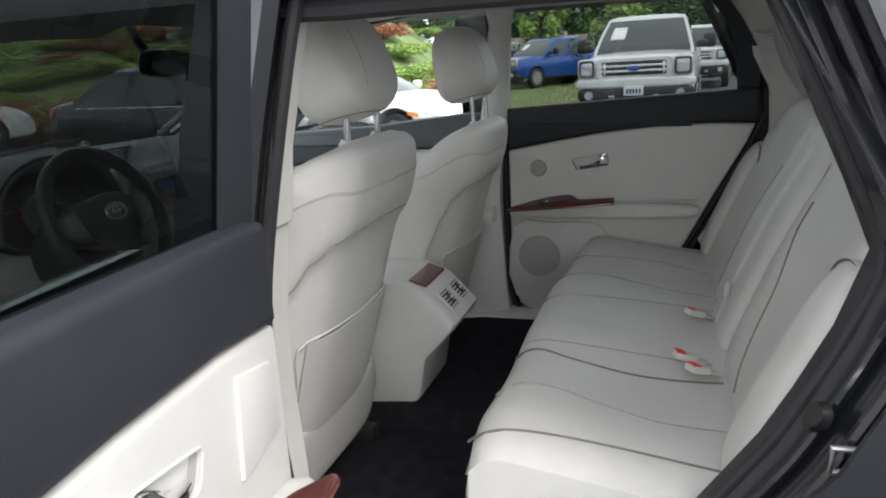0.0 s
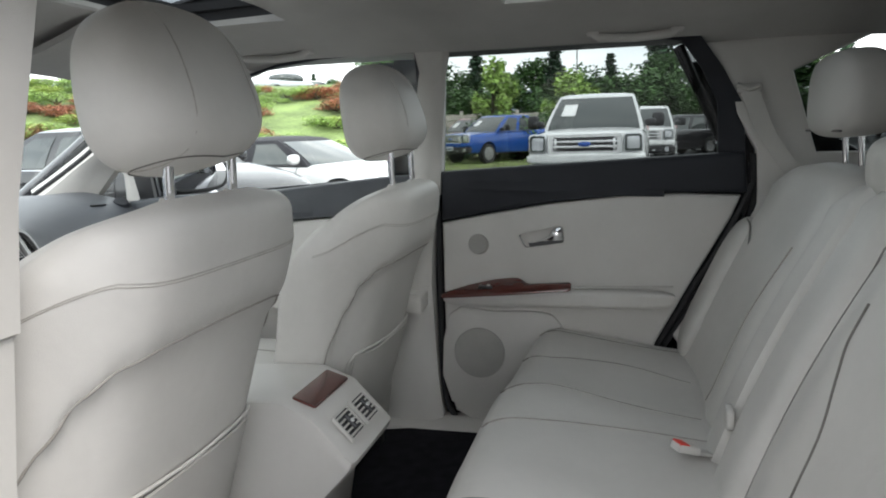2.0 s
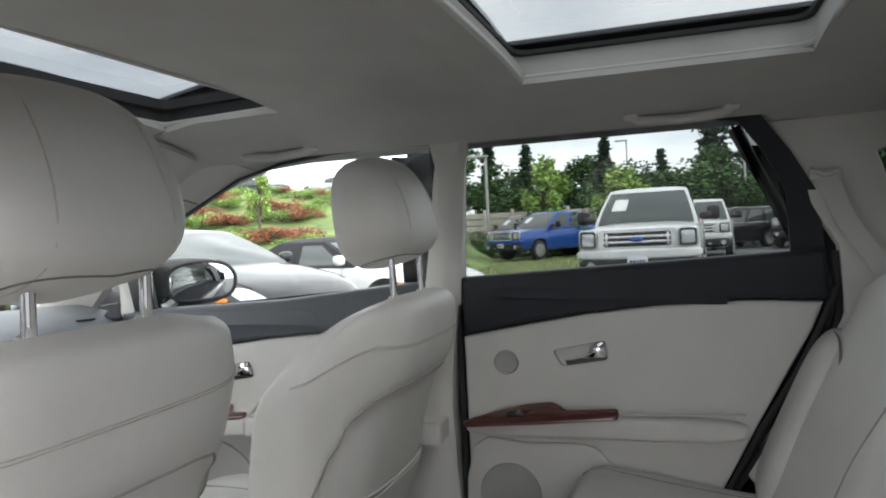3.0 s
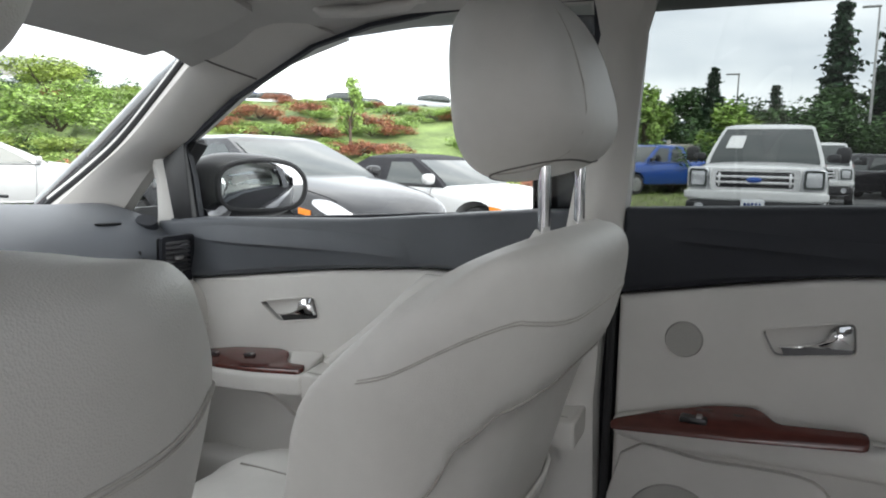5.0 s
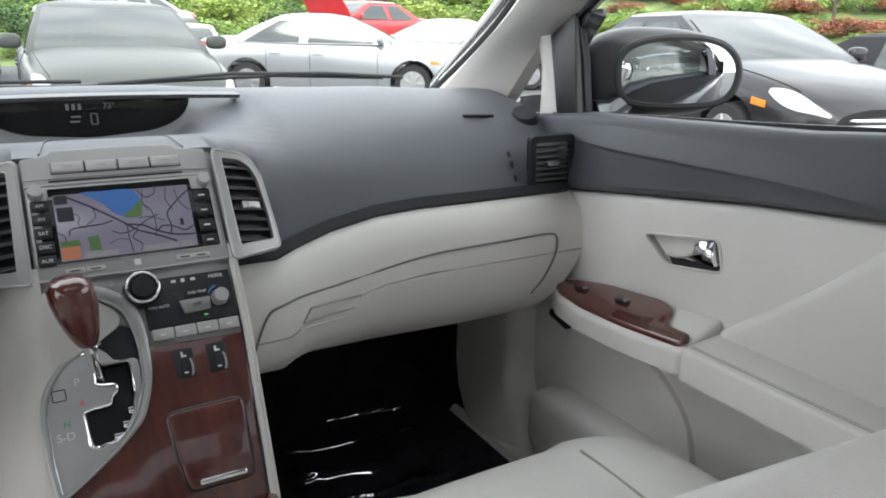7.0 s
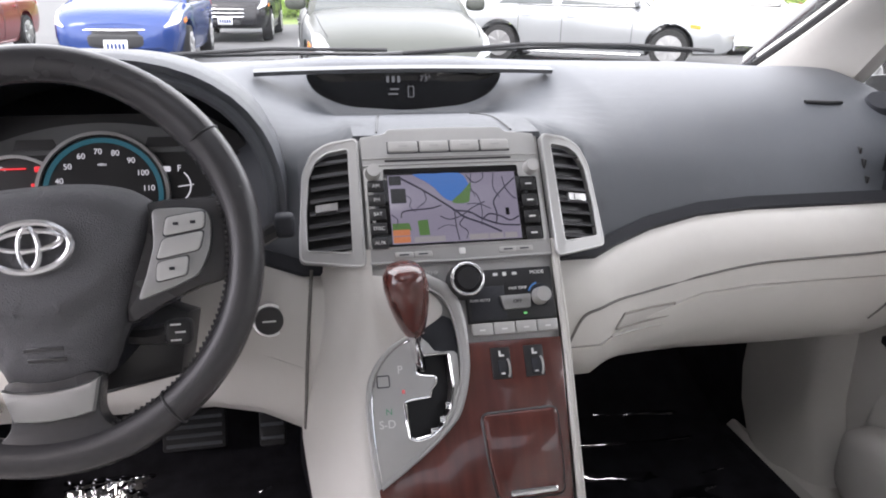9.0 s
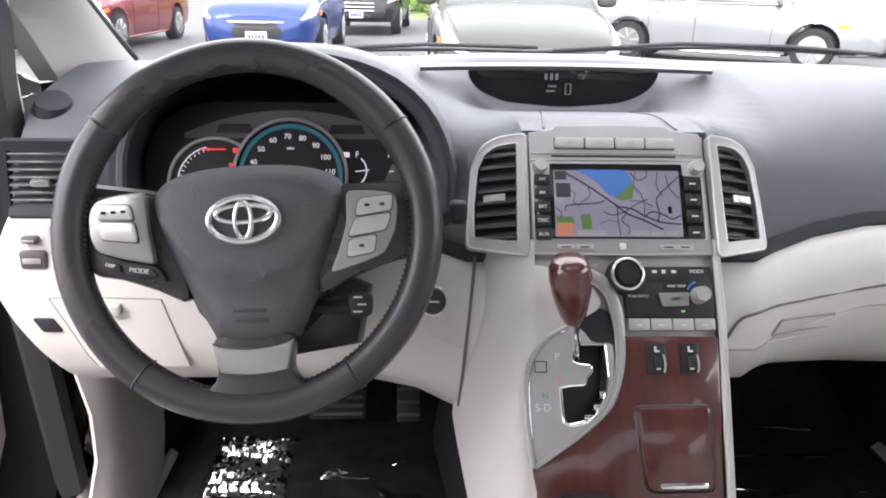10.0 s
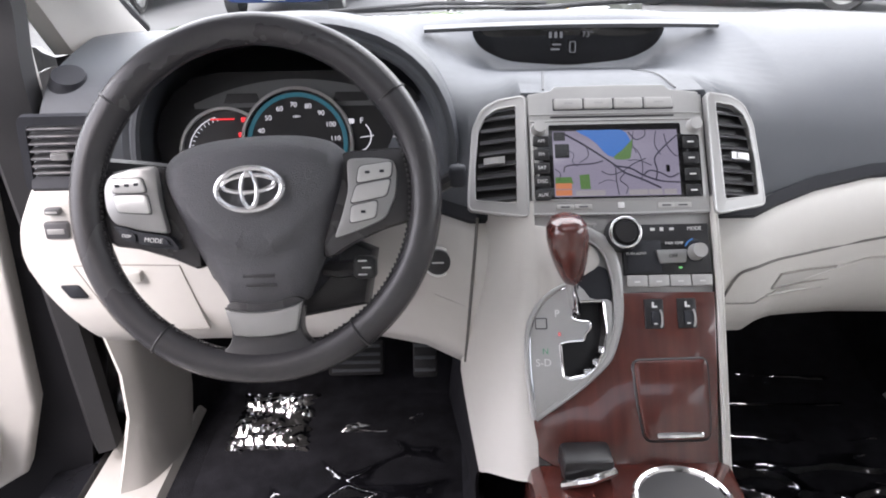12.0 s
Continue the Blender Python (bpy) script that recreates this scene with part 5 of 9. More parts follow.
# side spokes: a dark arm, a satin pad along the hub and its switches
for s in (-1, 1):
    o = [(s * 0.080, 0.036), (s * 0.120, 0.040), (s * 0.158, 0.036), (s * 0.160, 0.010), (s * 0.152, -0.030), (s * 0.122, -0.040), (s * 0.090, -0.052), (s * 0.060, -0.062), (s * 0.070, 0.0)]
    spk = part("spoke", plate(flat(o, 3), 0.022, 0.007, lambda u, v, w: wl_(u, v, w - 0.024)), LEATHER_DARK, wheel)
    o = [(s * 0.0915, 0.040), (s * 0.116, 0.039), (s * 0.138, 0.034), (s * 0.1445, 0.022), (s * 0.144, 0.0), (s * 0.137, -0.014), (s * 0.112, -0.022), (s * 0.0845, -0.028), (s * 0.090, 0.005)] if s < 0 else [(0.0930, 0.031), (0.118, 0.0300), (0.1375, 0.0265), (0.1405, 0.016), (0.1370, -0.008), (0.126, -0.0290), (0.108, -0.0360), (0.074, -0.046), (0.083, -0.026), (0.092, 0.0)]
    pad = part("switch_pad", plate(poly(o, 0.006, 3), 0.010, 0.003, lambda u, v, w: wl_(u, v, w + 0.001 + 0.05 * (0.144 - abs(u)))), PADM, spk, "satin silver switch pad")
    if s < 0:
        keys = [(((-0.1365, 0.0305), (-0.1045, 0.0285), (-0.1015, 0.0140), (-0.1350, 0.0160)), KEYM), (((-0.1345, 0.0140), (-0.1010, 0.0120), (-0.0985, -0.0070), (-0.1315, -0.0025)), KEYM)]
        low = part("lower_switch_bar", plate(poly([(-0.140, -0.0135), (-0.112, -0.0235), (-0.0840, -0.0295), (-0.074, -0.044), (-0.100, -0.040), (-0.128, -0.030)], 0.005, 3), 0.009, 0.003, lambda u, v, w: wl_(u, v, w + 0.001 + 0.04 * (0.144 - abs(u)))), DARK, spk, "dark lower switch bar")
        for q in (((-0.134, -0.0185), (-0.117, -0.0235), (-0.115, -0.0330), (-0.130, -0.0295)), ((-0.1145, -0.0245), (-0.0870, -0.0310), (-0.0820, -0.0390), (-0.1110, -0.0365))):
            part("switch", plate(poly(q, 0.003, 2), 0.003, 0.001, lambda u, v, w: wl_(u, v, w + 0.0105 + 0.04 * (0.144 - abs(u)))), DARK, low)
        letters("MODE", 0.0062, WHITEMARK, low, WM @ Matrix.Translation((-0.0985, -0.0325, 0.0162)) @ Matrix.Rotation(radians(-10), 4, 'Z'))
        letters("DISP", 0.0045, WHITEMARK, low, WM @ Matrix.Translation((-0.1245, -0.0262, 0.0152)) @ Matrix.Rotation(radians(-14), 4, 'Z'))
    else:
        keys = [(((0.1045, 0.0225), (0.1365, 0.0250), (0.1345, 0.0100), (0.1005, 0.0065)), KEYM), (((0.1000, 0.0045), (0.1340, 0.0080), (0.1285, -0.0080), (0.0930, -0.0125)), KEYM), (((0.0935, -0.0150), (0.1195, -0.0115), (0.1165, -0.0280), (0.0910, -0.0315)), KEYM)]
    for q, mt_ in keys:
        cu, cv = sum(z[0] for z in q) / 4, sum(z[1] for z in q) / 4
        part("switch_gap", plate(poly([(cu + (z[0] - cu) * 1.05, cv + (z[1] - cv) * 1.09) for z in q], 0.004, 3), 0.001, 0, lambda u, v, w: wl_(u, v, w + 0.0105 + 0.05 * (0.144 - abs(u)))), DARK, pad)
        part("switch", plate(poly(q, 0.004, 3), 0.0032, 0.0012, lambda u, v, w: wl_(u, v, w + 0.0112 + 0.05 * (0.144 - abs(u)))), mt_, pad)
        for d_ in (-0.007, 0.007) if abs(cv) > 0.012 and s > 0 and cv > 0 else (0.0,) if s > 0 and cv < -0.012 else (-0.009, 0.0, 0.009) if s < 0 and cv > 0.015 else ():
            part("switch_mark", rbox(tuple(wl_(cu + d_, cv, 0.0150 + 0.05 * (0.144 - abs(cu)))), (0.0045, 0.001, 0.0028), 0.0004, 1), DARK, pad)
o = [(-0.040, -0.098), (0.040, -0.098), (0.033, -0.128), (0.037, -0.142), (0.060, -0.156), (-0.060, -0.156), (-0.037, -0.142), (-0.033, -0.128)]
part("spoke", plate(poly(o, 0.012, 4), 0.024, 0.007, lambda u, v, w: wl_(u, v, w - 0.016)), LEATHER_DARK, wheel)
o = [(-0.0375, -0.1035), (-0.030, -0.1065), (-0.015, -0.1095), (0.0, -0.1105), (0.015, -0.1095), (0.030, -0.1065), (0.0375, -0.1035), (0.0345, -0.115), (0.0305, -0.131), (0.016, -0.1335), (0.0, -0.1345), (-0.016, -0.1335), (-0.0305, -0.131), (-0.0350, -0.115)]
part("spoke_trim", plate(o, 0.012, 0.003, lambda u, v, w: wl_(u, v, w + 0.003)), PADM, wheel, "satin silver trim")
part("column", loft([[wc_(r * 1.0 * math.cos(a), -0.03 + r * 1.05 * math.sin(a), w) for a in [2 * math.pi * i / 20 for i in range(20)]] for w, r in ((-0.03, 0.065), (-0.06, 0.078), (-0.20, 0.085))]), DARK, wheel, "dark steering column shroud")
part("column_lower", plate([(-0.01, -0.13), (0.10, -0.11), (0.11, -0.05), (0.06, -0.03), (-0.02, -0.06)], 0.06, 0.012, lambda u, v, w: wc_(u, v, w - 0.12)), BLACK, wheel)
part("stalk", tube([wc_(-0.06, 0.030, -0.05), wc_(-0.11, 0.036, -0.045), wc_(-0.165, 0.040, -0.03)], [0.007, 0.009, 0.010]), BLACK, wheel, "black indicator stalk")
part("stalk", tube([wc_(0.06, -0.02, -0.07), wc_(0.14, -0.005, -0.07), wc_(0.198, 0.025, -0.055)], [0.007, 0.008, 0.008]), BLACK, wheel, "black wiper stalk")
part("stalk_tip", pillow(tuple(wc_(0.200, 0.026, -0.055)), (0.010, 0.009, 0.012), 4, 4), DARK, wheel)
cs = part("cruise_stalk", tube([wc_(0.05, -0.068, -0.05), wc_(0.075, -0.070, -0.04), wc_(0.095, -0.068, -0.035)], [0.008, 0.009, 0.010]), BLACK, wheel, "black cruise control stalk")
part("stalk_tip", plate(rrect(0.090, -0.080, 0.114, -0.056, 0.006), 0.016, 0.004, lambda u, v, w: wc_(u, v, w - 0.04)), BLACK, cs)
part("mark", join(*[rbox(tuple(wc_(0.100 + 0.004 * (i % 2), -0.061 - 0.007 * i, -0.0235)), (0.009, 0.001, 0.0014), 0, 1) for i in range(3)]), WHITEMARK, cs)

# ---- centre stack and console ----
SU, SN = Vector((0, 0.545, 0.838)), Vector((0, -0.838, 0.545))


def sp_(x, h, n=0.0):
    """A point of the stack's slanted face: x across, h up the face, n proud of it."""
    return Vector((x, 2.20, 0.948)) + SU * h + SN * n


SMAT = Matrix(((1, 0, 0, 0), (0, SU.y, SN.y, 2.20), (0, SU.z, SN.z, 0.948), (0, 0, 0, 1)))


def face_box(x, h, sx, sh, n0, n1, bevel=0.002):
    return moved(rbox((x, h, (n0 + n1) / 2), (sx, sh, n1 - n0), bevel), SMAT)


def face_plate(o, n0, d, bevel=0.003):
    return plate(o, d, bevel, lambda u, v, w: sp_(u, v, n0 + w))


console = thing("centre_console", (0, 2.0, 0.38), "centre console with navigation screen, wood veneer and gear selector", "console")
GREYP = material("grey_satin_plastic", (0.40, 0.398, 0.392), 0.38, 0.22, 0.05, 10)
BUTTON = material("grey_button", (0.47, 0.466, 0.455), 0.36, 0.25, 0.05, 20)
GREENTXT = material("green_paint", (0.10, 0.34, 0.20), 0.5, 0, 0.03, 20)
NAVBG = glow("map_ground", (0.42, 0.41, 0.54), 0.095)
NAVSEA = glow("map_water", (0.04, 0.20, 0.62), 0.13)
NAVPARK = glow("map_park", (0.13, 0.30, 0.08), 0.10)
NAVROAD = glow("map_road", (0.10, 0.09, 0.20), 0.03)
NAVTAG = glow("map_tag", (0.75, 0.28, 0.12), 0.12)
NAVBAR = glow("map_bar", (0.50, 0.50, 0.52), 0.10)

# stack body
stack = part("stack_body", join(face_plate([(-0.103, 0.123), (0.103, 0.123), (0.103, -0.02), (0.099, -0.10), (0.092, -0.30), (-0.108, -0.30), (-0.100, -0.02)], -0.09, 0.084, 0.004)), GREYP, console, "grey satin stack panel")
bez = part("screen_bezel", join(face_plate(poly([(-0.099, 0.1225), (-0.072, 0.1265), (-0.068, 0.1315), (0.0, 0.1325), (0.058, 0.1315), (0.062, 0.1265), (0.096, 0.1225), (0.1000, -0.0175), (-0.0995, -0.0180)], 0.003), -0.004, 0.006, 0.003)), GREYP, console, "grey screen bezel")
part("bezel_bead", tube([sp_(-0.098, -0.0165, 0.002), sp_(0.0, -0.0178, 0.002), sp_(0.0985, -0.0165, 0.002)], 0.0014, 6), SILVER, bez)
for i in range(4):
    part("button_gap", face_box(-0.0535 + 0.0340 * i, 0.1092, 0.0343, 0.0142, 0.0005, 0.0024, 0.002), DARK, bez)
    part("button", face_box(-0.0535 + 0.0340 * i, 0.1094, 0.0327, 0.0125, 0.001, 0.0058, 0.0022), BUTTON, bez)
    part("button_mark", face_box(-0.0535 + 0.0340 * i, 0.1096, 0.010, 0.0018, 0.0058, 0.0061, 0), GREYP, bez)
part("disc_slot", face_box(-0.004, 0.0945, 0.14, 0.0022, 0.0005, 0.0032, 0.001), BLACK, bez)
for z, r in ((0.0978, 0.0011), (0.0900, 0.0016)):
    part("bezel_bead", tube(spline([sp_(-0.098, z - 0.0005, 0.0025), sp_(-0.05, z, 0.0028), sp_(0.05, z, 0.0028), sp_(0.096, z - 0.0005, 0.0025)], 4), r, 6), SILVER, bez, "bright bead over the screen")
part("screen_surround", face_plate(rrect(-0.0985, -0.0025, 0.0955, 0.0885, 0.006), 0.0005, 0.0034, 0.002), SILVER, bez, "satin silver screen surround")
part("screen_glass", face_plate(poly([(-0.0950, -0.0005), (-0.0950, 0.0705), (-0.0775, 0.0715), (-0.0770, 0.0850), (0.0710, 0.0850), (0.0715, 0.0715), (0.0915, 0.0705), (0.0915, -0.0005)], 0.002, 2), 0.003, 0.0014, 0.0004), GLOSSBLACK, bez, "black glossy screen glass")
scr = part("screen", face_box(-0.003, 0.0395, 0.140, 0.0755, 0.003, 0.0048, 0.0005), NAVBG, bez, "lit navigation map screen")


def on_screen(o, n, mat, name):
    return part(name, plate(o, 0.0003, 0, lambda u, v, w: sp_(u, v, n + w)), mat, scr, smooth=False)


on_screen(flat([(-0.046, 0.0775), (-0.022, 0.0775), (0.004, 0.0775), (0.012, 0.070), (0.014, 0.060), (0.006, 0.054), (-0.006, 0.046), (-0.016, 0.052), (-0.024, 0.062), (-0.034, 0.070)], 2), 0.005, NAVSEA, "water")
on_screen(flat([(-0.006, 0.046), (0.004, 0.054), (0.012, 0.062), (0.017, 0.066), (0.014, 0.050), (0.012, 0.044), (0.0, 0.043)], 2), 0.0052, NAVPARK, "park")
on_screen([(-0.045, 0.026), (-0.034, 0.027), (-0.033, 0.010), (-0.044, 0.010)], 0.0052, NAVPARK, "park")
on_screen([(-0.072, 0.024), (-0.054, 0.024), (-0.052, 0.016), (-0.072, 0.016)], 0.0052, NAVPARK, "park")
for v in (0.003, 0.0105):
    on_screen(rrect(-0.072, v, -0.054, v + 0.0065, 0.001), 0.0054, NAVTAG, "menu_tag")
for u0, u1 in ((-0.050, -0.017), (0.009, 0.030), (0.031, 0.046), (0.048, 0.062)):
    on_screen(rrect(u0, 0.0025, u1, 0.0085, 0.001), 0.0054, NAVBAR, "menu_bar")
for u0, v0, u1, v1 in ((-0.072, 0.066, -0.059, 0.076), (-0.071, 0.046, -0.055, 0.062), (0.052, 0.028, 0.056, 0.036)):
    on_screen(rrect(u0, v0, u1, v1, 0.001), 0.0054, GLOSSBLACK, "menu_icon")
roads = [([(-0.060, 0.074), (-0.04, 0.062), (-0.02, 0.048), (-0.005, 0.037), (0.006, 0.028), (0.025, 0.020), (0.045, 0.010)], 0.0011), ([(-0.006, 0.036), (0.012, 0.033), (0.026, 0.025), (0.045, 0.018), (0.066, 0.016)], 0.0010),
         ([(0.012, 0.075), (0.020, 0.066), (0.030, 0.070), (0.031, 0.078)], 0.0006), ([(0.066, 0.070), (0.050, 0.056), (0.040, 0.044), (0.042, 0.030), (0.040, 0.018)], 0.0008), ([(-0.004, 0.034), (-0.004, 0.02), (-0.002, 0.003)], 0.0007),
         ([(-0.062, 0.030), (-0.058, 0.037), (-0.03, 0.039), (-0.018, 0.042)], 0.0008), ([(0.043, 0.076), (0.041, 0.060), (0.047, 0.048)], 0.0005), ([(0.010, 0.042), (0.022, 0.042), (0.036, 0.036)], 0.0005), ([(0.014, 0.058), (0.022, 0.052), (0.026, 0.036), (0.024, 0.018)], 0.0005),
         ([(-0.036, 0.060), (-0.034, 0.048), (-0.044, 0.040)], 0.0005), ([(-0.072, 0.034), (-0.066, 0.028), (-0.068, 0.020)], 0.0005),
         ([(0.006, 0.028), (0.0, 0.020), (0.008, 0.012), (0.006, 0.004)], 0.0006), ([(-0.02, 0.030), (-0.01, 0.026), (0.004, 0.030), (0.016, 0.038), (0.030, 0.044)], 0.0006), ([(0.026, 0.025), (0.034, 0.030), (0.046, 0.027), (0.056, 0.022), (0.066, 0.026)], 0.0008), ([(0.018, 0.076), (0.016, 0.062), (0.020, 0.050)], 0.0004), ([(0.052, 0.072), (0.055, 0.058), (0.062, 0.048), (0.066, 0.046)], 0.0005), ([(-0.058, 0.056), (-0.050, 0.050), (-0.052, 0.042), (-0.046, 0.036)], 0.0004), ([(-0.024, 0.016), (-0.014, 0.020), (-0.004, 0.018)], 0.0004)]
for pts, r in roads:
    part("road_line", tube([sp_(p.x, p.y, 0.0052) for p in spline([(a, b, 0) for a, b in pts], 5)], r, 6), NAVROAD, scr)
for i, tx in enumerate(("AM", "FM", "SAT", "DISC", "AUX")):
    part("key", face_box(-0.086, 0.066 - 0.0155 * i, 0.017, 0.012, 0.0035, 0.006, 0.001), BLACK, bez)
    letters(tx, 0.0055, WHITEMARK, bez, SMAT @ Matrix.Translation((-0.086, 0.066 - 0.0155 * i, 0.0062)))
for i in range(4):
    k = part("key", face_box(0.081, 0.062 - 0.0185 * i, 0.017, 0.014, 0.0035, 0.006, 0.001), BLACK, bez)
    part("key_mark", face_box(0.081, 0.062 - 0.0185 * i, 0.007, 0.0016, 0.006, 0.0064, 0), WHITEMARK, k)
for u in (-0.088, 0.086):
    part("audio_knob", join(moved(disc((u, 0.0805, 0.009), (0, 0, 1), 0.0088, 0.014, 24, bevel=0.002), SMAT)), BUTTON, bez, "small grey audio knob")
for u in (-0.062, -0.042, 0.050, 0.068):
    part("button", face_box(u, -0.0095, 0.0195, 0.0062, 0.001, 0.004, 0.001), BUTTON, bez)
    part("button_mark", face_box(u, -0.0095, 0.010, 0.0014, 0.004, 0.0043, 0), DARK, bez)
part("marker", face_box(0.0, -0.0085, 0.007, 0.007, 0.001, 0.0045, 0.001), WHITEMARK, bez)

# stack side vents, whose outer edges fall back with the dash
def vp_(u, v, w=0.0):
    return sp_(u, v, w + 0.006 - 0.024 * max(0.0, (abs(u) - 0.100) / 0.070) ** 1.4)


for s in (-1, 1):
    o = poly([(s * 0.1015, 0.1200), (s * 0.134, 0.1180), (s * 0.151, 0.1100), (s * 0.1620, 0.0880), (s * 0.1680, 0.017), (s * 0.1690, -0.007), (s * 0.102, -0.0210)], 0.007, 4)
    i_ = poly([(s * 0.1120, 0.1085), (s * 0.135, 0.1070), (s * 0.1475, 0.0990), (s * 0.1555, 0.0820), (s * 0.1600, 0.0400), (s * 0.1605, 0.003), (s * 0.1145, -0.0050)], 0.004, 4)
    fr = part("stack_vent", ring(o, i_, 0.012, lambda u, v, w: vp_(u, v, w - 0.010)), GREYP, console, "grey framed air vent with dark slats")
    part("frame_bead", tube([vp_(u + (0.0013 if abs(u) < 0.13 else -0.0013) * s, v * 0.985, 0.0014) for u, v in o], 0.0015, 6, True), SILVER, fr, "bright frame bead")
    part("frame_bead", tube([vp_(u, v, 0.0014) for u, v in i_], 0.0011, 6, True), SILVER, fr, "bright inner bead")
    part("well", plate(i_, 0.002, 0, lambda u, v, w: vp_(u, v, w - 0.013)), BLACK, fr)
    for k in range(8):
        h = 0.0045 + 0.0134 * k
        x1 = lerp(0.1600, 0.1500, min(1, h / 0.10))
        part("slat", loft([[vp_(s * x, h + dh, dn) for dh, dn in ((-0.0042, -0.0010), (-0.0034, 0.0004), (0.0026, -0.0072), (0.0018, -0.0082))] for x in [lerp(0.1128, x1, j / 5) for j in range(6)]]), SLAT, fr)
    tb = part("tab", loft([[vp_(s * x, 0.0465 + dh, dn) for dh, dn in ((-0.0048, 0.0), (-0.0042, 0.0045), (0.0036, 0.0045), (0.0042, -0.002))] for x in (0.1270, 0.1285, 0.1360, 0.1480, 0.1495)]), SATIN, fr, "satin metal vent tab")
    part("grip", loft([[vp_(s * x, 0.0465 + dh, dn) for dh, dn in ((-0.0036, 0.004), (-0.0034, 0.0056), (0.0030, 0.0056), (0.0032, 0.004))] for x in (0.1340, 0.1385, 0.1430)]), SILVER, tb)

# pale shoulder between the stack and the gear selector
part("pale_shoulder", face_plate(poly([(-0.106, -0.027), (-0.075, -0.032), (-0.050, -0.043), (-0.033, -0.055), (-0.026, -0.067), (-0.030, -0.077), (-0.055, -0.091), (-0.083, -0.105), (-0.110, -0.131)], 0.006), -0.008, 0.010, 0.003), TRIM, console, "pale panel behind the gear lever")
# flat plate, no hole: the recess's shade is put into its dark colour
part("lever_recess_shade", face_plate(poly([(-0.056, -0.0925), (-0.028, -0.0745), (-0.019, -0.079), (-0.0150, -0.104), (-0.0160, -0.118), (-0.026, -0.1135), (-0.042, -0.1120), (-0.052, -0.1000)], 0.003), -0.007, 0.0078, 0.001), DARK, console, "flat dark plate drawn as the shaded recess behind the gear lever")
arch_o = spline([(-0.052, -0.0265, 0), (-0.034, -0.0345, 0), (-0.016, -0.047, 0), (-0.007, -0.071, 0), (-0.004, -0.098, 0), (-0.006, -0.136, 0), (-0.017, -0.171, 0), (-0.030, -0.188, 0), (-0.058, -0.211, 0), (-0.103, -0.240, 0)], 5)
arch_i = spline([(-0.062, -0.0365, 0), (-0.047, -0.043, 0), (-0.026, -0.058, 0), (-0.018, -0.080, 0), (-0.0145, -0.104, 0), (-0.0150, -0.136, 0), (-0.0235, -0.163, 0), (-0.034, -0.182, 0), (-0.060, -0.206, 0), (-0.103, -0.236, 0)], 5)
arch = part("selector_arch", loft([[sp_(a.x, a.y, -0.004), sp_(a.x, a.y, 0.0040), sp_(lerp(a.x, b.x, 0.3), lerp(a.y, b.y, 0.3), 0.0062), sp_(lerp(a.x, b.x, 0.7), lerp(a.y, b.y, 0.7), 0.0058), sp_(b.x, b.y, 0.0030), sp_(b.x, b.y, -0.004)] for a, b in zip(arch_o, arch_i)]), GREYP, console, "grey arch sweeping round the gear lever")
part("arch_bead", tube([sp_(p.x, p.y, 0.0046) for p in arch_i[6:]], 0.0013, 6), SILVER, arch)
# climate panel
BLUEMARK = material("blue_paint", (0.08, 0.25, 0.60), 0.4, 0, 0.02, 20)
cp = part("climate_panel", face_plate([(-0.002, -0.030), (0.095, -0.030), (0.096, -0.086), (0.000, -0.086)], -0.006, 0.0075, 0.002), BLACK, console, "black climate panel with two knobs")
part("climate_inset", face_box(0.022, -0.066, 0.038, 0.036, 0.0005, 0.0022, 0.001), DARK, cp)
k1 = part("temperature_knob", moved(disc((-0.0010, -0.0415, 0.008), (0, 0, 1), 0.0195, 0.018, 40, bevel=0.003), SMAT), BLACK, cp, "large dark knob with a chrome ring")
part("ring", moved(tube([(-0.0010 + 0.0160 * math.cos(a), -0.0415 + 0.0160 * math.sin(a), 0.0180) for a in [2 * math.pi * i / 48 for i in range(48)]], 0.0020, 10, True), SMAT), CHROME, k1, "chrome ring")
part("cap", moved(disc((-0.0010, -0.0415, 0.0185), (0, 0, 1), 0.0142, 0.008, 36, bevel=0.003), SMAT), BLACK, k1)
k2 = part("fan_knob", moved(disc((0.0785, -0.0625, 0.009), (0, 0, 1), 0.0098, 0.020, 32, bevel=0.002), SMAT), BUTTON, cp, "small grey knob")
part("knob_seat", moved(disc((0.0800, -0.0605, 0.002), (0, 0, 1), 0.0125, 0.003, 32, bevel=0.001), SMAT), DARK, k2)
part("cold_mark", moved(tube([(0.0800 + 0.0132 * math.cos(radians(a)), -0.0605 + 0.0132 * math.sin(radians(a)), 0.0022) for a in range(105, 165, 6)], 0.0009, 6), SMAT), BLUEMARK, k2, "blue arc")
part("off_button", face_plate(poly([(0.0345, -0.0595), (0.0690, -0.0590), (0.0670, -0.0735), (0.0380, -0.0745)], 0.002), 0.001, 0.004, 0.0012), PADM, cp, "silver off key")
letters("OFF", 0.0055, BLACK, cp, SMAT @ Matrix.Translation((0.053, -0.0665, 0.0054)))
letters("TEMP", 0.0062, WHITEMARK, console, SMAT @ Matrix.Translation((-0.034, -0.0290, -0.0052)))
letters("MODE", 0.0055, WHITEMARK, cp, SMAT @ Matrix.Translation((0.079, -0.036, 0.0018)))
letters("PASS TEMP", 0.0042, WHITEMARK, cp, SMAT @ Matrix.Translation((0.056, -0.052, 0.0018)))
letters("PUSH AUTO", 0.0040, WHITEMARK, cp, SMAT @ Matrix.Translation((0.013, -0.063, 0.0034)))
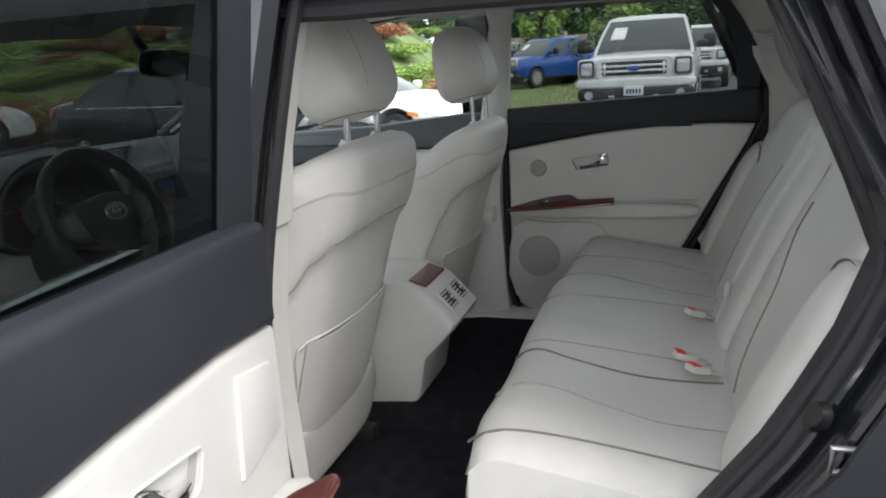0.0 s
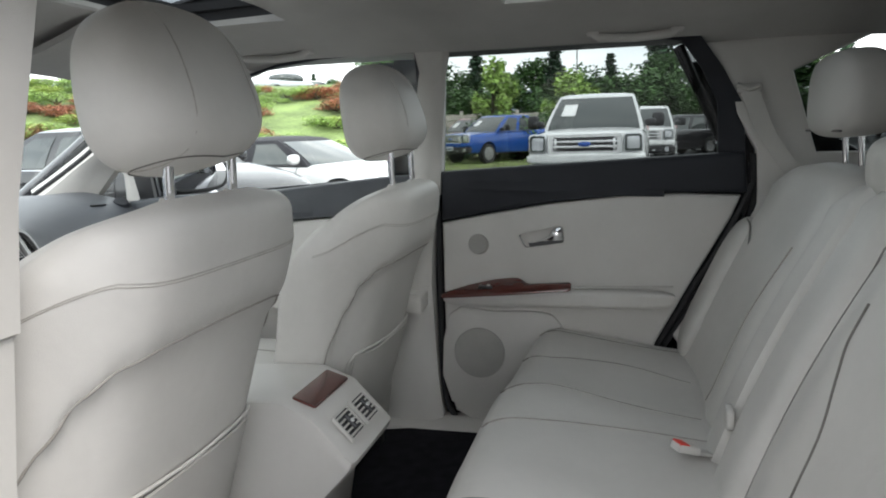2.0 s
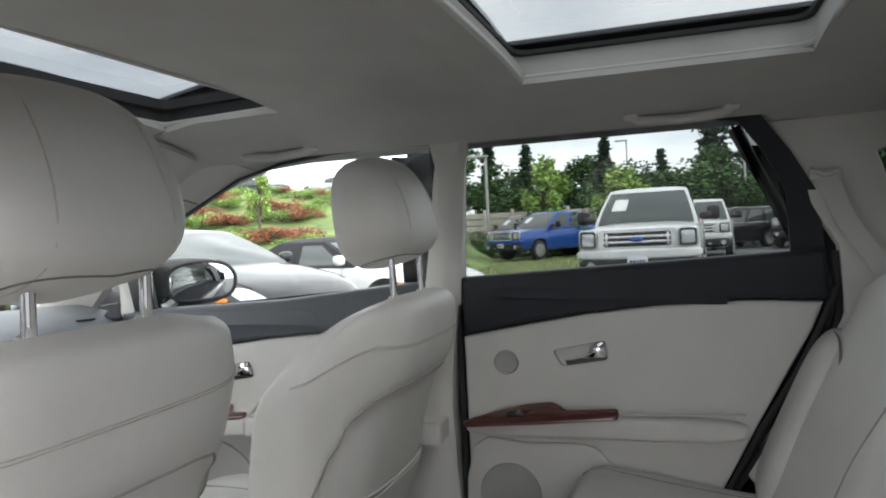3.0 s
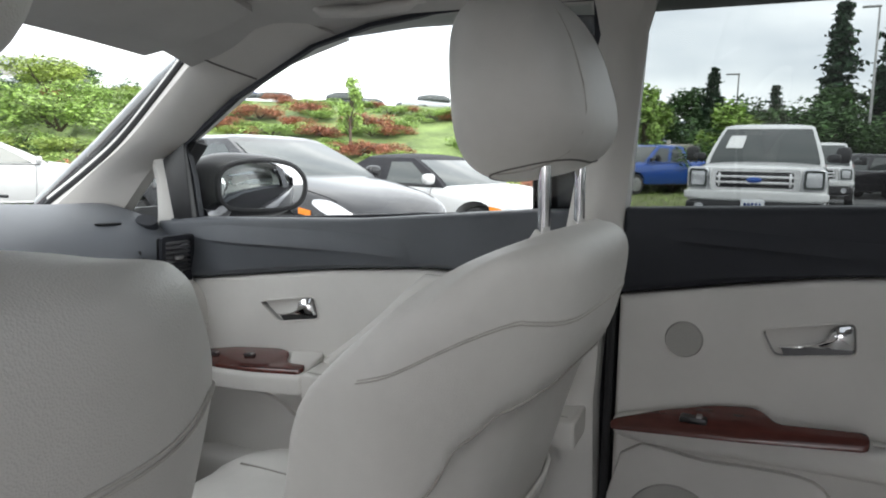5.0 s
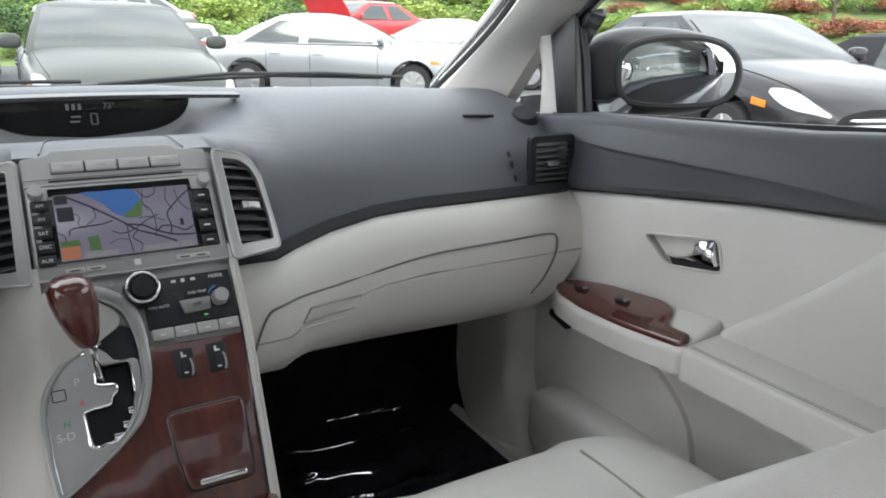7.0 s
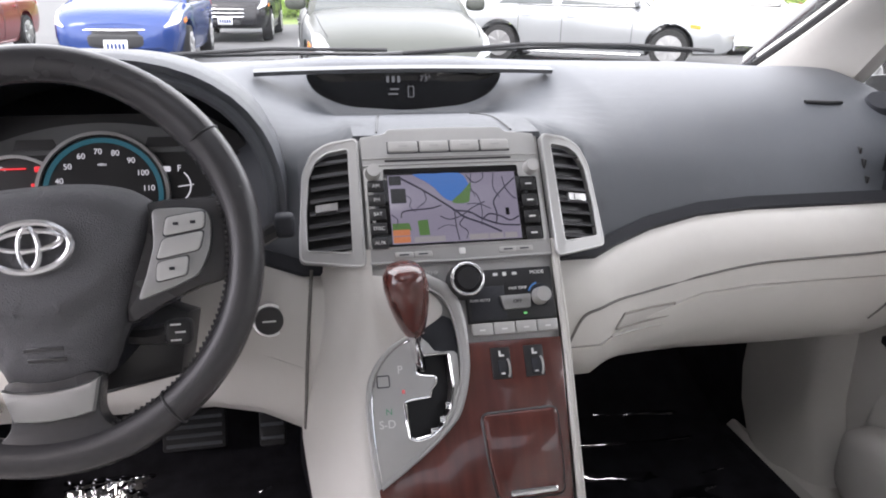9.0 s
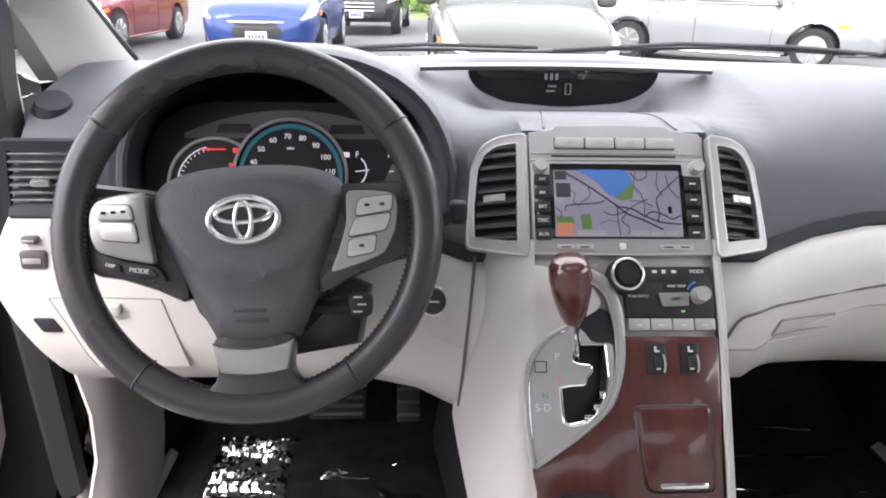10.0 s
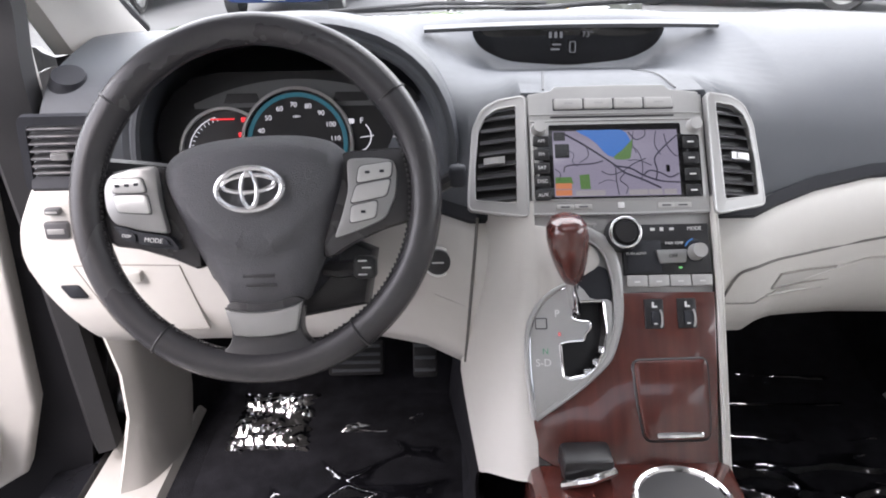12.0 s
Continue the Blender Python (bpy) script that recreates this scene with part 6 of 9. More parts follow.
for u in (0.033, 0.054):
    part("arrow", face_box(u, -0.036, 0.005, 0.003, 0.001, 0.002, 0), WHITEMARK, cp)
part("fan_mark", face_box(0.043, -0.036, 0.004, 0.004, 0.001, 0.002, 0), WHITEMARK, cp)
LED = glow("green_light", (0.2, 0.8, 0.25), 0.15)
part("light", face_box(0.061, -0.079, 0.004, 0.002, 0.001, 0.002, 0), LED, cp)
for i in range(4):
    b = part("button", face_box(0.0125 + 0.0237 * i, -0.0930, 0.0228, 0.0130, -0.002, 0.003, 0.0018), BUTTON, console)
    part("button_mark", face_box(0.0125 + 0.0237 * i, -0.094, 0.006, 0.0016, 0.003, 0.0034, 0), WHITEMARK, b)

# wood veneer slope
wo = flat([(-0.006, -0.105), (0.03, -0.105), (0.097, -0.106), (0.093, -0.19), (0.086, -0.292), (0.0, -0.294), (-0.085, -0.288), (-0.104, -0.275), (-0.108, -0.238), (-0.058, -0.209), (-0.030, -0.186), (-0.017, -0.169), (-0.0065, -0.135)], 1)
part("wood_panel", face_plate(wo, -0.006, 0.009, 0.003), WOOD, console, "glossy dark red wood veneer panel")
for u in (0.028, 0.0635):
    h = part("seat_heater_switch", face_box(u, -0.129, 0.0205, 0.032, 0.002, 0.0045, 0.002), BLACK, console, "black seat heater switch")
    part("rocker", face_box(u + 0.001, -0.1345, 0.010, 0.016, 0.004, 0.007, 0.002), DARK, h)
    part("rocker_edge", tube([sp_(u + 0.0055 + 0.0022 * math.sin(a), -0.1345 + 0.009 * math.cos(a), 0.0072) for a in [math.pi * i / 8 for i in range(9)]], 0.0012, 6), SILVER, h)
    part("mark", join(face_box(u - 0.001, -0.1195, 0.0022, 0.006, 0.0045, 0.005, 0), face_box(u + 0.0015, -0.1215, 0.004, 0.002, 0.0045, 0.005, 0), face_box(u, -0.140, 0.004, 0.0015, 0.008, 0.0084, 0)), WHITEMARK, h)
lid_o = poly([(0.001, -0.1785), (0.0805, -0.1775), (0.0800, -0.225), (0.0775, -0.2620), (0.010, -0.2620), (0.0045, -0.225)], 0.008, 4)
lid = part("storage_lid", face_plate(lid_o, 0.002, 0.006, 0.003), WOOD, console, "wood veneer lid with a chrome pull")
part("lid_gap", tube([sp_(u, v, 0.0032) for u, v in lid_o], 0.0019, 6, True), BLACK, lid)
part("pull", face_box(0.045, -0.256, 0.050, 0.007, 0.006, 0.013, 0.003), CHROME, lid)

# gear selector
so = flat([(-0.040, -0.1105), (-0.054, -0.0945), (-0.082, -0.1060), (-0.101, -0.1270), (-0.1085, -0.153), (-0.1085, -0.194), (-0.104, -0.236), (-0.060, -0.2075), (-0.033, -0.185), (-0.022, -0.163), (-0.0165, -0.136), (-0.0170, -0.1150), (-0.026, -0.1120)], 2)
gp = part("selector_plate", face_plate(so, -0.004, 0.008, 0.002), SILVER, console, "silver gear selector plate with a stepped gate")
part("selector_rim", tube(spline([sp_(u, v, 0.0040) for u, v in ((-0.050, -0.0900), (-0.082, -0.1040), (-0.103, -0.1270), (-0.1105, -0.153), (-0.1105, -0.194), (-0.106, -0.238))], 5), 0.0028, 8), GREYP, gp, "satin rim of the selector plate")
part("selector_bead", tube(spline([sp_(u, v, 0.0052) for u, v in ((-0.053, -0.0940), (-0.0815, -0.1065), (-0.1000, -0.1280), (-0.1070, -0.153), (-0.1070, -0.194), (-0.1035, -0.232))], 5), 0.0010, 6), CHROME, gp)
ga = [(-0.060, -0.1140), (-0.0260, -0.1140), (-0.0245, -0.148), (-0.0285, -0.168), (-0.0385, -0.186), (-0.051, -0.1950), (-0.066, -0.1975), (-0.0735, -0.194), (-0.0755, -0.159), (-0.067, -0.1570), (-0.049, -0.1560), (-0.0475, -0.149), (-0.0415, -0.1430), (-0.0415, -0.1365), (-0.055, -0.1350), (-0.0610, -0.1325)]
gb_ = poly(ga, 0.0022, 2)[::-1]
well = plate(gb_, 0.040, 0, lambda u, v, w: sp_(u, v, w - 0.028))
carve(gp, well)
carve(stack, plate(gb_, 0.040, 0, lambda u, v, w: sp_(u, v, w - 0.030)))
part("gate", loft([[sp_(u, v, n) for u, v in gb_] for n in (0.0034, -0.026)], False), BLACK, gp, "black stepped gate")
part("gate_floor", plate(gb_, 0.001, 0, lambda u, v, w: sp_(u, v, w - 0.027)), BLACK, gp)
part("gate_edge", tube([sp_(u, v, 0.0042) for u, v in gb_], 0.0013, 8, True), CHROME, gp, "chrome gate edge")
part("gate_edge", tube([sp_(u, v, 0.0036) for u, v in ((-0.051, -0.1935), (-0.066, -0.1962), (-0.0720, -0.193), (-0.0742, -0.161))], 0.0017, 8), CHROME, gp, "chrome lower gate edge")
letters("P", 0.011, WHITEMARK, gp, SMAT @ Matrix.Translation((-0.077, -0.127, 0.0043)))
letters("R", 0.006, REDTXT, gp, SMAT @ Matrix.Translation((-0.075, -0.149, 0.0043)))
letters("N", 0.009, GREENTXT, gp, SMAT @ Matrix.Translation((-0.091, -0.167, 0.0043)))
letters("S-D", 0.011, WHITEMARK, gp, SMAT @ Matrix.Translation((-0.0935, -0.179, 0.0043)))
part("cover_gap", tube([sp_(u, v, 0.0042) for u, v in rrect(-0.1005, -0.1425, -0.0885, -0.1315, 0.001, 2)], 0.0006, 5, True), DARK, gp, "dark line round the release cover")
for u, v in ((-0.0295, -0.166), (-0.0365, -0.179), (-0.0465, -0.1895)):
    part("gate_step", face_box(u, v, 0.009, 0.0065, -0.004, 0.0036, 0.0008), CHROME, gp, "chrome gate step")
ks = [(0.0, 0.0055), (0.034, 0.0055), (0.038, 0.0085), (0.045, 0.0120), (0.057, 0.0155), (0.070, 0.0182), (0.083, 0.0195), (0.094, 0.0185), (0.100, 0.0140), (0.102, 0.006)]
k0, kd = sp_(-0.055, -0.127, -0.006), Vector((-0.16, -0.08, 1)).normalized()
kx = Vector((1, 0, 0.10)).normalized()
ky = kd.cross(kx)


def knob_rings(a, b):
    return [[k0 + kd * (h * 1.17) + kx * (r * 1.12 * math.cos(q)) + ky * (r * 1.2 * math.sin(q)) for q in [2 * math.pi * j / 24 for j in range(24)]] for h, r in ks[a:b]]


sel = part("gear_lever", loft(knob_rings(0, 3)), CHROME, console, "gear lever with a wood veneer knob")
part("knob", loft(knob_rings(2, 10)), WOOD, sel, "glossy wood veneer gear knob")

# pale flanks and lower body
fl = []
for h in (0.0, -0.05, -0.10, -0.15, -0.20, -0.25, -0.30):
    a = sp_(-0.104 - (0.006 if h < -0.1 else 0), h, -0.002)
    k = -h / 0.30
    fl.append([a + Vector((0.008, 0, -0.002)), a + Vector((-0.012, 0.006, -0.004)), a + Vector((-0.045, 0.05, -0.03)), a + Vector((lerp(-0.065, -0.055, k), 0.11, -0.09)), a + Vector((lerp(-0.07, -0.05, k), 0.16, -0.20)), (lerp(-0.19, -0.155, k), lerp(2.62, 2.35, k), 0.40), (lerp(-0.18, -0.15, k), lerp(2.62, 2.35, k), 0.36)])


def cut(row, f0, f1, n, dx=0.0):
    """n points of a row between two fractions of its length of index."""
    c = [Vector(p) for p in spline(row, 6)]
    out = []
    for i in range(n):
        q = lerp(f0, f1, i / (n - 1)) * (len(c) - 1)
        j = min(int(q), len(c) - 2)
        out.append(c[j].lerp(c[j + 1], q - j) + Vector((dx, 0, 0)))
    return out


CUTS = (0.69, 0.655, 0.612, 0.562, 0.495, 0.420, 0.345)
part("flank", grid([cut(r, 0, f, 16) for r, f in zip(fl, CUTS)], 0.006), TRIM, console, "pale curved console flank")
part("flank_edge", tube(spline([cut(r, 0, f, 3)[-1] for r, f in zip(fl, CUTS)], 4), 0.004), TRIM, console)
part("carpet_side", grid([cut(r, f - 0.02, 1.0, 14, 0.006) for r, f in zip(fl, CUTS)], 0.004), CARPET, console, "black carpet on the console side")
fr_ = []
for h in (0.0, -0.05, -0.10, -0.15, -0.20, -0.25, -0.30):
    a = sp_(0.0995 - 0.008 * max(0, -h - 0.10) / 0.2, h, 0.002)
    fr_.append([a, a + Vector((0.008, 0.002, 0)), a + Vector((0.014, 0.03, -0.02)), a + Vector((0.018, 0.10, -0.12)), (0.13, 2.45 + h * 0.5, 0.40), (0.13, 2.45 + h * 0.5, 0.36)])
part("flank", grid([spline(r, 3) for r in fr_], 0.006), TRIM, console, "pale console flank")
part("edge_strip", tube([sp_(0.1005 - 0.008 * max(0, -h - 0.10) / 0.2, h, 0.002) for h in (-0.02, -0.06, -0.10, -0.15, -0.20, -0.25, -0.295)], 0.0030), TRIM, console, "slim pale edge strip")
# deck with cup holder and ash tray, then the armrest box
co = [(2.06, 0.40), (2.06, 0.698), (2.04, 0.712), (1.93, 0.703), (1.86, 0.700), (1.86, 0.40)]
for s in (-1, 1):
    part("deck", plate(co, 0.107, 0.012, lambda u, v, w: (s * w - 0.008, u, v)), WOOD, console, "wood veneer deck")
cup = part("cup_holder", tube([(0.030 + 0.046 * math.cos(a), 1.985 + 0.046 * math.sin(a), 0.713) for a in [2 * math.pi * i / 40 for i in range(40)]], 0.004, 8, True), CHROME, console, "cup holder with a chrome ring")
part("well", disc((0.030, 1.985, 0.712), (0, 0, 1), 0.044, 0.003, 40), BLACK, cup)
ash = part("ash_tray", rbox((-0.056, 2.035, 0.722), (0.052, 0.036, 0.026), 0.006), BLACK, console, "black flap with a chrome lip")
part("lip", tube([(-0.084, 2.012, 0.712), (-0.056, 2.006, 0.722), (-0.030, 2.016, 0.724)], 0.0045), CHROME, ash)
bx = [(1.875, 0.40), (1.875, 0.72), (1.86, 0.745), (1.60, 0.765), (1.50, 0.768), (1.436, 0.742), (1.358, 0.660), (1.365, 0.643), (1.44, 0.56), (1.46, 0.46), (1.50, 0.40)]
for s in (-1, 1):
    part("armrest_box", plate(flat(bx, 1), 0.115, 0.016, lambda u, v, w: (s * w - 0.006, u, v)), TRIM, console, "pale armrest box")
part("rear_wood", plate(rrect(-0.088, 0.0, 0.076, 0.075, 0.006), 0.004, 0.002, lambda u, v, w: (u, 1.440 + v * 0.62, 0.746 + v * 0.20 + w)), WOOD, console, "wood veneer strip above the rear vents")
RN = Vector((0, -0.72, 0.69))
RU = Vector((0, 0.69, 0.72))
for cx in (-0.047, 0.035):
    c = Vector((cx, 1.397, 0.701)) + RN * 0.004
    o = rrect(-0.036, -0.030, 0.036, 0.030, 0.005)
    i_ = rrect(-0.031, -0.025, 0.031, 0.025, 0.004)

    def pv(u, v, w):
        return c + Vector((u, 0, 0)) + RU * v + RN * w
    v = part("rear_vent", ring(o, i_, 0.006, pv), TRIM, console, "small rear air vent with dark slats")
    part("well", plate(i_, 0.001, 0, lambda a, b, w: pv(a, b, w + 0.0005)), BLACK, v)
    for k in range(5):
        part("slat", tube([pv(-0.030, -0.020 + 0.010 * k, 0.004), pv(0.030, -0.020 + 0.010 * k, 0.004)], 0.0022, 6), TRIM, v)
    part("tab", tube([pv(0, -0.014, 0.007), pv(0, 0.014, 0.007)], 0.005, 8), BLACK, v)
    part("thumb_dot", disc(tuple(pv(0, 0, 0.012)), tuple(RN), 0.004, 0.003, 12), WHITEMARK, v)

# pedals, mats and film in the footwells
for x, w, h, nm in ((-0.362, 0.105, 0.066, "brake_pedal"), (-0.232, 0.045, 0.10, "accelerator_pedal")):
    p = thing(nm, (x, 2.72, 0.40), "black ribbed rubber %s under the dashboard" % nm.replace("_", " "), "pedal", "pedals")
    m = pose(x, 2.62, 0.482 if w > 0.1 else 0.495, -35, 0, 0)
    part("pad", moved(rbox((0, 0, 0), (w, 0.014, h), 0.006), m), RUBBER, p)
    for k in range(4):
        part("rib", moved(rbox((0, -0.008, -h / 2 + (k + 0.6) * h / 4.4), (w * 0.86, 0.004, 0.006), 0.001, 1), m), DASHTOP, p)
    part("arm", tube([(x, 2.635, 0.49), (x, 2.72, 0.55), (x, 2.78, 0.72)], 0.008), BLACK, p)


def floor_mat(cx, y0, y1, hw, label):
    t = thing("floor_mat", (cx, (y0 + y1) / 2, 0.36), label, "floor mat", "floor mats")
    part("mat_body", plate(rrect(cx - hw, y0, cx + hw, y1, 0.05, 5), 0.010, 0.004, lambda u, v, w: (u, v, 0.362 + w + 0.35 * max(0, v - 2.62))), CARPET, t)
    return t


m1 = floor_mat(-0.39, 2.05, 2.72, 0.23, "black carpet mat under crinkled clear film before the driver seat")
m2 = floor_mat(0.40, 2.05, 2.72, 0.23, "black carpet mat under crinkled clear film before the passenger seat")
floor_mat(-0.38, 1.22, 1.62, 0.22, "black carpet mat in the rear footwell")
floor_mat(0.38, 1.22, 1.62, 0.22, "black carpet mat in the rear footwell")


def film(cx, cy, wx, wy, parent, seed, amp, fu, fv, turn=0.0, pleat=0.0, rise=0.0, folds=5, sheet=None):
    rows = []
    for j in range(61):
        row = []
        for i in range(61):
            u, v = i / 60 - 0.5, j / 60 - 0.5
            p = Vector((u * fu * math.cos(turn) - v * fv * math.sin(turn), v * fv * math.cos(turn) + u * fu * math.sin(turn), seed * 1.7))
            edge_fade = min(1, 6 * (0.5 - abs(u)), 3 * (0.5 + v), 6 * (0.5 - v))
            z = 0.378 + edge_fade * amp * (0.5 * noise.noise(p * 0.7) + (1 - abs(noise.noise(p))) ** 5 + 0.22 * (1 - abs(noise.noise(p * 1.9 + Vector((3, 1, 0))))) ** 5) + 0.35 * max(0, cy + v * wy - 2.62)
            z += edge_fade * rise * ((v * folds + 0.9 * noise.noise(p * 0.5 + Vector((7, 2, 0)))) % 1.0)
            z += edge_fade * pleat * ((u * folds * 0.9 + 0.9 * noise.noise(p * 0.6)) % 1.0)
            row.append((cx + u * wx, cy + v * wy, max(z, 0.374 + 0.35 * max(0, cy + v * wy - 2.62))))
        rows.append(row)
    f = part("film", grid(rows, 0.0008), sheet or FILM, parent, "crinkled clear plastic film", auto=80)
    f.visible_shadow = False


film(-0.515, 2.550, 0.17, 0.21, m1, 3, 0.006, 2.4, 11.0, 0.15, 0.003, 0.014, 9)
film(-0.34, 2.43, 0.36, 0.50, m1, 21, 0.006, 3.0, 7.0, 0.2, 0.0, 0.0, 5, FILM_THIN)
film(-0.345, 2.53, 0.11, 0.030, m1, 8, 0.012, 0.9, 1.6, 0.5)
film(-0.25, 2.56, 0.035, 0.018, m1, 4, 0.010, 0.8, 1.4, 0.4)
film(0.42, 2.56, 0.40, 0.26, m2, 15, 0.009, 1.6, 3.6, 0.3)
film(0.38, 2.30, 0.40, 0.34, m2, 33, 0.007, 3.0, 6.0, 0.2, 0.0, 0.0, 5, FILM_THIN)

# ---- doors, built closed on one side; s mirrors them ----
def fit_x(z, base=0.755):
    return base - 0.13 * max(0, z - 1.12)


BOWL = material("bowl_plastic", (0.30, 0.295, 0.285), 0.45, 0, 0.05, 10)


def handle(t, s, panel, quad, x):
    """Inner handle: a bowl sunk into the panel with a chrome lever; quad runs front top, rear top, rear bottom, front bottom."""
    o = poly(quad, 0.012, 4)
    c = (sum(q[0] for q in quad) / 4, sum(q[1] for q in quad) / 4)

    def ringed(k, d):
        return [(s * (x + d), lerp(c[0], u, k), lerp(c[1], v, k)) for u, v in o]
    cutter = loft([ringed(1.0, -0.03), ringed(0.98, 0.012)])
    carve(panel, cutter)
    bowl = part("handle_bowl", loft([ringed(1.0, 0.0), ringed(0.97, 0.008), ringed(0.88, 0.020), ringed(0.60, 0.024)][::-1] + [ringed(1.01, 0.002), ringed(1.06, 0.026)], False), BOWL, t, "recessed grey handle bowl")
    part("bowl_floor", plate([(lerp(c[0], u, 0.62), lerp(c[1], v, 0.62)) for u, v in o], 0.002, 0, lambda u, v, w: (s * (x + 0.0238 + w), u, v)), BROWP, bowl)
    part("rim", tube([(s * (x - 0.0006), u, v) for u, v in o], 0.0020, 6, True), TRIM, bowl)
    ft, rt, rb, fb = [Vector((0, a_, b_)) for a_, b_ in quad]

    def at_(k, h, d):
        q = ft.lerp(rt, k).lerp(fb.lerp(rb, k), h)
        return Vector((s * (x + d), q.y, q.z))
    # the lever: a thin blade that widens to a thumb block at the rear end
    secs = []
    for k, h0, h1, d in ((0.12, 0.64, 0.70, 0.006), (0.30, 0.64, 0.74, 0.001), (0.50, 0.58, 0.72, -0.003), (0.66, 0.44, 0.70, -0.006), (0.74, 0.16, 0.74, -0.008), (0.82, 0.08, 0.76, -0.008), (0.935, 0.08, 0.80, -0.006), (0.965, 0.12, 0.78, -0.002)):
        a_, b_ = at_(k, h0, d), at_(k, h1, d)
        n_ = Vector((-s, 0, 0))
        secs.append([a_ - n_ * 0.010, a_, a_.lerp(b_, 0.22) + n_ * 0.0045, a_.lerp(b_, 0.6) + n_ * 0.005, b_ + n_ * 0.001, b_ - n_ * 0.010])
    part("door_handle", loft(secs), CHROME, bowl, "chrome door handle")
    part("grip_back", loft([[at_(k, 0.70, 0.012), at_(k, 0.70, 0.004), at_(k, 0.97, 0.002), at_(k, 0.97, 0.012)] for k in (0.14, 0.30, 0.5, 0.7, 0.96)]), BLACK, bowl, "black underside of the handle")


EDGE = material("door_edge_black", (0.011, 0.011, 0.013), 0.6, 0, 0.15, 12, spec=0.15)


def outer_skin(t, s, o):
    part("outer_skin", plate(o, 0.04, 0.012, lambda u, v, w: (s * (0.905 + w - 0.05 * max(0, v - 0.95)), u, v)), BODY, t, "dark grey metallic door skin")
    part("shell", plate([(u, v) for u, v in o], 0.145, 0.0, lambda u, v, w: (s * (0.763 + w), lerp(u, 1.0 if u < 1.43 else 1.9, 0.03), lerp(v, 0.8, 0.02))), EDGE, t)


def fold(s, x, pts, rise, mat, parent, top=0.027):
    """A soft ridge across the upper panel: (y, crease z, foot z) from end to end."""
    rows = []
    path = spline(pts, 5)
    for i, p in enumerate(path):
        y, zc, zf = p
        e = min(1, 5 * i / len(path), 5 * (len(path) - 1 - i) / len(path))
        d = rise * min(1, (zc - zf) / 0.045)
        rows.append([(s * (x - lerp(-0.004, a, e)), y, z) for a, z in ((-0.003, zc + top), (0.0005, zc + top - 0.004), (d * 0.55, zc + top * 0.5), (d * 0.92, zc + 0.006), (d, zc), (d * 0.55, zc - 0.006), (d * 0.25, lerp(zc, zf, 0.5)), (0.0006, zf + 0.005), (-0.004, zf + 0.001))])
    part("fold", grid(rows), mat, parent, auto=22)


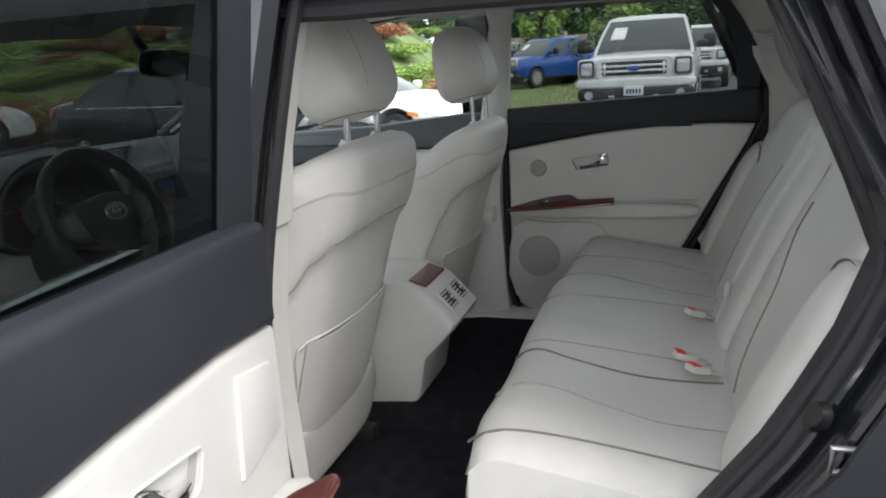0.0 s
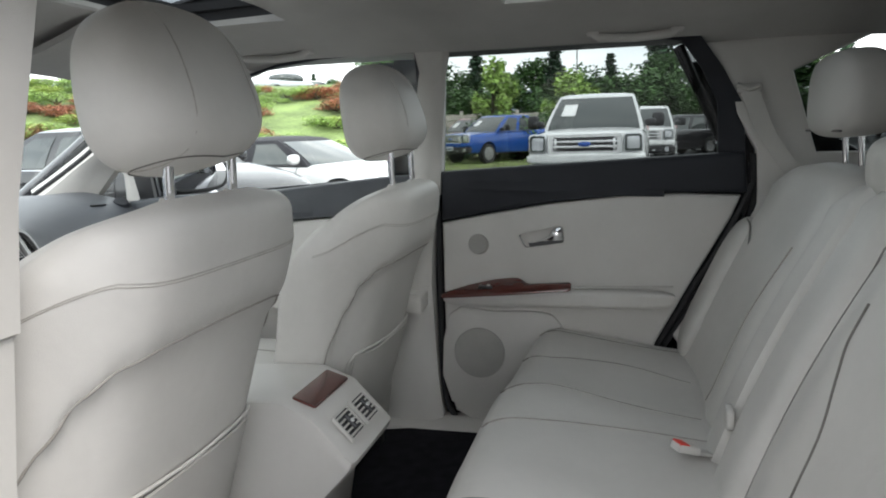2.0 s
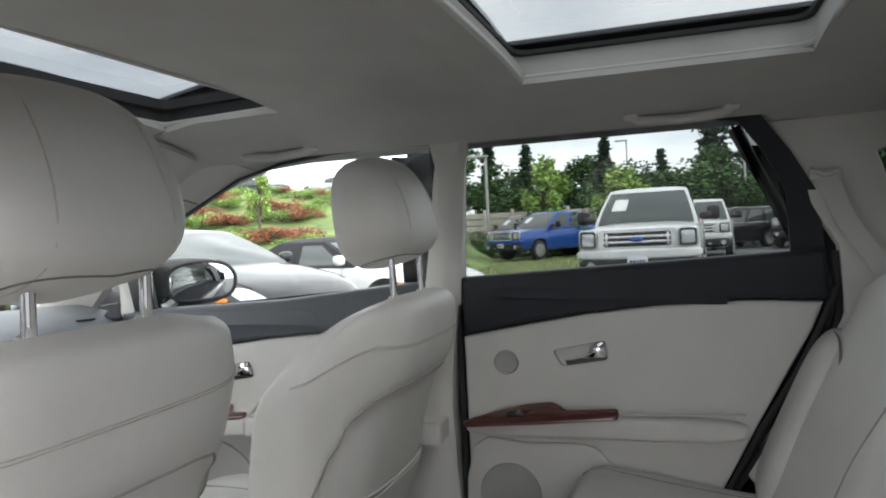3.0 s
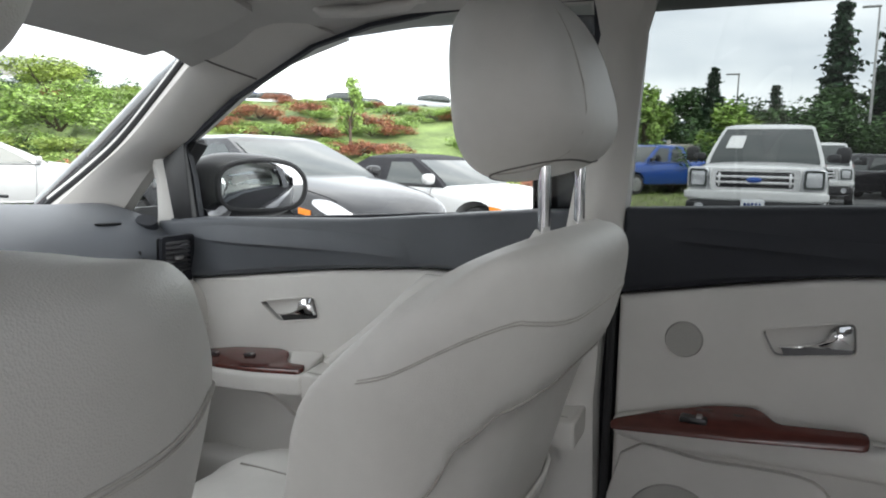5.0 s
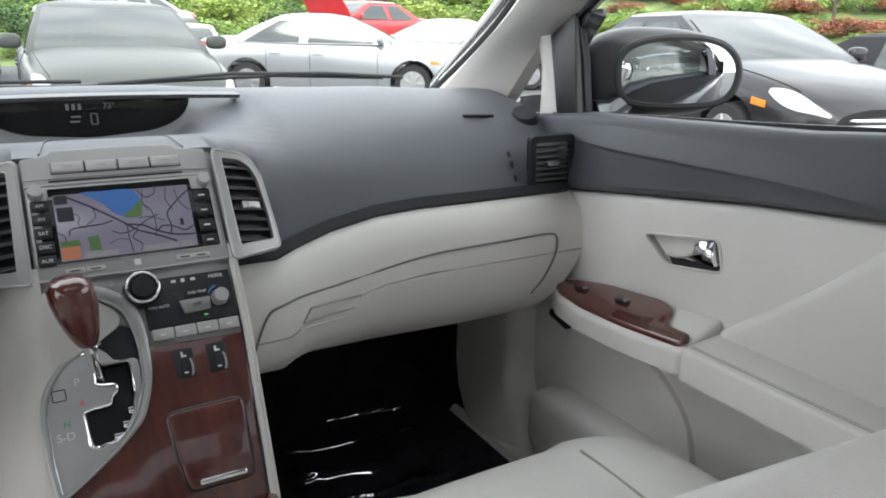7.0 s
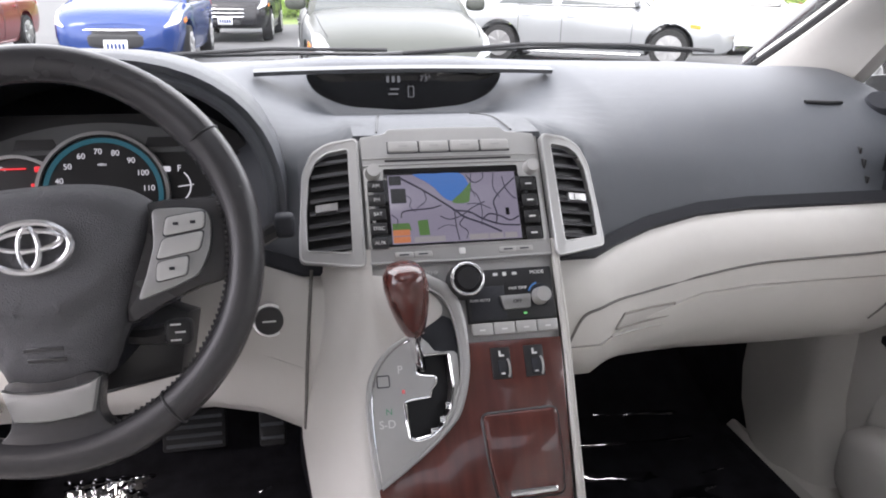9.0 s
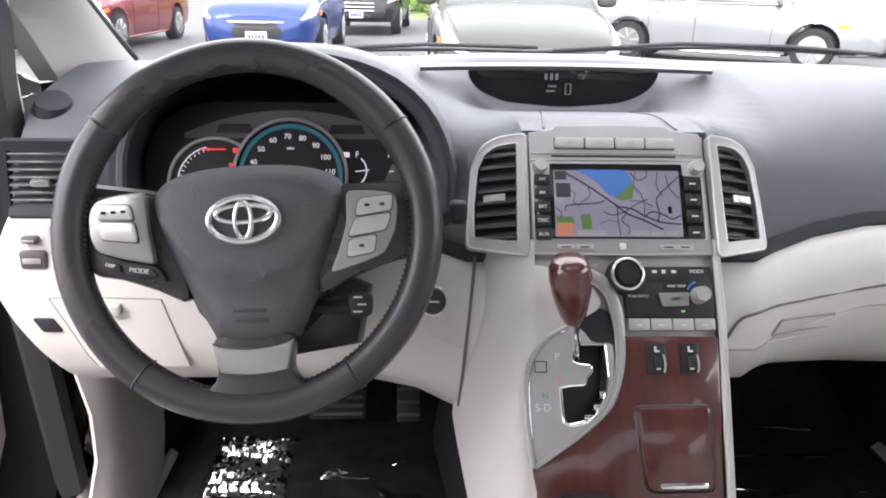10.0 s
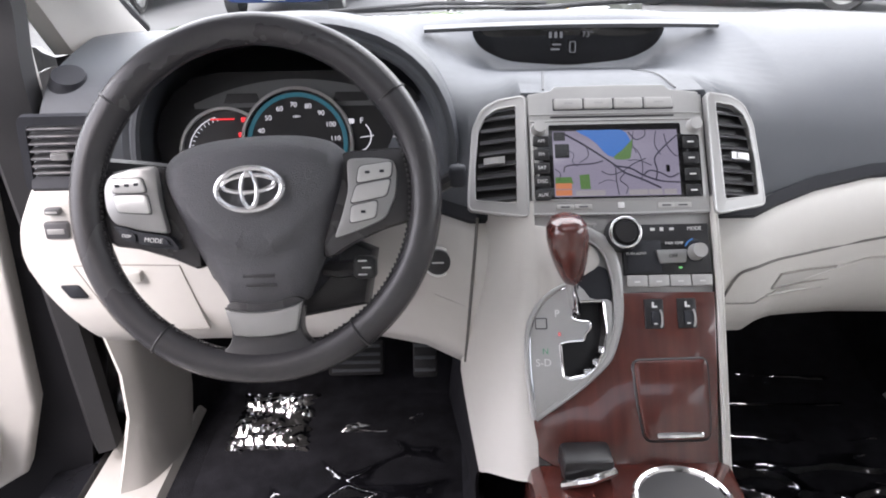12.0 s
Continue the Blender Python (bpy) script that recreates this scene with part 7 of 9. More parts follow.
def rear_door(s, name, label):
    t = thing(name, (s * 0.8, 1.0, 0.36), label, "car door", "car doors")
    X = 0.72
    dark = [(1.400, 1.128), (1.0, 1.148), (0.67, 1.163), (0.605, 1.166), (0.597, 1.06), (0.75, 1.064), (0.92, 1.059), (1.10, 1.040), (1.25, 1.015), (1.400, 0.988)]
    low = [(0.597, 0.990), (0.66, 1.008), (0.75, 1.022), (0.82, 1.030), (0.92, 1.033), (1.06, 1.031), (1.25, 1.020), (1.400, 1.000)] if s < 0 else dark[4:]
    dark = dark[:4] + low
    up = part("window_pad", plate(dark, 0.045, 0.014, lambda u, v, w: (s * (X + 0.04 - w), u, v), 3), DARK, t, "dark grained upper panel")
    if s > 0:
        fold(s, X - 0.005, [(1.37, 1.082, 1.002), (1.25, 1.078, 1.022), (1.10, 1.071, 1.040), (0.92, 1.066, 1.054), (0.80, 1.062, 1.052)], 0.008, DARK, up)
    pale = [(1.400, 0.984), (1.25, 1.011), (1.10, 1.036), (0.92, 1.055), (0.75, 1.060), (0.597, 1.056), (0.600, 1.0), (0.70, 0.82), (0.84, 0.60), (0.93, 0.46), (1.00, 0.41), (1.30, 0.39), (1.375, 0.43), (1.400, 0.52)]
    if s < 0:
        pale = [(u, v - 0.004) for u, v in reversed(low)] + [(0.615, 0.97)] + pale[7:]
    else:
        pale[5:9] = [(0.612, 1.055), (0.634, 1.0), (0.732, 0.82), (0.846, 0.60)]
    tp = part("trim_panel", plate(pale, 0.045, 0.010, lambda u, v, w: (s * (X + 0.045 - w), u, v), 3), TRIM, t, "pale padded trim panel")
    if s > 0:
        part("edge_seal", tube(spline([(0.724, y, z) for y, z in ((0.588, 1.085), (0.600, 1.050), (0.661, 0.921), (0.725, 0.813), (0.790, 0.690), (0.834, 0.606))], 5), 0.0065), RUBBER, t, "black rubber seal along the rear edge")
    part("edge_seal", tube([(s * 0.738, p.x, p.y) for p in spline([(1.413, 1.12, 0), (1.414, 0.8, 0), (1.414, 0.52, 0), (1.388, 0.415, 0), (1.30, 0.374, 0), (1.0, 0.392, 0), (0.915, 0.45, 0), (0.825, 0.60, 0), (0.685, 0.82, 0), (0.588, 1.0, 0), (0.585, 1.16, 0)], 5)], 0.008), RUBBER, t, "black rubber edge seal")
    # armrest ledge
    part("armrest", pillow((s * 0.703, 1.06 if s < 0 else 1.082, 0.782), (0.030, 0.335 if s < 0 else 0.315, 0.026), 4, 12, None, lambda u, v, w: (u, v, w - 0.25 * max(0, v) ** 2)), TRIM, t)
    part("armrest_crease", tube([(s * 0.690, y, 0.812 + 0.01 * math.sin(y * 3)) for y in (0.775, 0.85, 0.95, 1.03)], 0.003), LEATHER_PLAIN, t)
    wo = poly([(1.393, 0.664), (1.32, 0.688), (1.25, 0.704), (1.19, 0.708), (1.172, 0.700), (1.155, 0.684), (1.036, 0.684), (1.036, 0.660), (1.20, 0.654), (1.393, 0.652)], 0.012, 4)

    def pr(u, v, w):
        return (s * v, u, 0.782 + (v - 0.652) * 0.62 + (1.393 - u) * 0.06 + w)
    wd = part("wood_insert", plate(wo, 0.007, 0.003, pr), WOOD, t, "dark red wood veneer insert")
    part("window_switch", rbox((s * 0.678, 1.27, 0.811), (0.022, 0.040, 0.010), 0.003), BLACK, wd)
    part("switch_tip", rbox((s * 0.676, 1.262, 0.817), (0.014, 0.008, 0.004), 0.001), SATIN, wd)
    lp = flat([(1.385, 0.722), (1.25, 0.734), (1.12, 0.736), (1.075, 0.712), (1.052, 0.660), (1.047, 0.600), (1.06, 0.50), (1.12, 0.44), (1.385, 0.46)], 3)
    part("lower_pocket", plate(lp, 0.012, 0.006, lambda u, v, w: (s * (X + 0.0015 - w), u, v), 2), TRIM, t)
    part("speaker", disc((s * 0.710, 1.298, 0.612), (-s, 0, 0), 0.076, 0.012, 40, bevel=0.004), GRILLE, t, "grey round speaker grille")
    if s > 0:
        part("tweeter", disc((s * 0.718, 1.296, 0.924), (-s, 0, 0), 0.030, 0.010, 32, bevel=0.003), GRILLE, t, "grey round tweeter grille")
    else:
        part("embossed_pad", plate([(1.36, 0.965), (1.27, 0.985), (1.255, 0.868), (1.37, 0.872)], 0.006, 0.005, lambda u, v, w: (s * (X - w), u, v)), TRIM, t)
    handle(t, s, tp, ((1.187, 0.953), (1.061, 0.978), (1.056, 0.929), (1.167, 0.913)), 0.720)
    # window
    fy = 0.020 if s > 0 else -0.045
    go = [(1.392 + fy, 1.118), (1.400 + fy, 1.30), (1.404 + fy, 1.445), (1.30, 1.466), (1.1, 1.468), (0.90, 1.462), (0.765, 1.444), (0.715, 1.375), (0.675, 1.29), (0.668, 1.155), (0.9, 1.142), (1.15, 1.13)]
    fo = [(1.430, 1.10), (1.434, 1.30), (1.434, 1.485), (1.30, 1.495), (1.1, 1.498), (0.90, 1.492), (0.735, 1.474), (0.665, 1.375), (0.612, 1.28), (0.600, 1.13), (0.9, 1.12), (1.15, 1.11)]
    fr = part("window_frame", ring(fo, go, 0.014, lambda u, v, w: (s * (fit_x(v) - 0.006 + w), u, v)), DARK, t, "black window frame")
    part("pane", plate(go, 0.004, 0, lambda u, v, w: (s * (fit_x(v) + w), u, v)), TINT if s > 0 else TINT_DARK, fr, "tinted window glass")
    outer_skin(t, s, [(1.425, 1.09), (1.0, 1.10), (0.61, 1.11), (0.59, 1.0), (0.70, 0.82), (0.85, 0.58), (0.95, 0.42), (1.05, 0.37), (1.425, 0.36)])
    return t


MIRROR_O = [(-0.118, 0.022), (-0.098, 0.048), (-0.05, 0.064), (0.02, 0.068), (0.085, 0.058), (0.120, 0.030), (0.128, -0.005), (0.115, -0.040), (0.08, -0.058), (0.0, -0.064), (-0.08, -0.060), (-0.114, -0.036)]


def front_door(s, name, label):
    t = thing(name, (s * 0.8, 1.9, 0.36), label, "car door", "car doors")
    X = 0.72
    dark = [(2.42, 1.052), (2.30, 1.066), (1.9, 1.084), (1.56, 1.117), (1.435, 1.122), (1.435, 0.990), (1.60, 0.996), (1.70, 1.000), (1.76, 1.0), (1.85, 0.992), (1.96, 0.982), (2.15, 0.957), (2.30, 0.936), (2.42, 0.925)]
    up = part("window_pad", plate(dark, 0.045, 0.012, lambda u, v, w: (s * (X + 0.04 - w), u, v), 3), DASHTOP, t, "dark grained upper panel")
    fold(s, X - 0.005, [(2.38, 1.022, 0.934), (2.20, 1.020, 0.956), (2.05, 1.021, 0.976), (1.90, 1.020, 0.990), (1.81, 1.015, 0.997), (1.765, 1.007, 1.000)], 0.013, DASHTOP, up, 0.038)
    pale = [(2.42, 0.921), (2.30, 0.932), (2.15, 0.953), (1.96, 0.978), (1.85, 0.988), (1.76, 0.996), (1.60, 0.992), (1.435, 0.986), (1.435, 0.42), (1.50, 0.40), (2.30, 0.40), (2.36, 0.43), (2.40, 0.55)]
    tp = part("trim_panel", plate(pale, 0.045, 0.010, lambda u, v, w: (s * (X + 0.046 - w), u, v), 3), TRIM, t, "pale padded trim panel")
    part("elbow_pad", plate([(1.756, 0.990), (1.794, 0.957), (1.851, 0.902), (1.917, 0.846), (1.980, 0.797), (1.965, 0.775), (1.85, 0.770), (1.445, 0.775), (1.445, 0.980), (1.60, 0.986)], 0.016, 0.014, lambda u, v, w: (s * (X + 0.002 - w), u, v), 3), TRIM, t)
    ar = part("armrest", plate(poly([(1.980, 0.640), (1.980, 0.722), (1.445, 0.722), (1.445, 0.636), (1.75, 0.640)], 0.008, 3), 0.046, 0.009, lambda u, v, w: (s * v, u, 0.742 + 0.14 * max(0, v - 0.66) + w), 3), TRIM, t, "padded armrest")
    for v in (0.6515, 0.6555):
        part("stitching", tube([(s * v, y, 0.7886) for y in (1.972, 1.80, 1.60, 1.46)], 0.0009, 6), THREAD, ar)
    wo = poly([(2.312, 0.690), (2.27, 0.706), (2.20, 0.716), (2.085, 0.716), (2.052, 0.706), (2.045, 0.686), (2.030, 0.671), (1.984, 0.668), (1.984, 0.646), (2.10, 0.647), (2.20, 0.655), (2.275, 0.670)], 0.014, 4)

    def pw(u, v, w):
        return (s * v, u, 0.780 + (2.30 - u) * 0.10 + (v - 0.716) * 0.40 + w)
    part("armrest_front", plate(poly([(2.312, 0.686), (2.272, 0.664), (2.20, 0.648), (2.10, 0.6405), (1.978, 0.6385), (1.978, 0.722), (2.312, 0.722)], 0.010, 3), 0.034, 0.008, lambda u, v, w: pw(u, v, w - 0.0345), 3), TRIM, t, "pale rail under the wood insert")
    wd = part("wood_insert", plate(wo, 0.007, 0.003, pw), WOOD, t, "dark red wood veneer switch panel")
    for y in (2.235, 2.14):
        part("window_switch", rbox(pw(y, 0.688, 0.0075)[:1] + (y, pw(y, 0.688, 0.0075)[2]), (0.016, 0.026, 0.006), 0.002), BLACK, wd)
        part("switch_tip", rbox((s * 0.686, y - 0.008, pw(y, 0.688, 0.0115)[2]), (0.008, 0.005, 0.003), 0.001), SATIN, wd)
    part("unlatch_slot", plate(poly([(2.345, 0.705), (2.293, 0.693), (2.295, 0.680), (2.345, 0.692)], 0.003), 0.012, 0.001, lambda u, v, w: (s * (0.722 - w), u, v)), BLACK, t, "small black slot")
    lp = flat([(2.30, 0.66), (2.26, 0.705), (2.20, 0.712), (2.10, 0.700), (2.03, 0.655), (2.0, 0.60), (1.99, 0.50), (2.05, 0.43), (2.30, 0.43), (2.34, 0.55)], 3)
    part("speaker_panel", plate(lp, 0.012, 0.006, lambda u, v, w: (s * (X + 0.002 - w), u, v)), TRIM, t)
    part("door_pocket", pillow((s * 0.69, 2.10, 0.50), (0.04, 0.24, 0.08), 4, 10), TRIM, t, "moulded door pocket")
    handle(t, s, tp, ((2.142, 0.899), (2.004, 0.923), (1.991, 0.877), (2.094, 0.861)), 0.721)
    go = [(2.328, 1.064), (2.338, 1.15), (2.350, 1.218), (2.20, 1.314), (2.0, 1.406), (1.87, 1.436), (1.742, 1.450), (1.60, 1.454), (1.46, 1.452), (1.455, 1.30), (1.452, 1.122), (1.7, 1.104), (2.0, 1.083)]
    fo = [(2.384, 1.05), (2.398, 1.15), (2.412, 1.190), (2.208, 1.318), (2.005, 1.411), (1.875, 1.443), (1.742, 1.459), (1.60, 1.465), (1.445, 1.462), (1.438, 1.30), (1.435, 1.10), (1.7, 1.09), (2.0, 1.07)]
    fr = part("window_frame", ring(fo, go, 0.014, lambda u, v, w: (s * (fit_x(v) - 0.006 + w), u, v)), DARK, t, "black window frame")
    g = part("pane", plate(go, 0.004, 0, lambda u, v, w: (s * (fit_x(v) + w), u, v)), GLASS, fr, "clear window glass")
    g.visible_shadow = False
    part("corner_post", plate([(2.330, 1.045), (2.352, 1.225), (2.416, 1.188), (2.384, 1.045)], 0.02, 0.006, lambda u, v, w: (s * (0.750 - w), u, v)), BLACK, t)
    outer_skin(t, s, [(2.44, 1.02), (1.9, 1.06), (1.44, 1.09), (1.44, 0.30), (2.44, 0.27), (2.50, 0.60)])
    # mirror
    hm = pose(s * 0.945, 2.365, 1.125, 0, 0, -s * 35)
    mh = part("mirror_housing", pillow((0, 0, 0), (0.146, 0.062, 0.080), 2.6, 14, hm, lambda u, v, w: (u, v if v < 0 else v * (1.2 - 0.35 * u * u), w * (1 - 0.08 * s * u))), BLACK, t, "black door mirror housing")
    part("mirror_glass", plate(flat([(s * u, v) for u, v in MIRROR_O], 3), 0.006, 0.002, lambda u, v, w: hm @ Vector((s * 0.022 + u * 0.80, -0.0585 - w, v * 0.84 + 0.002))), MIRROR, mh, "mirror glass")
    part("mirror_rim", tube([hm @ Vector((s * 0.022 + u * 0.82, -0.058, v * 0.86 + 0.002)) for u, v in flat([(s * u * 1.03, v * 1.03) for u, v in MIRROR_O], 3)], 0.008, 8, True), RUBBER, mh)
    part("mirror_foot", tube([(s * 0.78, 2.36, 1.055), (s * 0.83, 2.37, 1.055), (s * 0.87, 2.37, 1.075)], [0.028, 0.024, 0.024], 12), BODY, mh)
    return t


GRILLE = material("speaker_grille", (0.40, 0.39, 0.365), 0.7, 0, 0.08, 10, 0.9, 700)
rear_door(1, "door_1", "closed rear door with pale trim, wood insert and tinted window")
front_door(1, "door_2", "closed front door with pale trim, wood switch panel and mirror")
rd = rear_door(-1, "door_3", "rear door standing wide open, pale and dark trim inside")
put(rd, Matrix.Translation((-0.99, 1.31, 0)) @ pose(0, 0, 0, 0, 0, -80) @ Matrix.Translation((0.72, -1.405, 0)))
fd = front_door(-1, "door_4", "front door standing open beside the steering wheel")
put(fd, Matrix.Translation((-0.815, 2.388, 0)) @ pose(0, 0, 0, 0, 0, -77) @ Matrix.Translation((0.72, -2.42, 0)))
# fixed quarter glass before the front doors
for s in (1, -1):
    q = part("window_corner", plate([(2.42, 1.045), (2.42, 1.19), (2.455, 1.175), (2.57, 1.05)], 0.004, 0, lambda u, v, w: (s * (0.762 + w), u, v)), GLASS)
    q.visible_shadow = False
    tagged(q, "small fixed corner window by the mirror", "window", kind="structure")

# ---- roof fittings ----
for cx in (-0.36, 0.36):
    v = thing("sun_visor", (cx, 2.13, 1.46), "pale fabric sun visor folded up to the roof", "sun visor", "sun visors")

    def vz(x, y):
        return lerp(roof_z(x, 2.03) - 0.024, 1.424 - 0.02 * (x / 0.5) ** 2, (y - 2.03) / 0.26)
    rows = [[(cx + a * 0.215, 2.03 + 0.26 * k, vz(cx + a * 0.215, 2.03 + 0.26 * k) - 0.008 * math.sin(math.pi * k)) for a in [lerp(-1, 1, i / 10) for i in range(11)]] for k in [j / 8 for j in range(9)]]
    part("board", grid(rows, 0.014), HEADLINER, v)
    part("rod", tube([(cx - 0.2, 2.285, vz(0.36, 2.285) + 0.006), (cx + 0.2, 2.285, vz(0.36, 2.285) + 0.006)], 0.006), TRIM, v)
    part("warning_label", plate([(cx - 0.05, 2.12), (cx + 0.05, 2.12), (cx + 0.05, 2.17), (cx - 0.05, 2.17)], 0.0006, 0, lambda a, b, w: (a, b, vz(a, b) - 0.0085 - w)), LEATHER_PLAIN, v, "pale printed warning label")
for s in (1, -1):
    for y in (0.88, 1.85):
        g = thing("grab_handle", (s * 0.66, y, 1.46), "pale plastic grab handle folded under the roof", "grab handle", "grab handles")
        zz = roof_z(0.655, y) - 0.018
        part("grip", tube([(s * 0.655, y - 0.105, zz + 0.012), (s * 0.652, y - 0.085, zz - 0.004), (s * 0.650, y, zz - 0.010), (s * 0.652, y + 0.085, zz - 0.004), (s * 0.655, y + 0.105, zz + 0.012)], [0.012, 0.011, 0.010, 0.011, 0.012], 10), TRIM, g)
        for k in (-0.1, 0.1):
            part("mount", rbox((s * 0.657, y + k, zz + 0.010), (0.03, 0.034, 0.022), 0.006), TRIM, g)
# mirror colour darkened to stand in for a dark reflection in the glass
DARK_REFLECTION = material("dark_reflection_mirror", (0.20, 0.18, 0.175), 0.03, 1.0, 0.0, 2, fine=0.0)
rv = thing("rear_view_mirror", (0.0, 2.26, 1.40), "dark rear-view mirror hanging at the windscreen", "mirror")
RVM = pose(0.0, 2.20, 1.338, 10, 0, 14)
part("housing", pillow((0, 0, 0), (0.128, 0.022, 0.037), 3.4, 10, RVM), BLACK, rv)
part("glass", plate(rrect(-0.116, -0.030, 0.116, 0.030, 0.02, 5), 0.003, 0.001, lambda u, v, w: RVM @ Vector((u, -0.021 - w, v))), DARK_REFLECTION, rv, "mirror glass")
part("stem", tube([(0, 2.22, 1.35), (0, 2.27, 1.39), (0, 2.30, 1.47)], 0.012), BLACK, rv)
# belts
for s in (1, -1):
    b = thing("seat_belt", (s * 0.69, 0.60, 1.0), "pale grey seat belt with its shoulder guide on the rear pillar", "seat belt", "seat belts")
    part("guide", join(rbox((s * 0.70, 0.605, 1.32), (0.012, 0.06, 0.022), 0.005), tube([(s * 0.69, 0.58, 1.325), (s * 0.688, 0.605, 1.318), (s * 0.69, 0.635, 1.33)], 0.006)), LEATHER_PLAIN, b)
    part("webbing", grid([[(s * x, y - 0.022, z), (s * x, y + 0.022, z)] for x, y, z in ((0.697, 0.605, 1.315), (0.69, 0.57, 1.22), (0.685, 0.52, 1.14), (0.68, 0.48, 1.08))], 0.0015), LEATHER_PLAIN, b)

# ---- outside ----
ASPHALT = material("asphalt", (0.095, 0.096, 0.097), 0.9, 0, 0.15, 0.6, 0.6, 60, fine=0.1)
GRASS = material("grass_ground", (0.115, 0.13, 0.045), 0.95, 0, 0.35, 1.5, 0.6, 40, fine=0.12)
gm = bmesh.new()
bmesh.ops.create_grid(gm, x_segments=2, y_segments=2, size=1500)
tagged(part("ground", gm, ASPHALT), "grey asphalt car park ground", "ground", kind="structure")

# ---- parked vehicles: built nose to +y at the origin, then set in place ----
CARGLASS = material("car_glass", (0.055, 0.064, 0.062), 0.05, 0.25, 0.1, 3, spec=0.8)
TYRE = material("tyre", (0.018, 0.018, 0.018), 0.85, 0, 0.2, 20)
LAMP = material("headlamp", (0.55, 0.56, 0.58), 0.12, 0.4, 0.1, 14, coat=0.8)
TAIL = material("tail_lamp", (0.40, 0.015, 0.015), 0.15, 0, 0.1, 14, coat=0.6)
AMBER = material("amber_lamp", (0.75, 0.22, 0.02), 0.25, 0, 0.1, 14)
PLATE = material("number_plate", (0.62, 0.64, 0.66), 0.5, 0, 0.08, 20)


def paint(name, c, metal=0.0, rough=0.16, coat=0.4, spec=0.5):
    return material(name, c, rough + 0.08, metal, 0.05, 2, coat=coat, spec=spec)


P_WHITE, P_SILVER = paint("white_paint", (0.64, 0.645, 0.64)), paint("silver_paint", (0.40, 0.415, 0.425), 0.5)
P_BLACK, P_BLUE = paint("black_paint", (0.014, 0.014, 0.016), 0.0, 0.14, 0.22, 0.4), paint("blue_paint", (0.010, 0.038, 0.17), 0.2)
P_BLUE2, P_RED = paint("bright_blue_paint", (0.012, 0.075, 0.33), 0.2), paint("red_paint", (0.55, 0.03, 0.035))
P_OLIVE = paint("dark_olive_paint", (0.055, 0.060, 0.052), 0.0, 0.26, 0.12, 0.3)
P_MAROON = paint("maroon_paint", (0.22, 0.02, 0.025), 0.2)
P_SOFT = material("black_soft_top", (0.02, 0.02, 0.024), 0.9, 0, 0.15, 6, 0.4, 300)

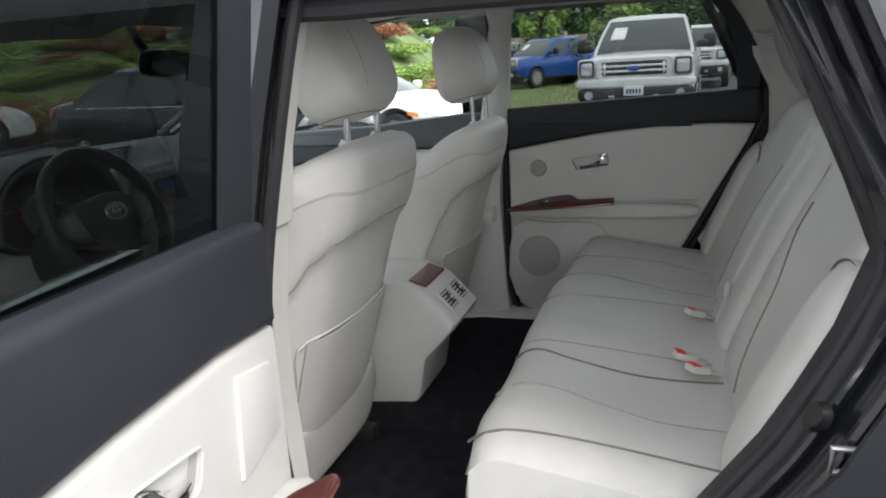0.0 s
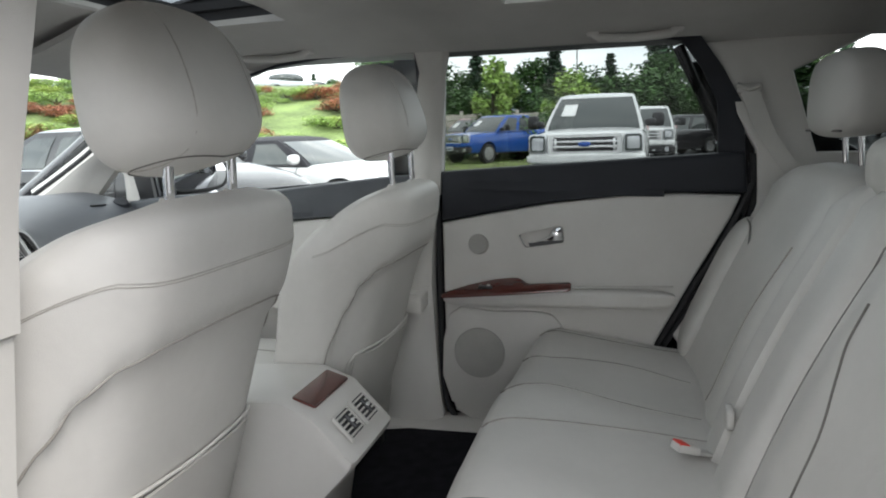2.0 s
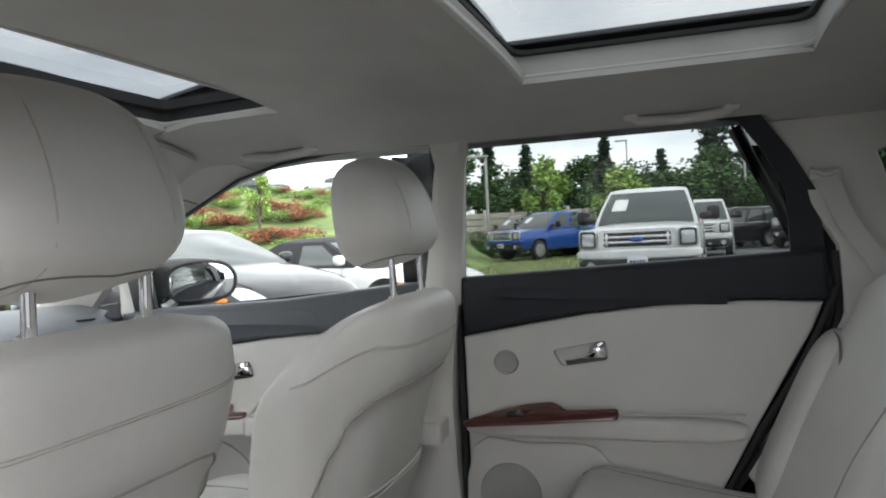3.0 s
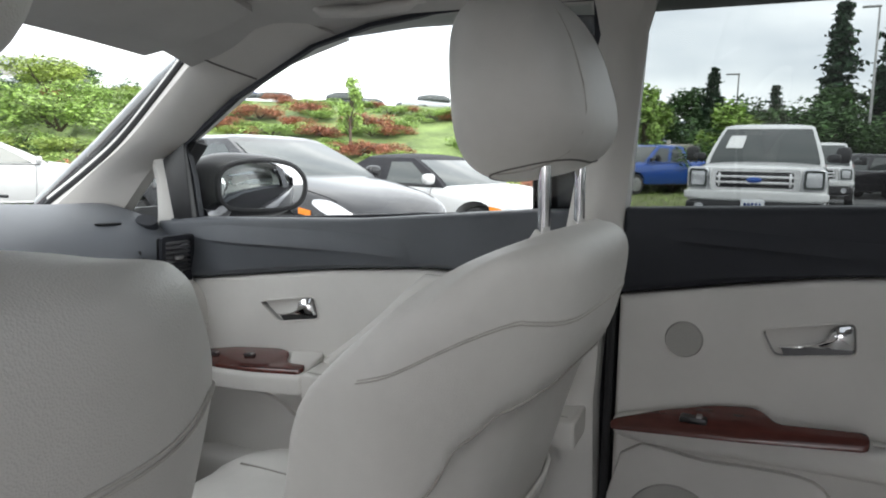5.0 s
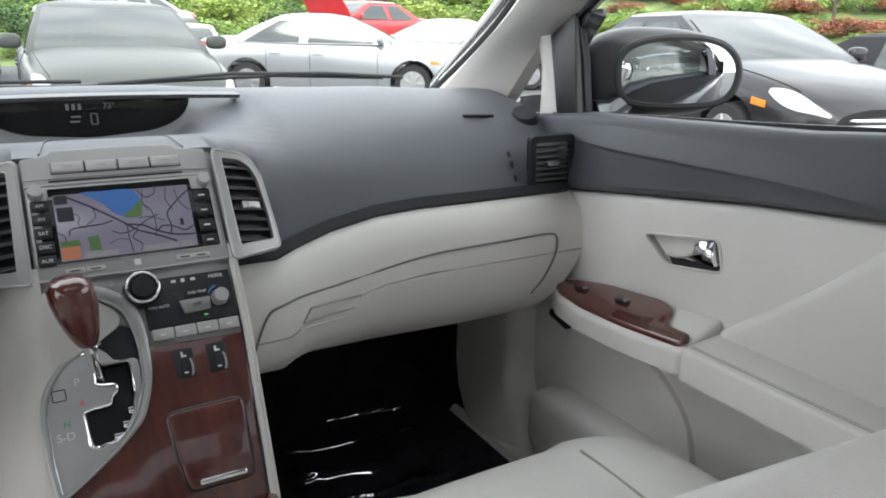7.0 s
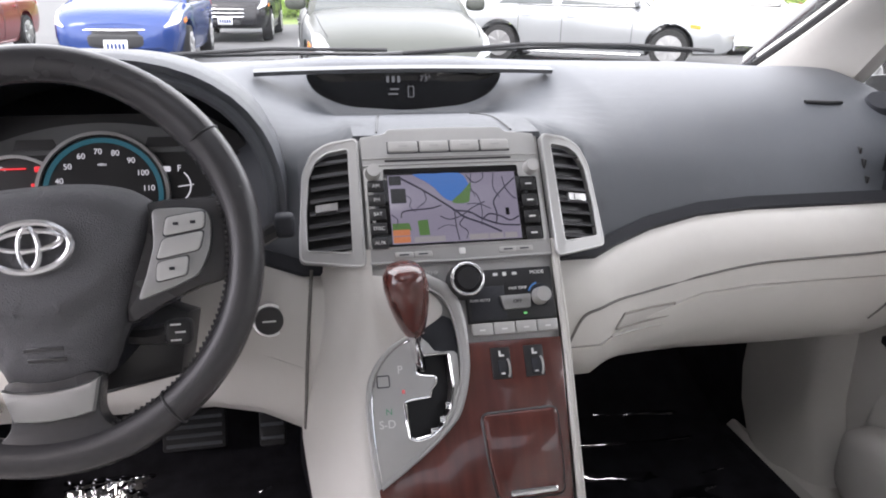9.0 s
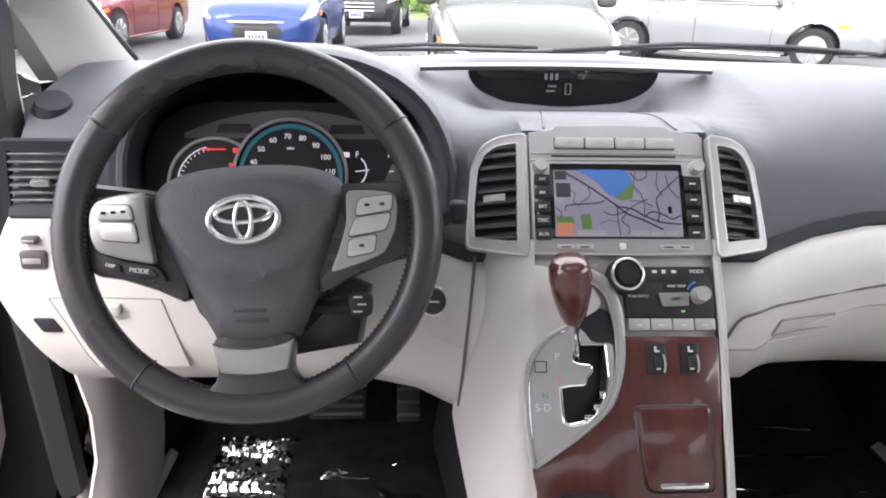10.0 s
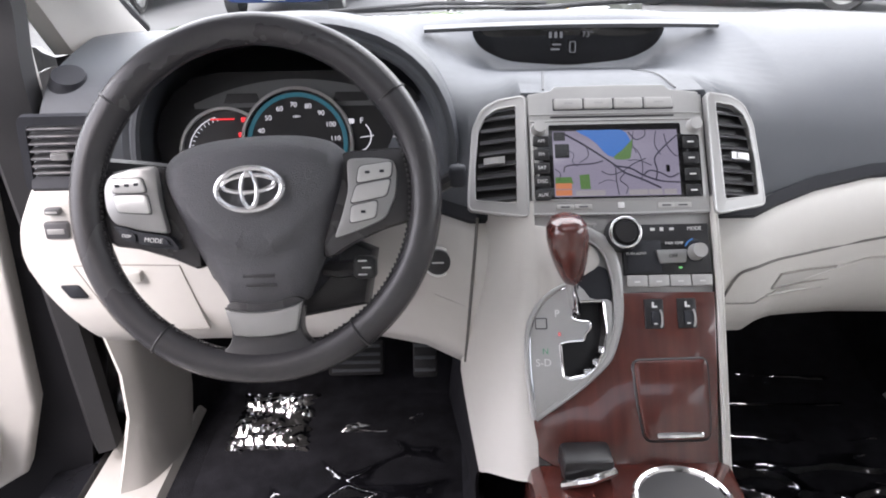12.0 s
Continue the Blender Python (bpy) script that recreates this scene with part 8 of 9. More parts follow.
STYLES = {
    # length, half width, height, stations (y, half width, shoulder z, low z), cabin base and roof (y), belt z
    "sedan": dict(L=4.75, hw=0.90, H=1.45, st=[(-2.37, 0.66, 0.66, 0.42), (-2.30, 0.80, 0.90, 0.30), (-2.15, 0.85, 0.98, 0.26), (-1.5, 0.89, 1.00, 0.22), (-0.6, 0.90, 0.98, 0.20), (0.4, 0.90, 0.97, 0.20), (0.95, 0.90, 0.96, 0.20), (1.5, 0.88, 0.90, 0.22), (2.0, 0.83, 0.80, 0.24), (2.25, 0.74, 0.70, 0.26), (2.37, 0.58, 0.60, 0.34)], base=(-1.75, 1.10), roof=(-0.85, 0.20), belt=0.95, wheels=(-1.38, 1.42), wr=0.325),
    "suv": dict(L=4.5, hw=0.92, H=1.72, st=[(-2.25, 0.80, 0.90, 0.42), (-2.18, 0.88, 1.06, 0.34), (-1.5, 0.91, 1.08, 0.28), (-0.6, 0.92, 1.07, 0.26), (0.4, 0.92, 1.06, 0.26), (0.9, 0.92, 1.06, 0.26), (1.4, 0.90, 1.02, 0.28), (1.9, 0.87, 0.95, 0.30), (2.15, 0.80, 0.84, 0.32), (2.25, 0.66, 0.70, 0.40)], base=(-2.12, 1.05), roof=(-1.9, 0.30), belt=1.05, wheels=(-1.32, 1.36), wr=0.36),
    "hatch": dict(L=4.36, hw=0.90, H=1.47, st=[(-2.18, 0.76, 0.80, 0.42), (-2.10, 0.85, 0.98, 0.32), (-1.4, 0.89, 1.0, 0.24), (-0.5, 0.90, 0.98, 0.22), (0.4, 0.90, 0.97, 0.22), (0.95, 0.90, 0.96, 0.22), (1.45, 0.88, 0.92, 0.24), (1.9, 0.83, 0.82, 0.26), (2.10, 0.75, 0.72, 0.28), (2.18, 0.60, 0.62, 0.36)], base=(-2.0, 1.10), roof=(-1.5, 0.25), belt=0.95, wheels=(-1.28, 1.36), wr=0.325),
    "roadster": dict(L=4.3, hw=0.87, H=1.27, st=[(-2.15, 0.64, 0.66, 0.40), (-2.05, 0.78, 0.84, 0.30), (-1.4, 0.85, 0.88, 0.22), (-0.6, 0.87, 0.86, 0.20), (0.3, 0.87, 0.86, 0.20), (0.9, 0.86, 0.84, 0.20), (1.5, 0.84, 0.76, 0.22), (1.95, 0.74, 0.64, 0.24), (2.15, 0.56, 0.54, 0.32)], base=(-1.35, 0.75), roof=(-0.75, 0.10), belt=0.86, wheels=(-1.25, 1.28), wr=0.31),
    "pickup": dict(L=5.9, hw=0.98, H=1.93, st=[(-2.95, 0.92, 1.22, 0.50), (-2.90, 0.97, 1.28, 0.44), (-1.6, 0.98, 1.28, 0.40), (-0.9, 0.98, 1.25, 0.38), (0.2, 0.98, 1.22, 0.38), (1.1, 0.98, 1.20, 0.38), (1.6, 0.97, 1.20, 0.40), (2.4, 0.96, 1.16, 0.42), (2.80, 0.95, 1.10, 0.42), (2.90, 0.92, 1.02, 0.45), (2.95, 0.86, 0.95, 0.50)], base=(-1.15, 1.35), roof=(-0.90, 0.45), belt=1.22, wheels=(-1.85, 1.88), wr=0.40),
}


def surface(S, crown):
    """The body's skin: f(side, y, a) with a running from the centre line on top (0) down the side to the bottom (1)."""
    P = S["st"]
    ys = [q[0] for q in P]

    def par(y):
        y = max(ys[0], min(ys[-1], y))
        i = max(0, min(len(ys) - 2, sum(1 for q in ys if q <= y) - 1))
        t = (y - ys[i]) / (ys[i + 1] - ys[i])
        out = []
        for j in (1, 2, 3):
            p1, p2 = P[i][j], P[i + 1][j]
            d1 = (P[i + 1][j] - P[i - 1][j]) / (ys[i + 1] - ys[i - 1]) if i > 0 else (p2 - p1) / (ys[1] - ys[0])
            d2 = (P[i + 2][j] - P[i][j]) / (ys[i + 2] - ys[i]) if i + 2 < len(ys) else (p2 - p1) / (ys[-1] - ys[-2])
            h = ys[i + 1] - ys[i]
            out.append(p1 * (2 * t ** 3 - 3 * t * t + 1) + d1 * h * (t ** 3 - 2 * t * t + t) + p2 * (3 * t * t - 2 * t ** 3) + d2 * h * (t ** 3 - t * t))
        return out

    def f(s, y, a):
        hw, zt, zl = par(y)
        cr = crown * max(0.0, min(1.0, (abs(y) - 0.7) / 0.4))
        h = zt - zl
        prof = ((0.0, zt + cr), (hw * 0.45, zt + cr * 0.92), (hw * 0.80, zt + cr * 0.35), (hw * 0.93, zt - 0.05 * h), (hw * 0.985, zt - 0.20 * h), (hw * 1.0, zl + 0.55 * h), (hw * 0.995, zl + 0.38 * h), (hw * 0.96, zl + 0.16 * h), (hw * 0.90, zl + 0.02 * h), (hw * 0.6, zl - 0.01), (0.0, zl - 0.01))
        q = a * (len(prof) - 1)
        i = min(int(q), len(prof) - 2)
        t = q - i
        g = [Vector((*prof[max(0, min(len(prof) - 1, i + k))], 0)) for k in (-1, 0, 1, 2)]
        c = 0.5 * (2 * g[1] + (g[2] - g[0]) * t + (2 * g[0] - 5 * g[1] + 4 * g[2] - g[3]) * t * t + (3 * g[1] - g[0] - 3 * g[2] + g[3]) * t ** 3)
        return Vector((s * c.x, y, c.y))
    return f


def vehicle(style, body, name, label, place, group="parked vehicles", top=None, hood_open=False, rear_seen=False, emblem=False):
    S = STYLES[style]
    t = thing(name, (0, 0, 0), label, "truck" if style == "pickup" else "car", group)
    L2, hw, wr = S["L"] / 2, S["hw"], S["wr"]
    f = surface(S, 0.06 if style != "pickup" else 0.05)
    b0, b1 = S["base"]
    r0, r1 = S["roof"]
    H, belt = S["H"], S["belt"]
    y_a, y_b = S["st"][0][0], S["st"][-1][0]
    ends = [0, 0.006, 0.02, 0.045]
    ts = ends + [lerp(0.08, 0.92, i / 26) for i in range(27)] + [1 - e for e in reversed(ends)]
    aa = [i / 22 for i in range(23)]
    rings = [[f(1, lerp(y_a, y_b, k), a) for a in aa] + [f(-1, lerp(y_a, y_b, k), a) for a in reversed(aa[1:-1])] for k in ts]
    shell = part("body", loft(rings), body, t, auto=32)
    arches = [disc((0, y, wr + 0.01), (1, 0, 0), wr + 0.055, 2.6, 28) for y in S["wheels"]]
    carve(shell, join(*arches))

    def patch(nm, y0, y1, a0, a1, mat, s=1, out=0.006, lb="", n=8, par=t, round_=0.0):
        rows = []
        for i in range(n + 1):
            k = i / n
            sh = round_ * (2 * k - 1) ** 2
            rows.append([f(s, lerp(y0, y1, k), lerp(a0 + sh * (a1 - a0) * 0.5, a1 - sh * (a1 - a0) * 0.5, j / 4)) for j in range(5)])
        g = grid(rows)
        bmesh.ops.recalc_face_normals(g, faces=g.faces)
        c = Vector((0, lerp(y0, y1, 0.5) * 0.6, 0.5))
        for v in g.verts:
            d = Vector((v.co.x - c.x, (v.co.y - c.y) * 0.6, (v.co.z - c.z) * 0.8)).normalized()
            v.co += d * out
        bmesh.ops.solidify(g, geom=g.faces[:], thickness=0.012)
        return part(nm, g, mat, par, lb)

    # greenhouse: painted roof and pillars with panes set between them
    wb_, wt_ = hw * 0.925, hw * 0.72
    bow = 0.10 if style != "pickup" else 0.05

    def cabin(u, v, k):
        """u across (-1..1), v from rear (0) to front (1), k from belt (0) to roof (1)."""
        kk = k ** 1.3
        w = lerp(wb_, wt_, k ** 1.25)
        ya, yb = lerp(b0, r0, kk), lerp(b1, r1, kk)
        y = lerp(ya, yb, v) + bow * (1 - u * u) * ((v - 0.5) * 2) ** 3 * 0.9
        return Vector((u * w, y, lerp(belt - 0.03, H - 0.065, k)))
    loop = [(lerp(-1, 1, i / 8), 1.0) for i in range(8)] + [(1.0, lerp(1, 0, i / 12)) for i in range(12)] + [(lerp(1, -1, i / 8), 0.0) for i in range(8)] + [(-1.0, lerp(0, 1, i / 12)) for i in range(12)]
    cab = loft([[cabin(u, v, k) for u, v in loop] for k in (0, 0.2, 0.4, 0.6, 0.8, 0.93, 1.0)] + [[cabin(u * q, 0.5 + (v - 0.5) * q, 1.0) + Vector((0, 0, 0.068 * (1 - q * q) ** 0.7)) for u, v in loop] for q in (0.93, 0.8, 0.6, 0.35, 0.1)])
    roof_mat = P_SOFT if top else body
    part("roof", cab, roof_mat, t, "black folding soft top" if top else "", auto=28)

    def glaze(nm, fn, lb="dark reflecting glass", n=8):
        g = grid([[fn(i / n, j / n) for i in range(n + 1)] for j in range(n + 1)])
        return part(nm, g, CARGLASS, t, lb)
    glaze("windscreen", lambda i, j: cabin(lerp(-0.93, 0.93, i), 1.0, lerp(0.04, 0.93, j)) + Vector((0, 0.010, 0.004)), "windscreen reflecting the sky")
    glaze("rear_window", lambda i, j: cabin(lerp(-0.88, 0.88, i), 0.0, lerp(0.10, 0.90, j)) + Vector((0, -0.010, 0.004)))
    cuts = {"sedan": ((0.10, 0.44), (0.49, 0.90)), "hatch": ((0.05, 0.22), (0.26, 0.56), (0.60, 0.92)), "suv": ((0.04, 0.28), (0.32, 0.60), (0.64, 0.93)), "roadster": ((0.52, 0.90),), "pickup": ((0.08, 0.46), (0.52, 0.92))}[style]
    for s in (1, -1):
        for v0, v1 in cuts:
            glaze("side_window", lambda i, j: cabin(s, lerp(v0 + 0.03 * j, v1 - 0.02 * j, i), lerp(0.10, 0.86, j)) + Vector((s * 0.006, 0, 0)))
        part("belt_line", tube([cabin(s, k, 0.05) + Vector((s * 0.008, 0, 0)) for k in [lerp(0.06, 0.94, i / 8) for i in range(9)]], 0.010, 6), BLACK if body is not P_BLACK else CHROME, t)
        ys = [lerp(b0, b1, k) for k in ((0.24, 0.50, 0.90) if style in ("sedan", "hatch", "suv") else (0.25, 0.9))]
        for y in ys:
            part("door_gap", tube([f(s, y + 0.02 * math.sin(4 * a), a) + Vector((s * 0.001, 0, 0)) for a in [lerp(0.27, 0.78, i / 10) for i in range(11)]], 0.005, 5), RUBBER, t)
        for y in ys[:-1]:
            q = f(s, y + 0.16, 0.42)
            part("door_handle", rbox((q.x + s * 0.012, q.y, q.z), (0.03, 0.17, 0.03), 0.01), body, t)
        q = cabin(s, 0.93, 0.10)
        part("mirror", pillow((q.x + s * 0.13, q.y + 0.02, q.z + 0.07), (0.105, 0.055, 0.07), 3.0, 5), body if style != "pickup" else BLACK, t)
        part("sill", tube([f(s, y, 0.80) + Vector((s * 0.004, 0, 0)) for y in [lerp(S["wheels"][0] + wr + 0.10, S["wheels"][1] - wr - 0.10, i / 6) for i in range(7)]], 0.03, 6), BLACK if style in ("suv", "pickup") else body, t)
        for y in S["wheels"]:
            w = part("wheel", disc((s * (hw - 0.11), y, wr), (s, 0, 0), wr, 0.21, 32, bevel=0.03), TYRE, t, "black tyre")
            part("rim", join(disc((s * (hw - 0.012), y, wr), (s, 0, 0), wr * 0.68, 0.02, 32, bevel=0.015), disc((s * (hw + 0.003), y, wr), (s, 0, 0), 0.06, 0.02, 16),
                             *[rbox((s * (hw + 0.001), y + wr * 0.34 * math.cos(a), wr + wr * 0.34 * math.sin(a)), (0.02, wr * 0.60, 0.06), 0.008, 1, Matrix.Rotation(a, 4, 'X')) for a in [k * 2 * math.pi / 7 for k in range(7)]]), SATIN, w, "alloy rim")
    # bonnet shut lines
    if not hood_open:
        for s in (1, -1):
            part("bonnet_gap", tube([f(s, lerp(b1 + 0.10, y_b - 0.28, i / 8), 0.235) + Vector((0, 0, 0.001)) for i in range(9)], 0.004, 5), RUBBER, t)
    zn, zl_ = S["st"][-1][2], S["st"][-1][3]
    wn_ = S["st"][-1][1]
    if style == "pickup":
        fy = y_b
        part("fascia", pillow((0, fy - 0.05, 0.985), (0.93, 0.10, 0.19), 6, 10), body, t)
        o, i_ = rrect(-0.60, 0.825, 0.60, 1.145, 0.06, 5), rrect(-0.520, 0.872, 0.520, 1.100, 0.04, 5)
        gf = part("grille", ring(o, i_, 0.07, lambda u, v, w: (u, fy + w + 0.02, v)), BRIGHT, t, "large chrome three-bar grille")
        part("mesh", rbox((0, fy + 0.045, 0.985), (1.10, 0.02, 0.24), 0.01), BLACK, gf)
        for z in (0.945, 1.028):
            part("bar", rbox((0, fy + 0.075, z), (1.04, 0.05, 0.040), 0.014), BRIGHT, gf)
        for s in (1, -1):
            part("bar_end", rbox((s * 0.475, fy + 0.080, 0.986), (0.035, 0.05, 0.20), 0.012), BRIGHT, gf)
        part("badge", pillow((0, fy + 0.10, 0.985), (0.105, 0.02, 0.042), 2.2, 6), P_BLUE2, gf, "blue oval badge")
        for s in (1, -1):
            hl = part("headlight", pillow((s * 0.775, fy - 0.01, 1.0), (0.158, 0.075, 0.165), 5, 6, pose(0, 0, 0, 0, 0, -s * 14)), LAMP, t, "clear square headlight")
            part("surround", ring(rrect(s * 0.775 - 0.13, 0.865, s * 0.775 + 0.13, 1.135, 0.04), rrect(s * 0.775 - 0.10, 0.90, s * 0.775 + 0.10, 1.10, 0.03), 0.01, lambda u, v, w: (u, fy + 0.062 + w - 0.25 * (abs(u) - 0.775), v)), CARGLASS, hl)
            part("fog_light", disc((s * 0.74, fy + 0.085, 0.565), (0, 1, 0), 0.07, 0.04, 20), LAMP, t)
            part("tow_hook", rbox((s * 0.36, fy + 0.09, 0.53), (0.10, 0.05, 0.05), 0.015), SATIN, t)
            part("tow_mirror", pillow((s * 1.16, 0.98, 1.38), (0.11, 0.07, 0.13), 4, 5), BLACK, t, "large black tow mirror")
        part("bumper", pillow((0, fy - 0.01, 0.755), (0.98, 0.13, 0.085), 5, 10, None, lambda u, v, w: (u, v - 0.5 * u * u, w)), body, t, "painted front bumper")
        part("air_dam", pillow((0, fy - 0.02, 0.565), (0.95, 0.12, 0.135), 5, 10, None, lambda u, v, w: (u, v - 0.5 * u * u, w)), BLACK, t, "black lower bumper")
        part("number_plate", rbox((0, fy + 0.125, 0.625), (0.32, 0.015, 0.16), 0.008), PLATE, t, "pale number plate with dark bars")
        part("windscreen_sticker", grid([[cabin(lerp(0.42, 0.74, i / 3), 1.0, lerp(0.42, 0.74, j / 3)) + Vector((0, 0.018, 0.008)) for i in range(4)] for j in range(4)], 0.003), WHITEMARK, t, "white windscreen sticker")
        part("bed", rbox((0, -1.95, 1.30), (1.6, 1.7, 0.02), 0), BLACK, t)
        bar_at = (fy + 0.135, 0.620)
    else:
        gw, gz = (0.46, zn - 0.075) if style != "roadster" else (0.30, zn - 0.09)
        gh = 0.075 if style != "suv" else 0.12
        gf = part("grille", pillow((0, L2 - 0.035, gz), (gw, 0.05, gh), 5, 8, None, lambda u, v, w: (u * (1 - 0.08 * w), v - 0.6 * u * u, w)), BLACK, t, "dark grille with bright bars")
        bright = emblem or body in (P_BLACK, P_BLUE)
        for k in (0.65,) if body is P_BLUE else (-0.65, 0.0, 0.65) if bright else (0.0,):
            part("grille_bar", tube([(gw * u * 0.97, L2 + 0.014 - 0.03 * u * u, gz + gh * k) for u in [lerp(-1, 1, i / 8) for i in range(9)]], 0.012, 6), CHROME if bright else BLACK, gf)
        if emblem:
            part("badge", join(tube([(0.085 * math.cos(a), L2 + 0.034, gz + 0.02 + 0.055 * math.sin(a)) for a in [2 * math.pi * i / 24 for i in range(24)]], 0.012, 6, True), tube([(0.034 * math.cos(a), L2 + 0.036, gz + 0.02 + 0.05 * math.sin(a)) for a in [2 * math.pi * i / 20 for i in range(20)]], 0.009, 6, True)), GOLD, gf, "gold ring badge")
        for s in (1, -1):
            patch("headlight", y_b - 0.50, y_b - 0.035, 0.265, 0.415, LAMP, s, 0.010, "clear swept headlight", round_=0.75)
            patch("marker_lamp", y_b - 0.66, y_b - 0.50, 0.42, 0.455, AMBER, s, 0.008, "amber side marker")
            part("fog_light", disc((s * wn_ * 0.92, L2 - 0.055, zl_ + 0.05), (s * 0.4, 1, 0), 0.05, 0.05, 16), LAMP, t)
            patch("tail_light", y_a + 0.03, y_a + 0.30, 0.25, 0.42, TAIL, s, 0.010, "red tail light", round_=0.6)
        part("bumper_intake", pillow((0, L2 - 0.03, zl_ + (0.09 if body is P_BLUE else 0.03)), (0.50 if body is P_BLUE else 0.44, 0.05, 0.11 if body is P_BLUE else 0.055), 4, 8, None, lambda u, v, w: (u, v - 0.6 * u * u, w)), BLACK, t)
        part("number_plate", rbox((0, L2 + 0.028, zn - 0.235), (0.31, 0.02, 0.155), 0.006), PLATE, t, "pale number plate with dark bars")
        bar_at = (L2 + 0.040, zn - 0.24)
    for k in (-0.10, -0.05, 0.0, 0.05, 0.10):
        part("plate_bar", rbox((k, bar_at[0], bar_at[1]), (0.03, 0.004, 0.07), 0), P_BLUE, t)
    # tail
    zt = S["st"][1][2]
    if style == "pickup":
        for s in (1, -1):
            part("tail_light", pillow((s * hw * 0.90, -L2 + 0.05, zt - 0.22), (0.08, 0.08, 0.2), 4, 6), TAIL, t, "red tail light")
    if rear_seen:
        part("tail_panel", rbox((0, -L2 + 0.0, zt - 0.15), (1.10, 0.05, 0.15), 0.02), BLACK, t)
        part("rear_plate", rbox((0, -L2 - 0.03, zt - 0.40), (0.31, 0.02, 0.155), 0.006), PLATE, t)
        part("spoiler", tube(spline([(-hw * 0.82, -L2 + 0.16, zt - 0.02), (-hw * 0.78, -L2 + 0.10, zt + 0.09), (0, -L2 + 0.05, zt + 0.12), (hw * 0.78, -L2 + 0.10, zt + 0.09), (hw * 0.82, -L2 + 0.16, zt - 0.02)], 5), 0.026, 8), BLACK, t)
    if hood_open:
        rows = [[(x * (1 - 0.34 * k ** 3), 1.0 + 0.62 * k - 0.05 * (x / 0.75) ** 2, 0.98 + 1.0 * k - 0.22 * k * k + 0.09 * (1 - (x / 0.75) ** 2)) for x in (-0.75, -0.65, -0.5, -0.25, 0, 0.25, 0.5, 0.65, 0.75)] for k in [i / 10 for i in range(11)]]
        part("open_bonnet", grid(rows, 0.03), body, t, "bonnet propped open")
        part("engine_bay", rbox((0, 1.55, 0.93), (1.2, 0.9, 0.06), 0.02), BLACK, t)
    put(t, place)
    return t


BRIGHT = material("bright_trim", (0.78, 0.78, 0.78), 0.22, 0.55, 0.04, 10)
GOLD = material("gold_badge", (0.75, 0.48, 0.10), 0.25, 0.9, 0.05, 10)


def at(x, y, turn, z=0.0):
    return pose(x, y, z, 0, 0, turn)


vehicle("pickup", P_WHITE, "pickup_truck", "white crew-cab pickup truck with a chrome grille, parked nose out", at(13.95, 1.48, 88))
vehicle("pickup", P_BLUE2, "pickup_truck", "bright blue pickup truck parked beyond the grass", at(29.0, 6.0, 58))
vehicle("pickup", P_MAROON, "pickup_truck", "dark red pickup truck parked behind a blue one", at(33.5, 8.0, 60))
vehicle("pickup", P_WHITE, "pickup_truck", "white pickup truck parked close behind another pickup", at(24.6, 0.30, 86))
vehicle("suv", P_BLACK, "parked_suv", "black four-wheel-drive parked beside the pickups", at(31.5, -0.9, 40))
vehicle("suv", P_SILVER, "parked_suv", "silver sport utility vehicle parked far back", at(36.0, -2.7, 74))
vehicle("pickup", P_BLACK, "pickup_truck", "black pickup truck parked far back", at(31.5, -4.1, 72))
vehicle("sedan", P_BLACK, "parked_car", "black sedan with chrome grille parked alongside", at(6.55, 6.85, 165))
vehicle("roadster", P_WHITE, "convertible", "white convertible with a black soft top", at(9.0, 5.75, 168), top=P_SOFT)
vehicle("sedan", P_SILVER, "parked_car", "silver sedan parked across the lot", at(5.0, 13.9, -122))
vehicle("sedan", P_OLIVE, "parked_car", "dark olive sedan facing us with a gold badge", at(0.88, 10.35, 180), emblem=True)
vehicle("hatch", P_BLUE, "parked_car", "dark blue hatchback facing us", at(-2.45, 14.7, 179))
vehicle("suv", P_BLACK, "parked_suv", "black sport utility vehicle behind the hatchback", at(-1.3, 20.6, 176))
vehicle("roadster", P_WHITE, "parked_car", "white coupe seen from behind with red tail lights", at(3.55, 19.6, -14), rear_seen=True)
vehicle("sedan", P_RED, "parked_car", "red car with its bonnet propped open", at(8.3, 20.5, 112, 0.5), hood_open=True)
vehicle("sedan", P_SILVER, "parked_car", "silver car with its bonnet propped open", at(2.6, 23.5, 130, 0.6), hood_open=True)
vehicle("sedan", P_WHITE, "parked_car", "white car parked behind the silver sedan", at(8.7, 15.6, -120))
vehicle("sedan", P_MAROON, "parked_car", "maroon car parked at the end of the row", at(-5.8, 15.4, 178))

# ---- planting, fence and distance ----
BARK = material("bark", (0.10, 0.075, 0.055), 0.95, 0, 0.3, 6, 0.8, 40)
LEAF_DARK = material("conifer_leaf", (0.022, 0.055, 0.024), 0.8, 0, 0.55, 1.2, islands=True)
LEAF_MID = material("tree_leaf", (0.060, 0.125, 0.036), 0.7, 0, 0.5, 1.2, islands=True)
LEAF_LIGHT = material("shrub_leaf", (0.27, 0.40, 0.10), 0.7, 0, 0.5, 1.5, islands=True)
LEAF_YELLOW = material("yellow_green_leaf", (0.30, 0.39, 0.08), 0.7, 0, 0.4, 1.5, islands=True)
LEAF_RED = material("red_leaf", (0.36, 0.13, 0.07), 0.7, 0, 0.5, 1.5, islands=True)
HILL = material("hazed_hill", (0.26, 0.32, 0.34), 1.0, 0, 0.15, 0.02)
SOIL = material("bark_mulch", (0.36, 0.25, 0.16), 0.95, 0, 0.25, 2, 0.6, 50)
BANKM = material("bank_ground", (0.15, 0.21, 0.065), 0.95, 0, 0.5, 0.5, 0.6, 30, fine=0.12)
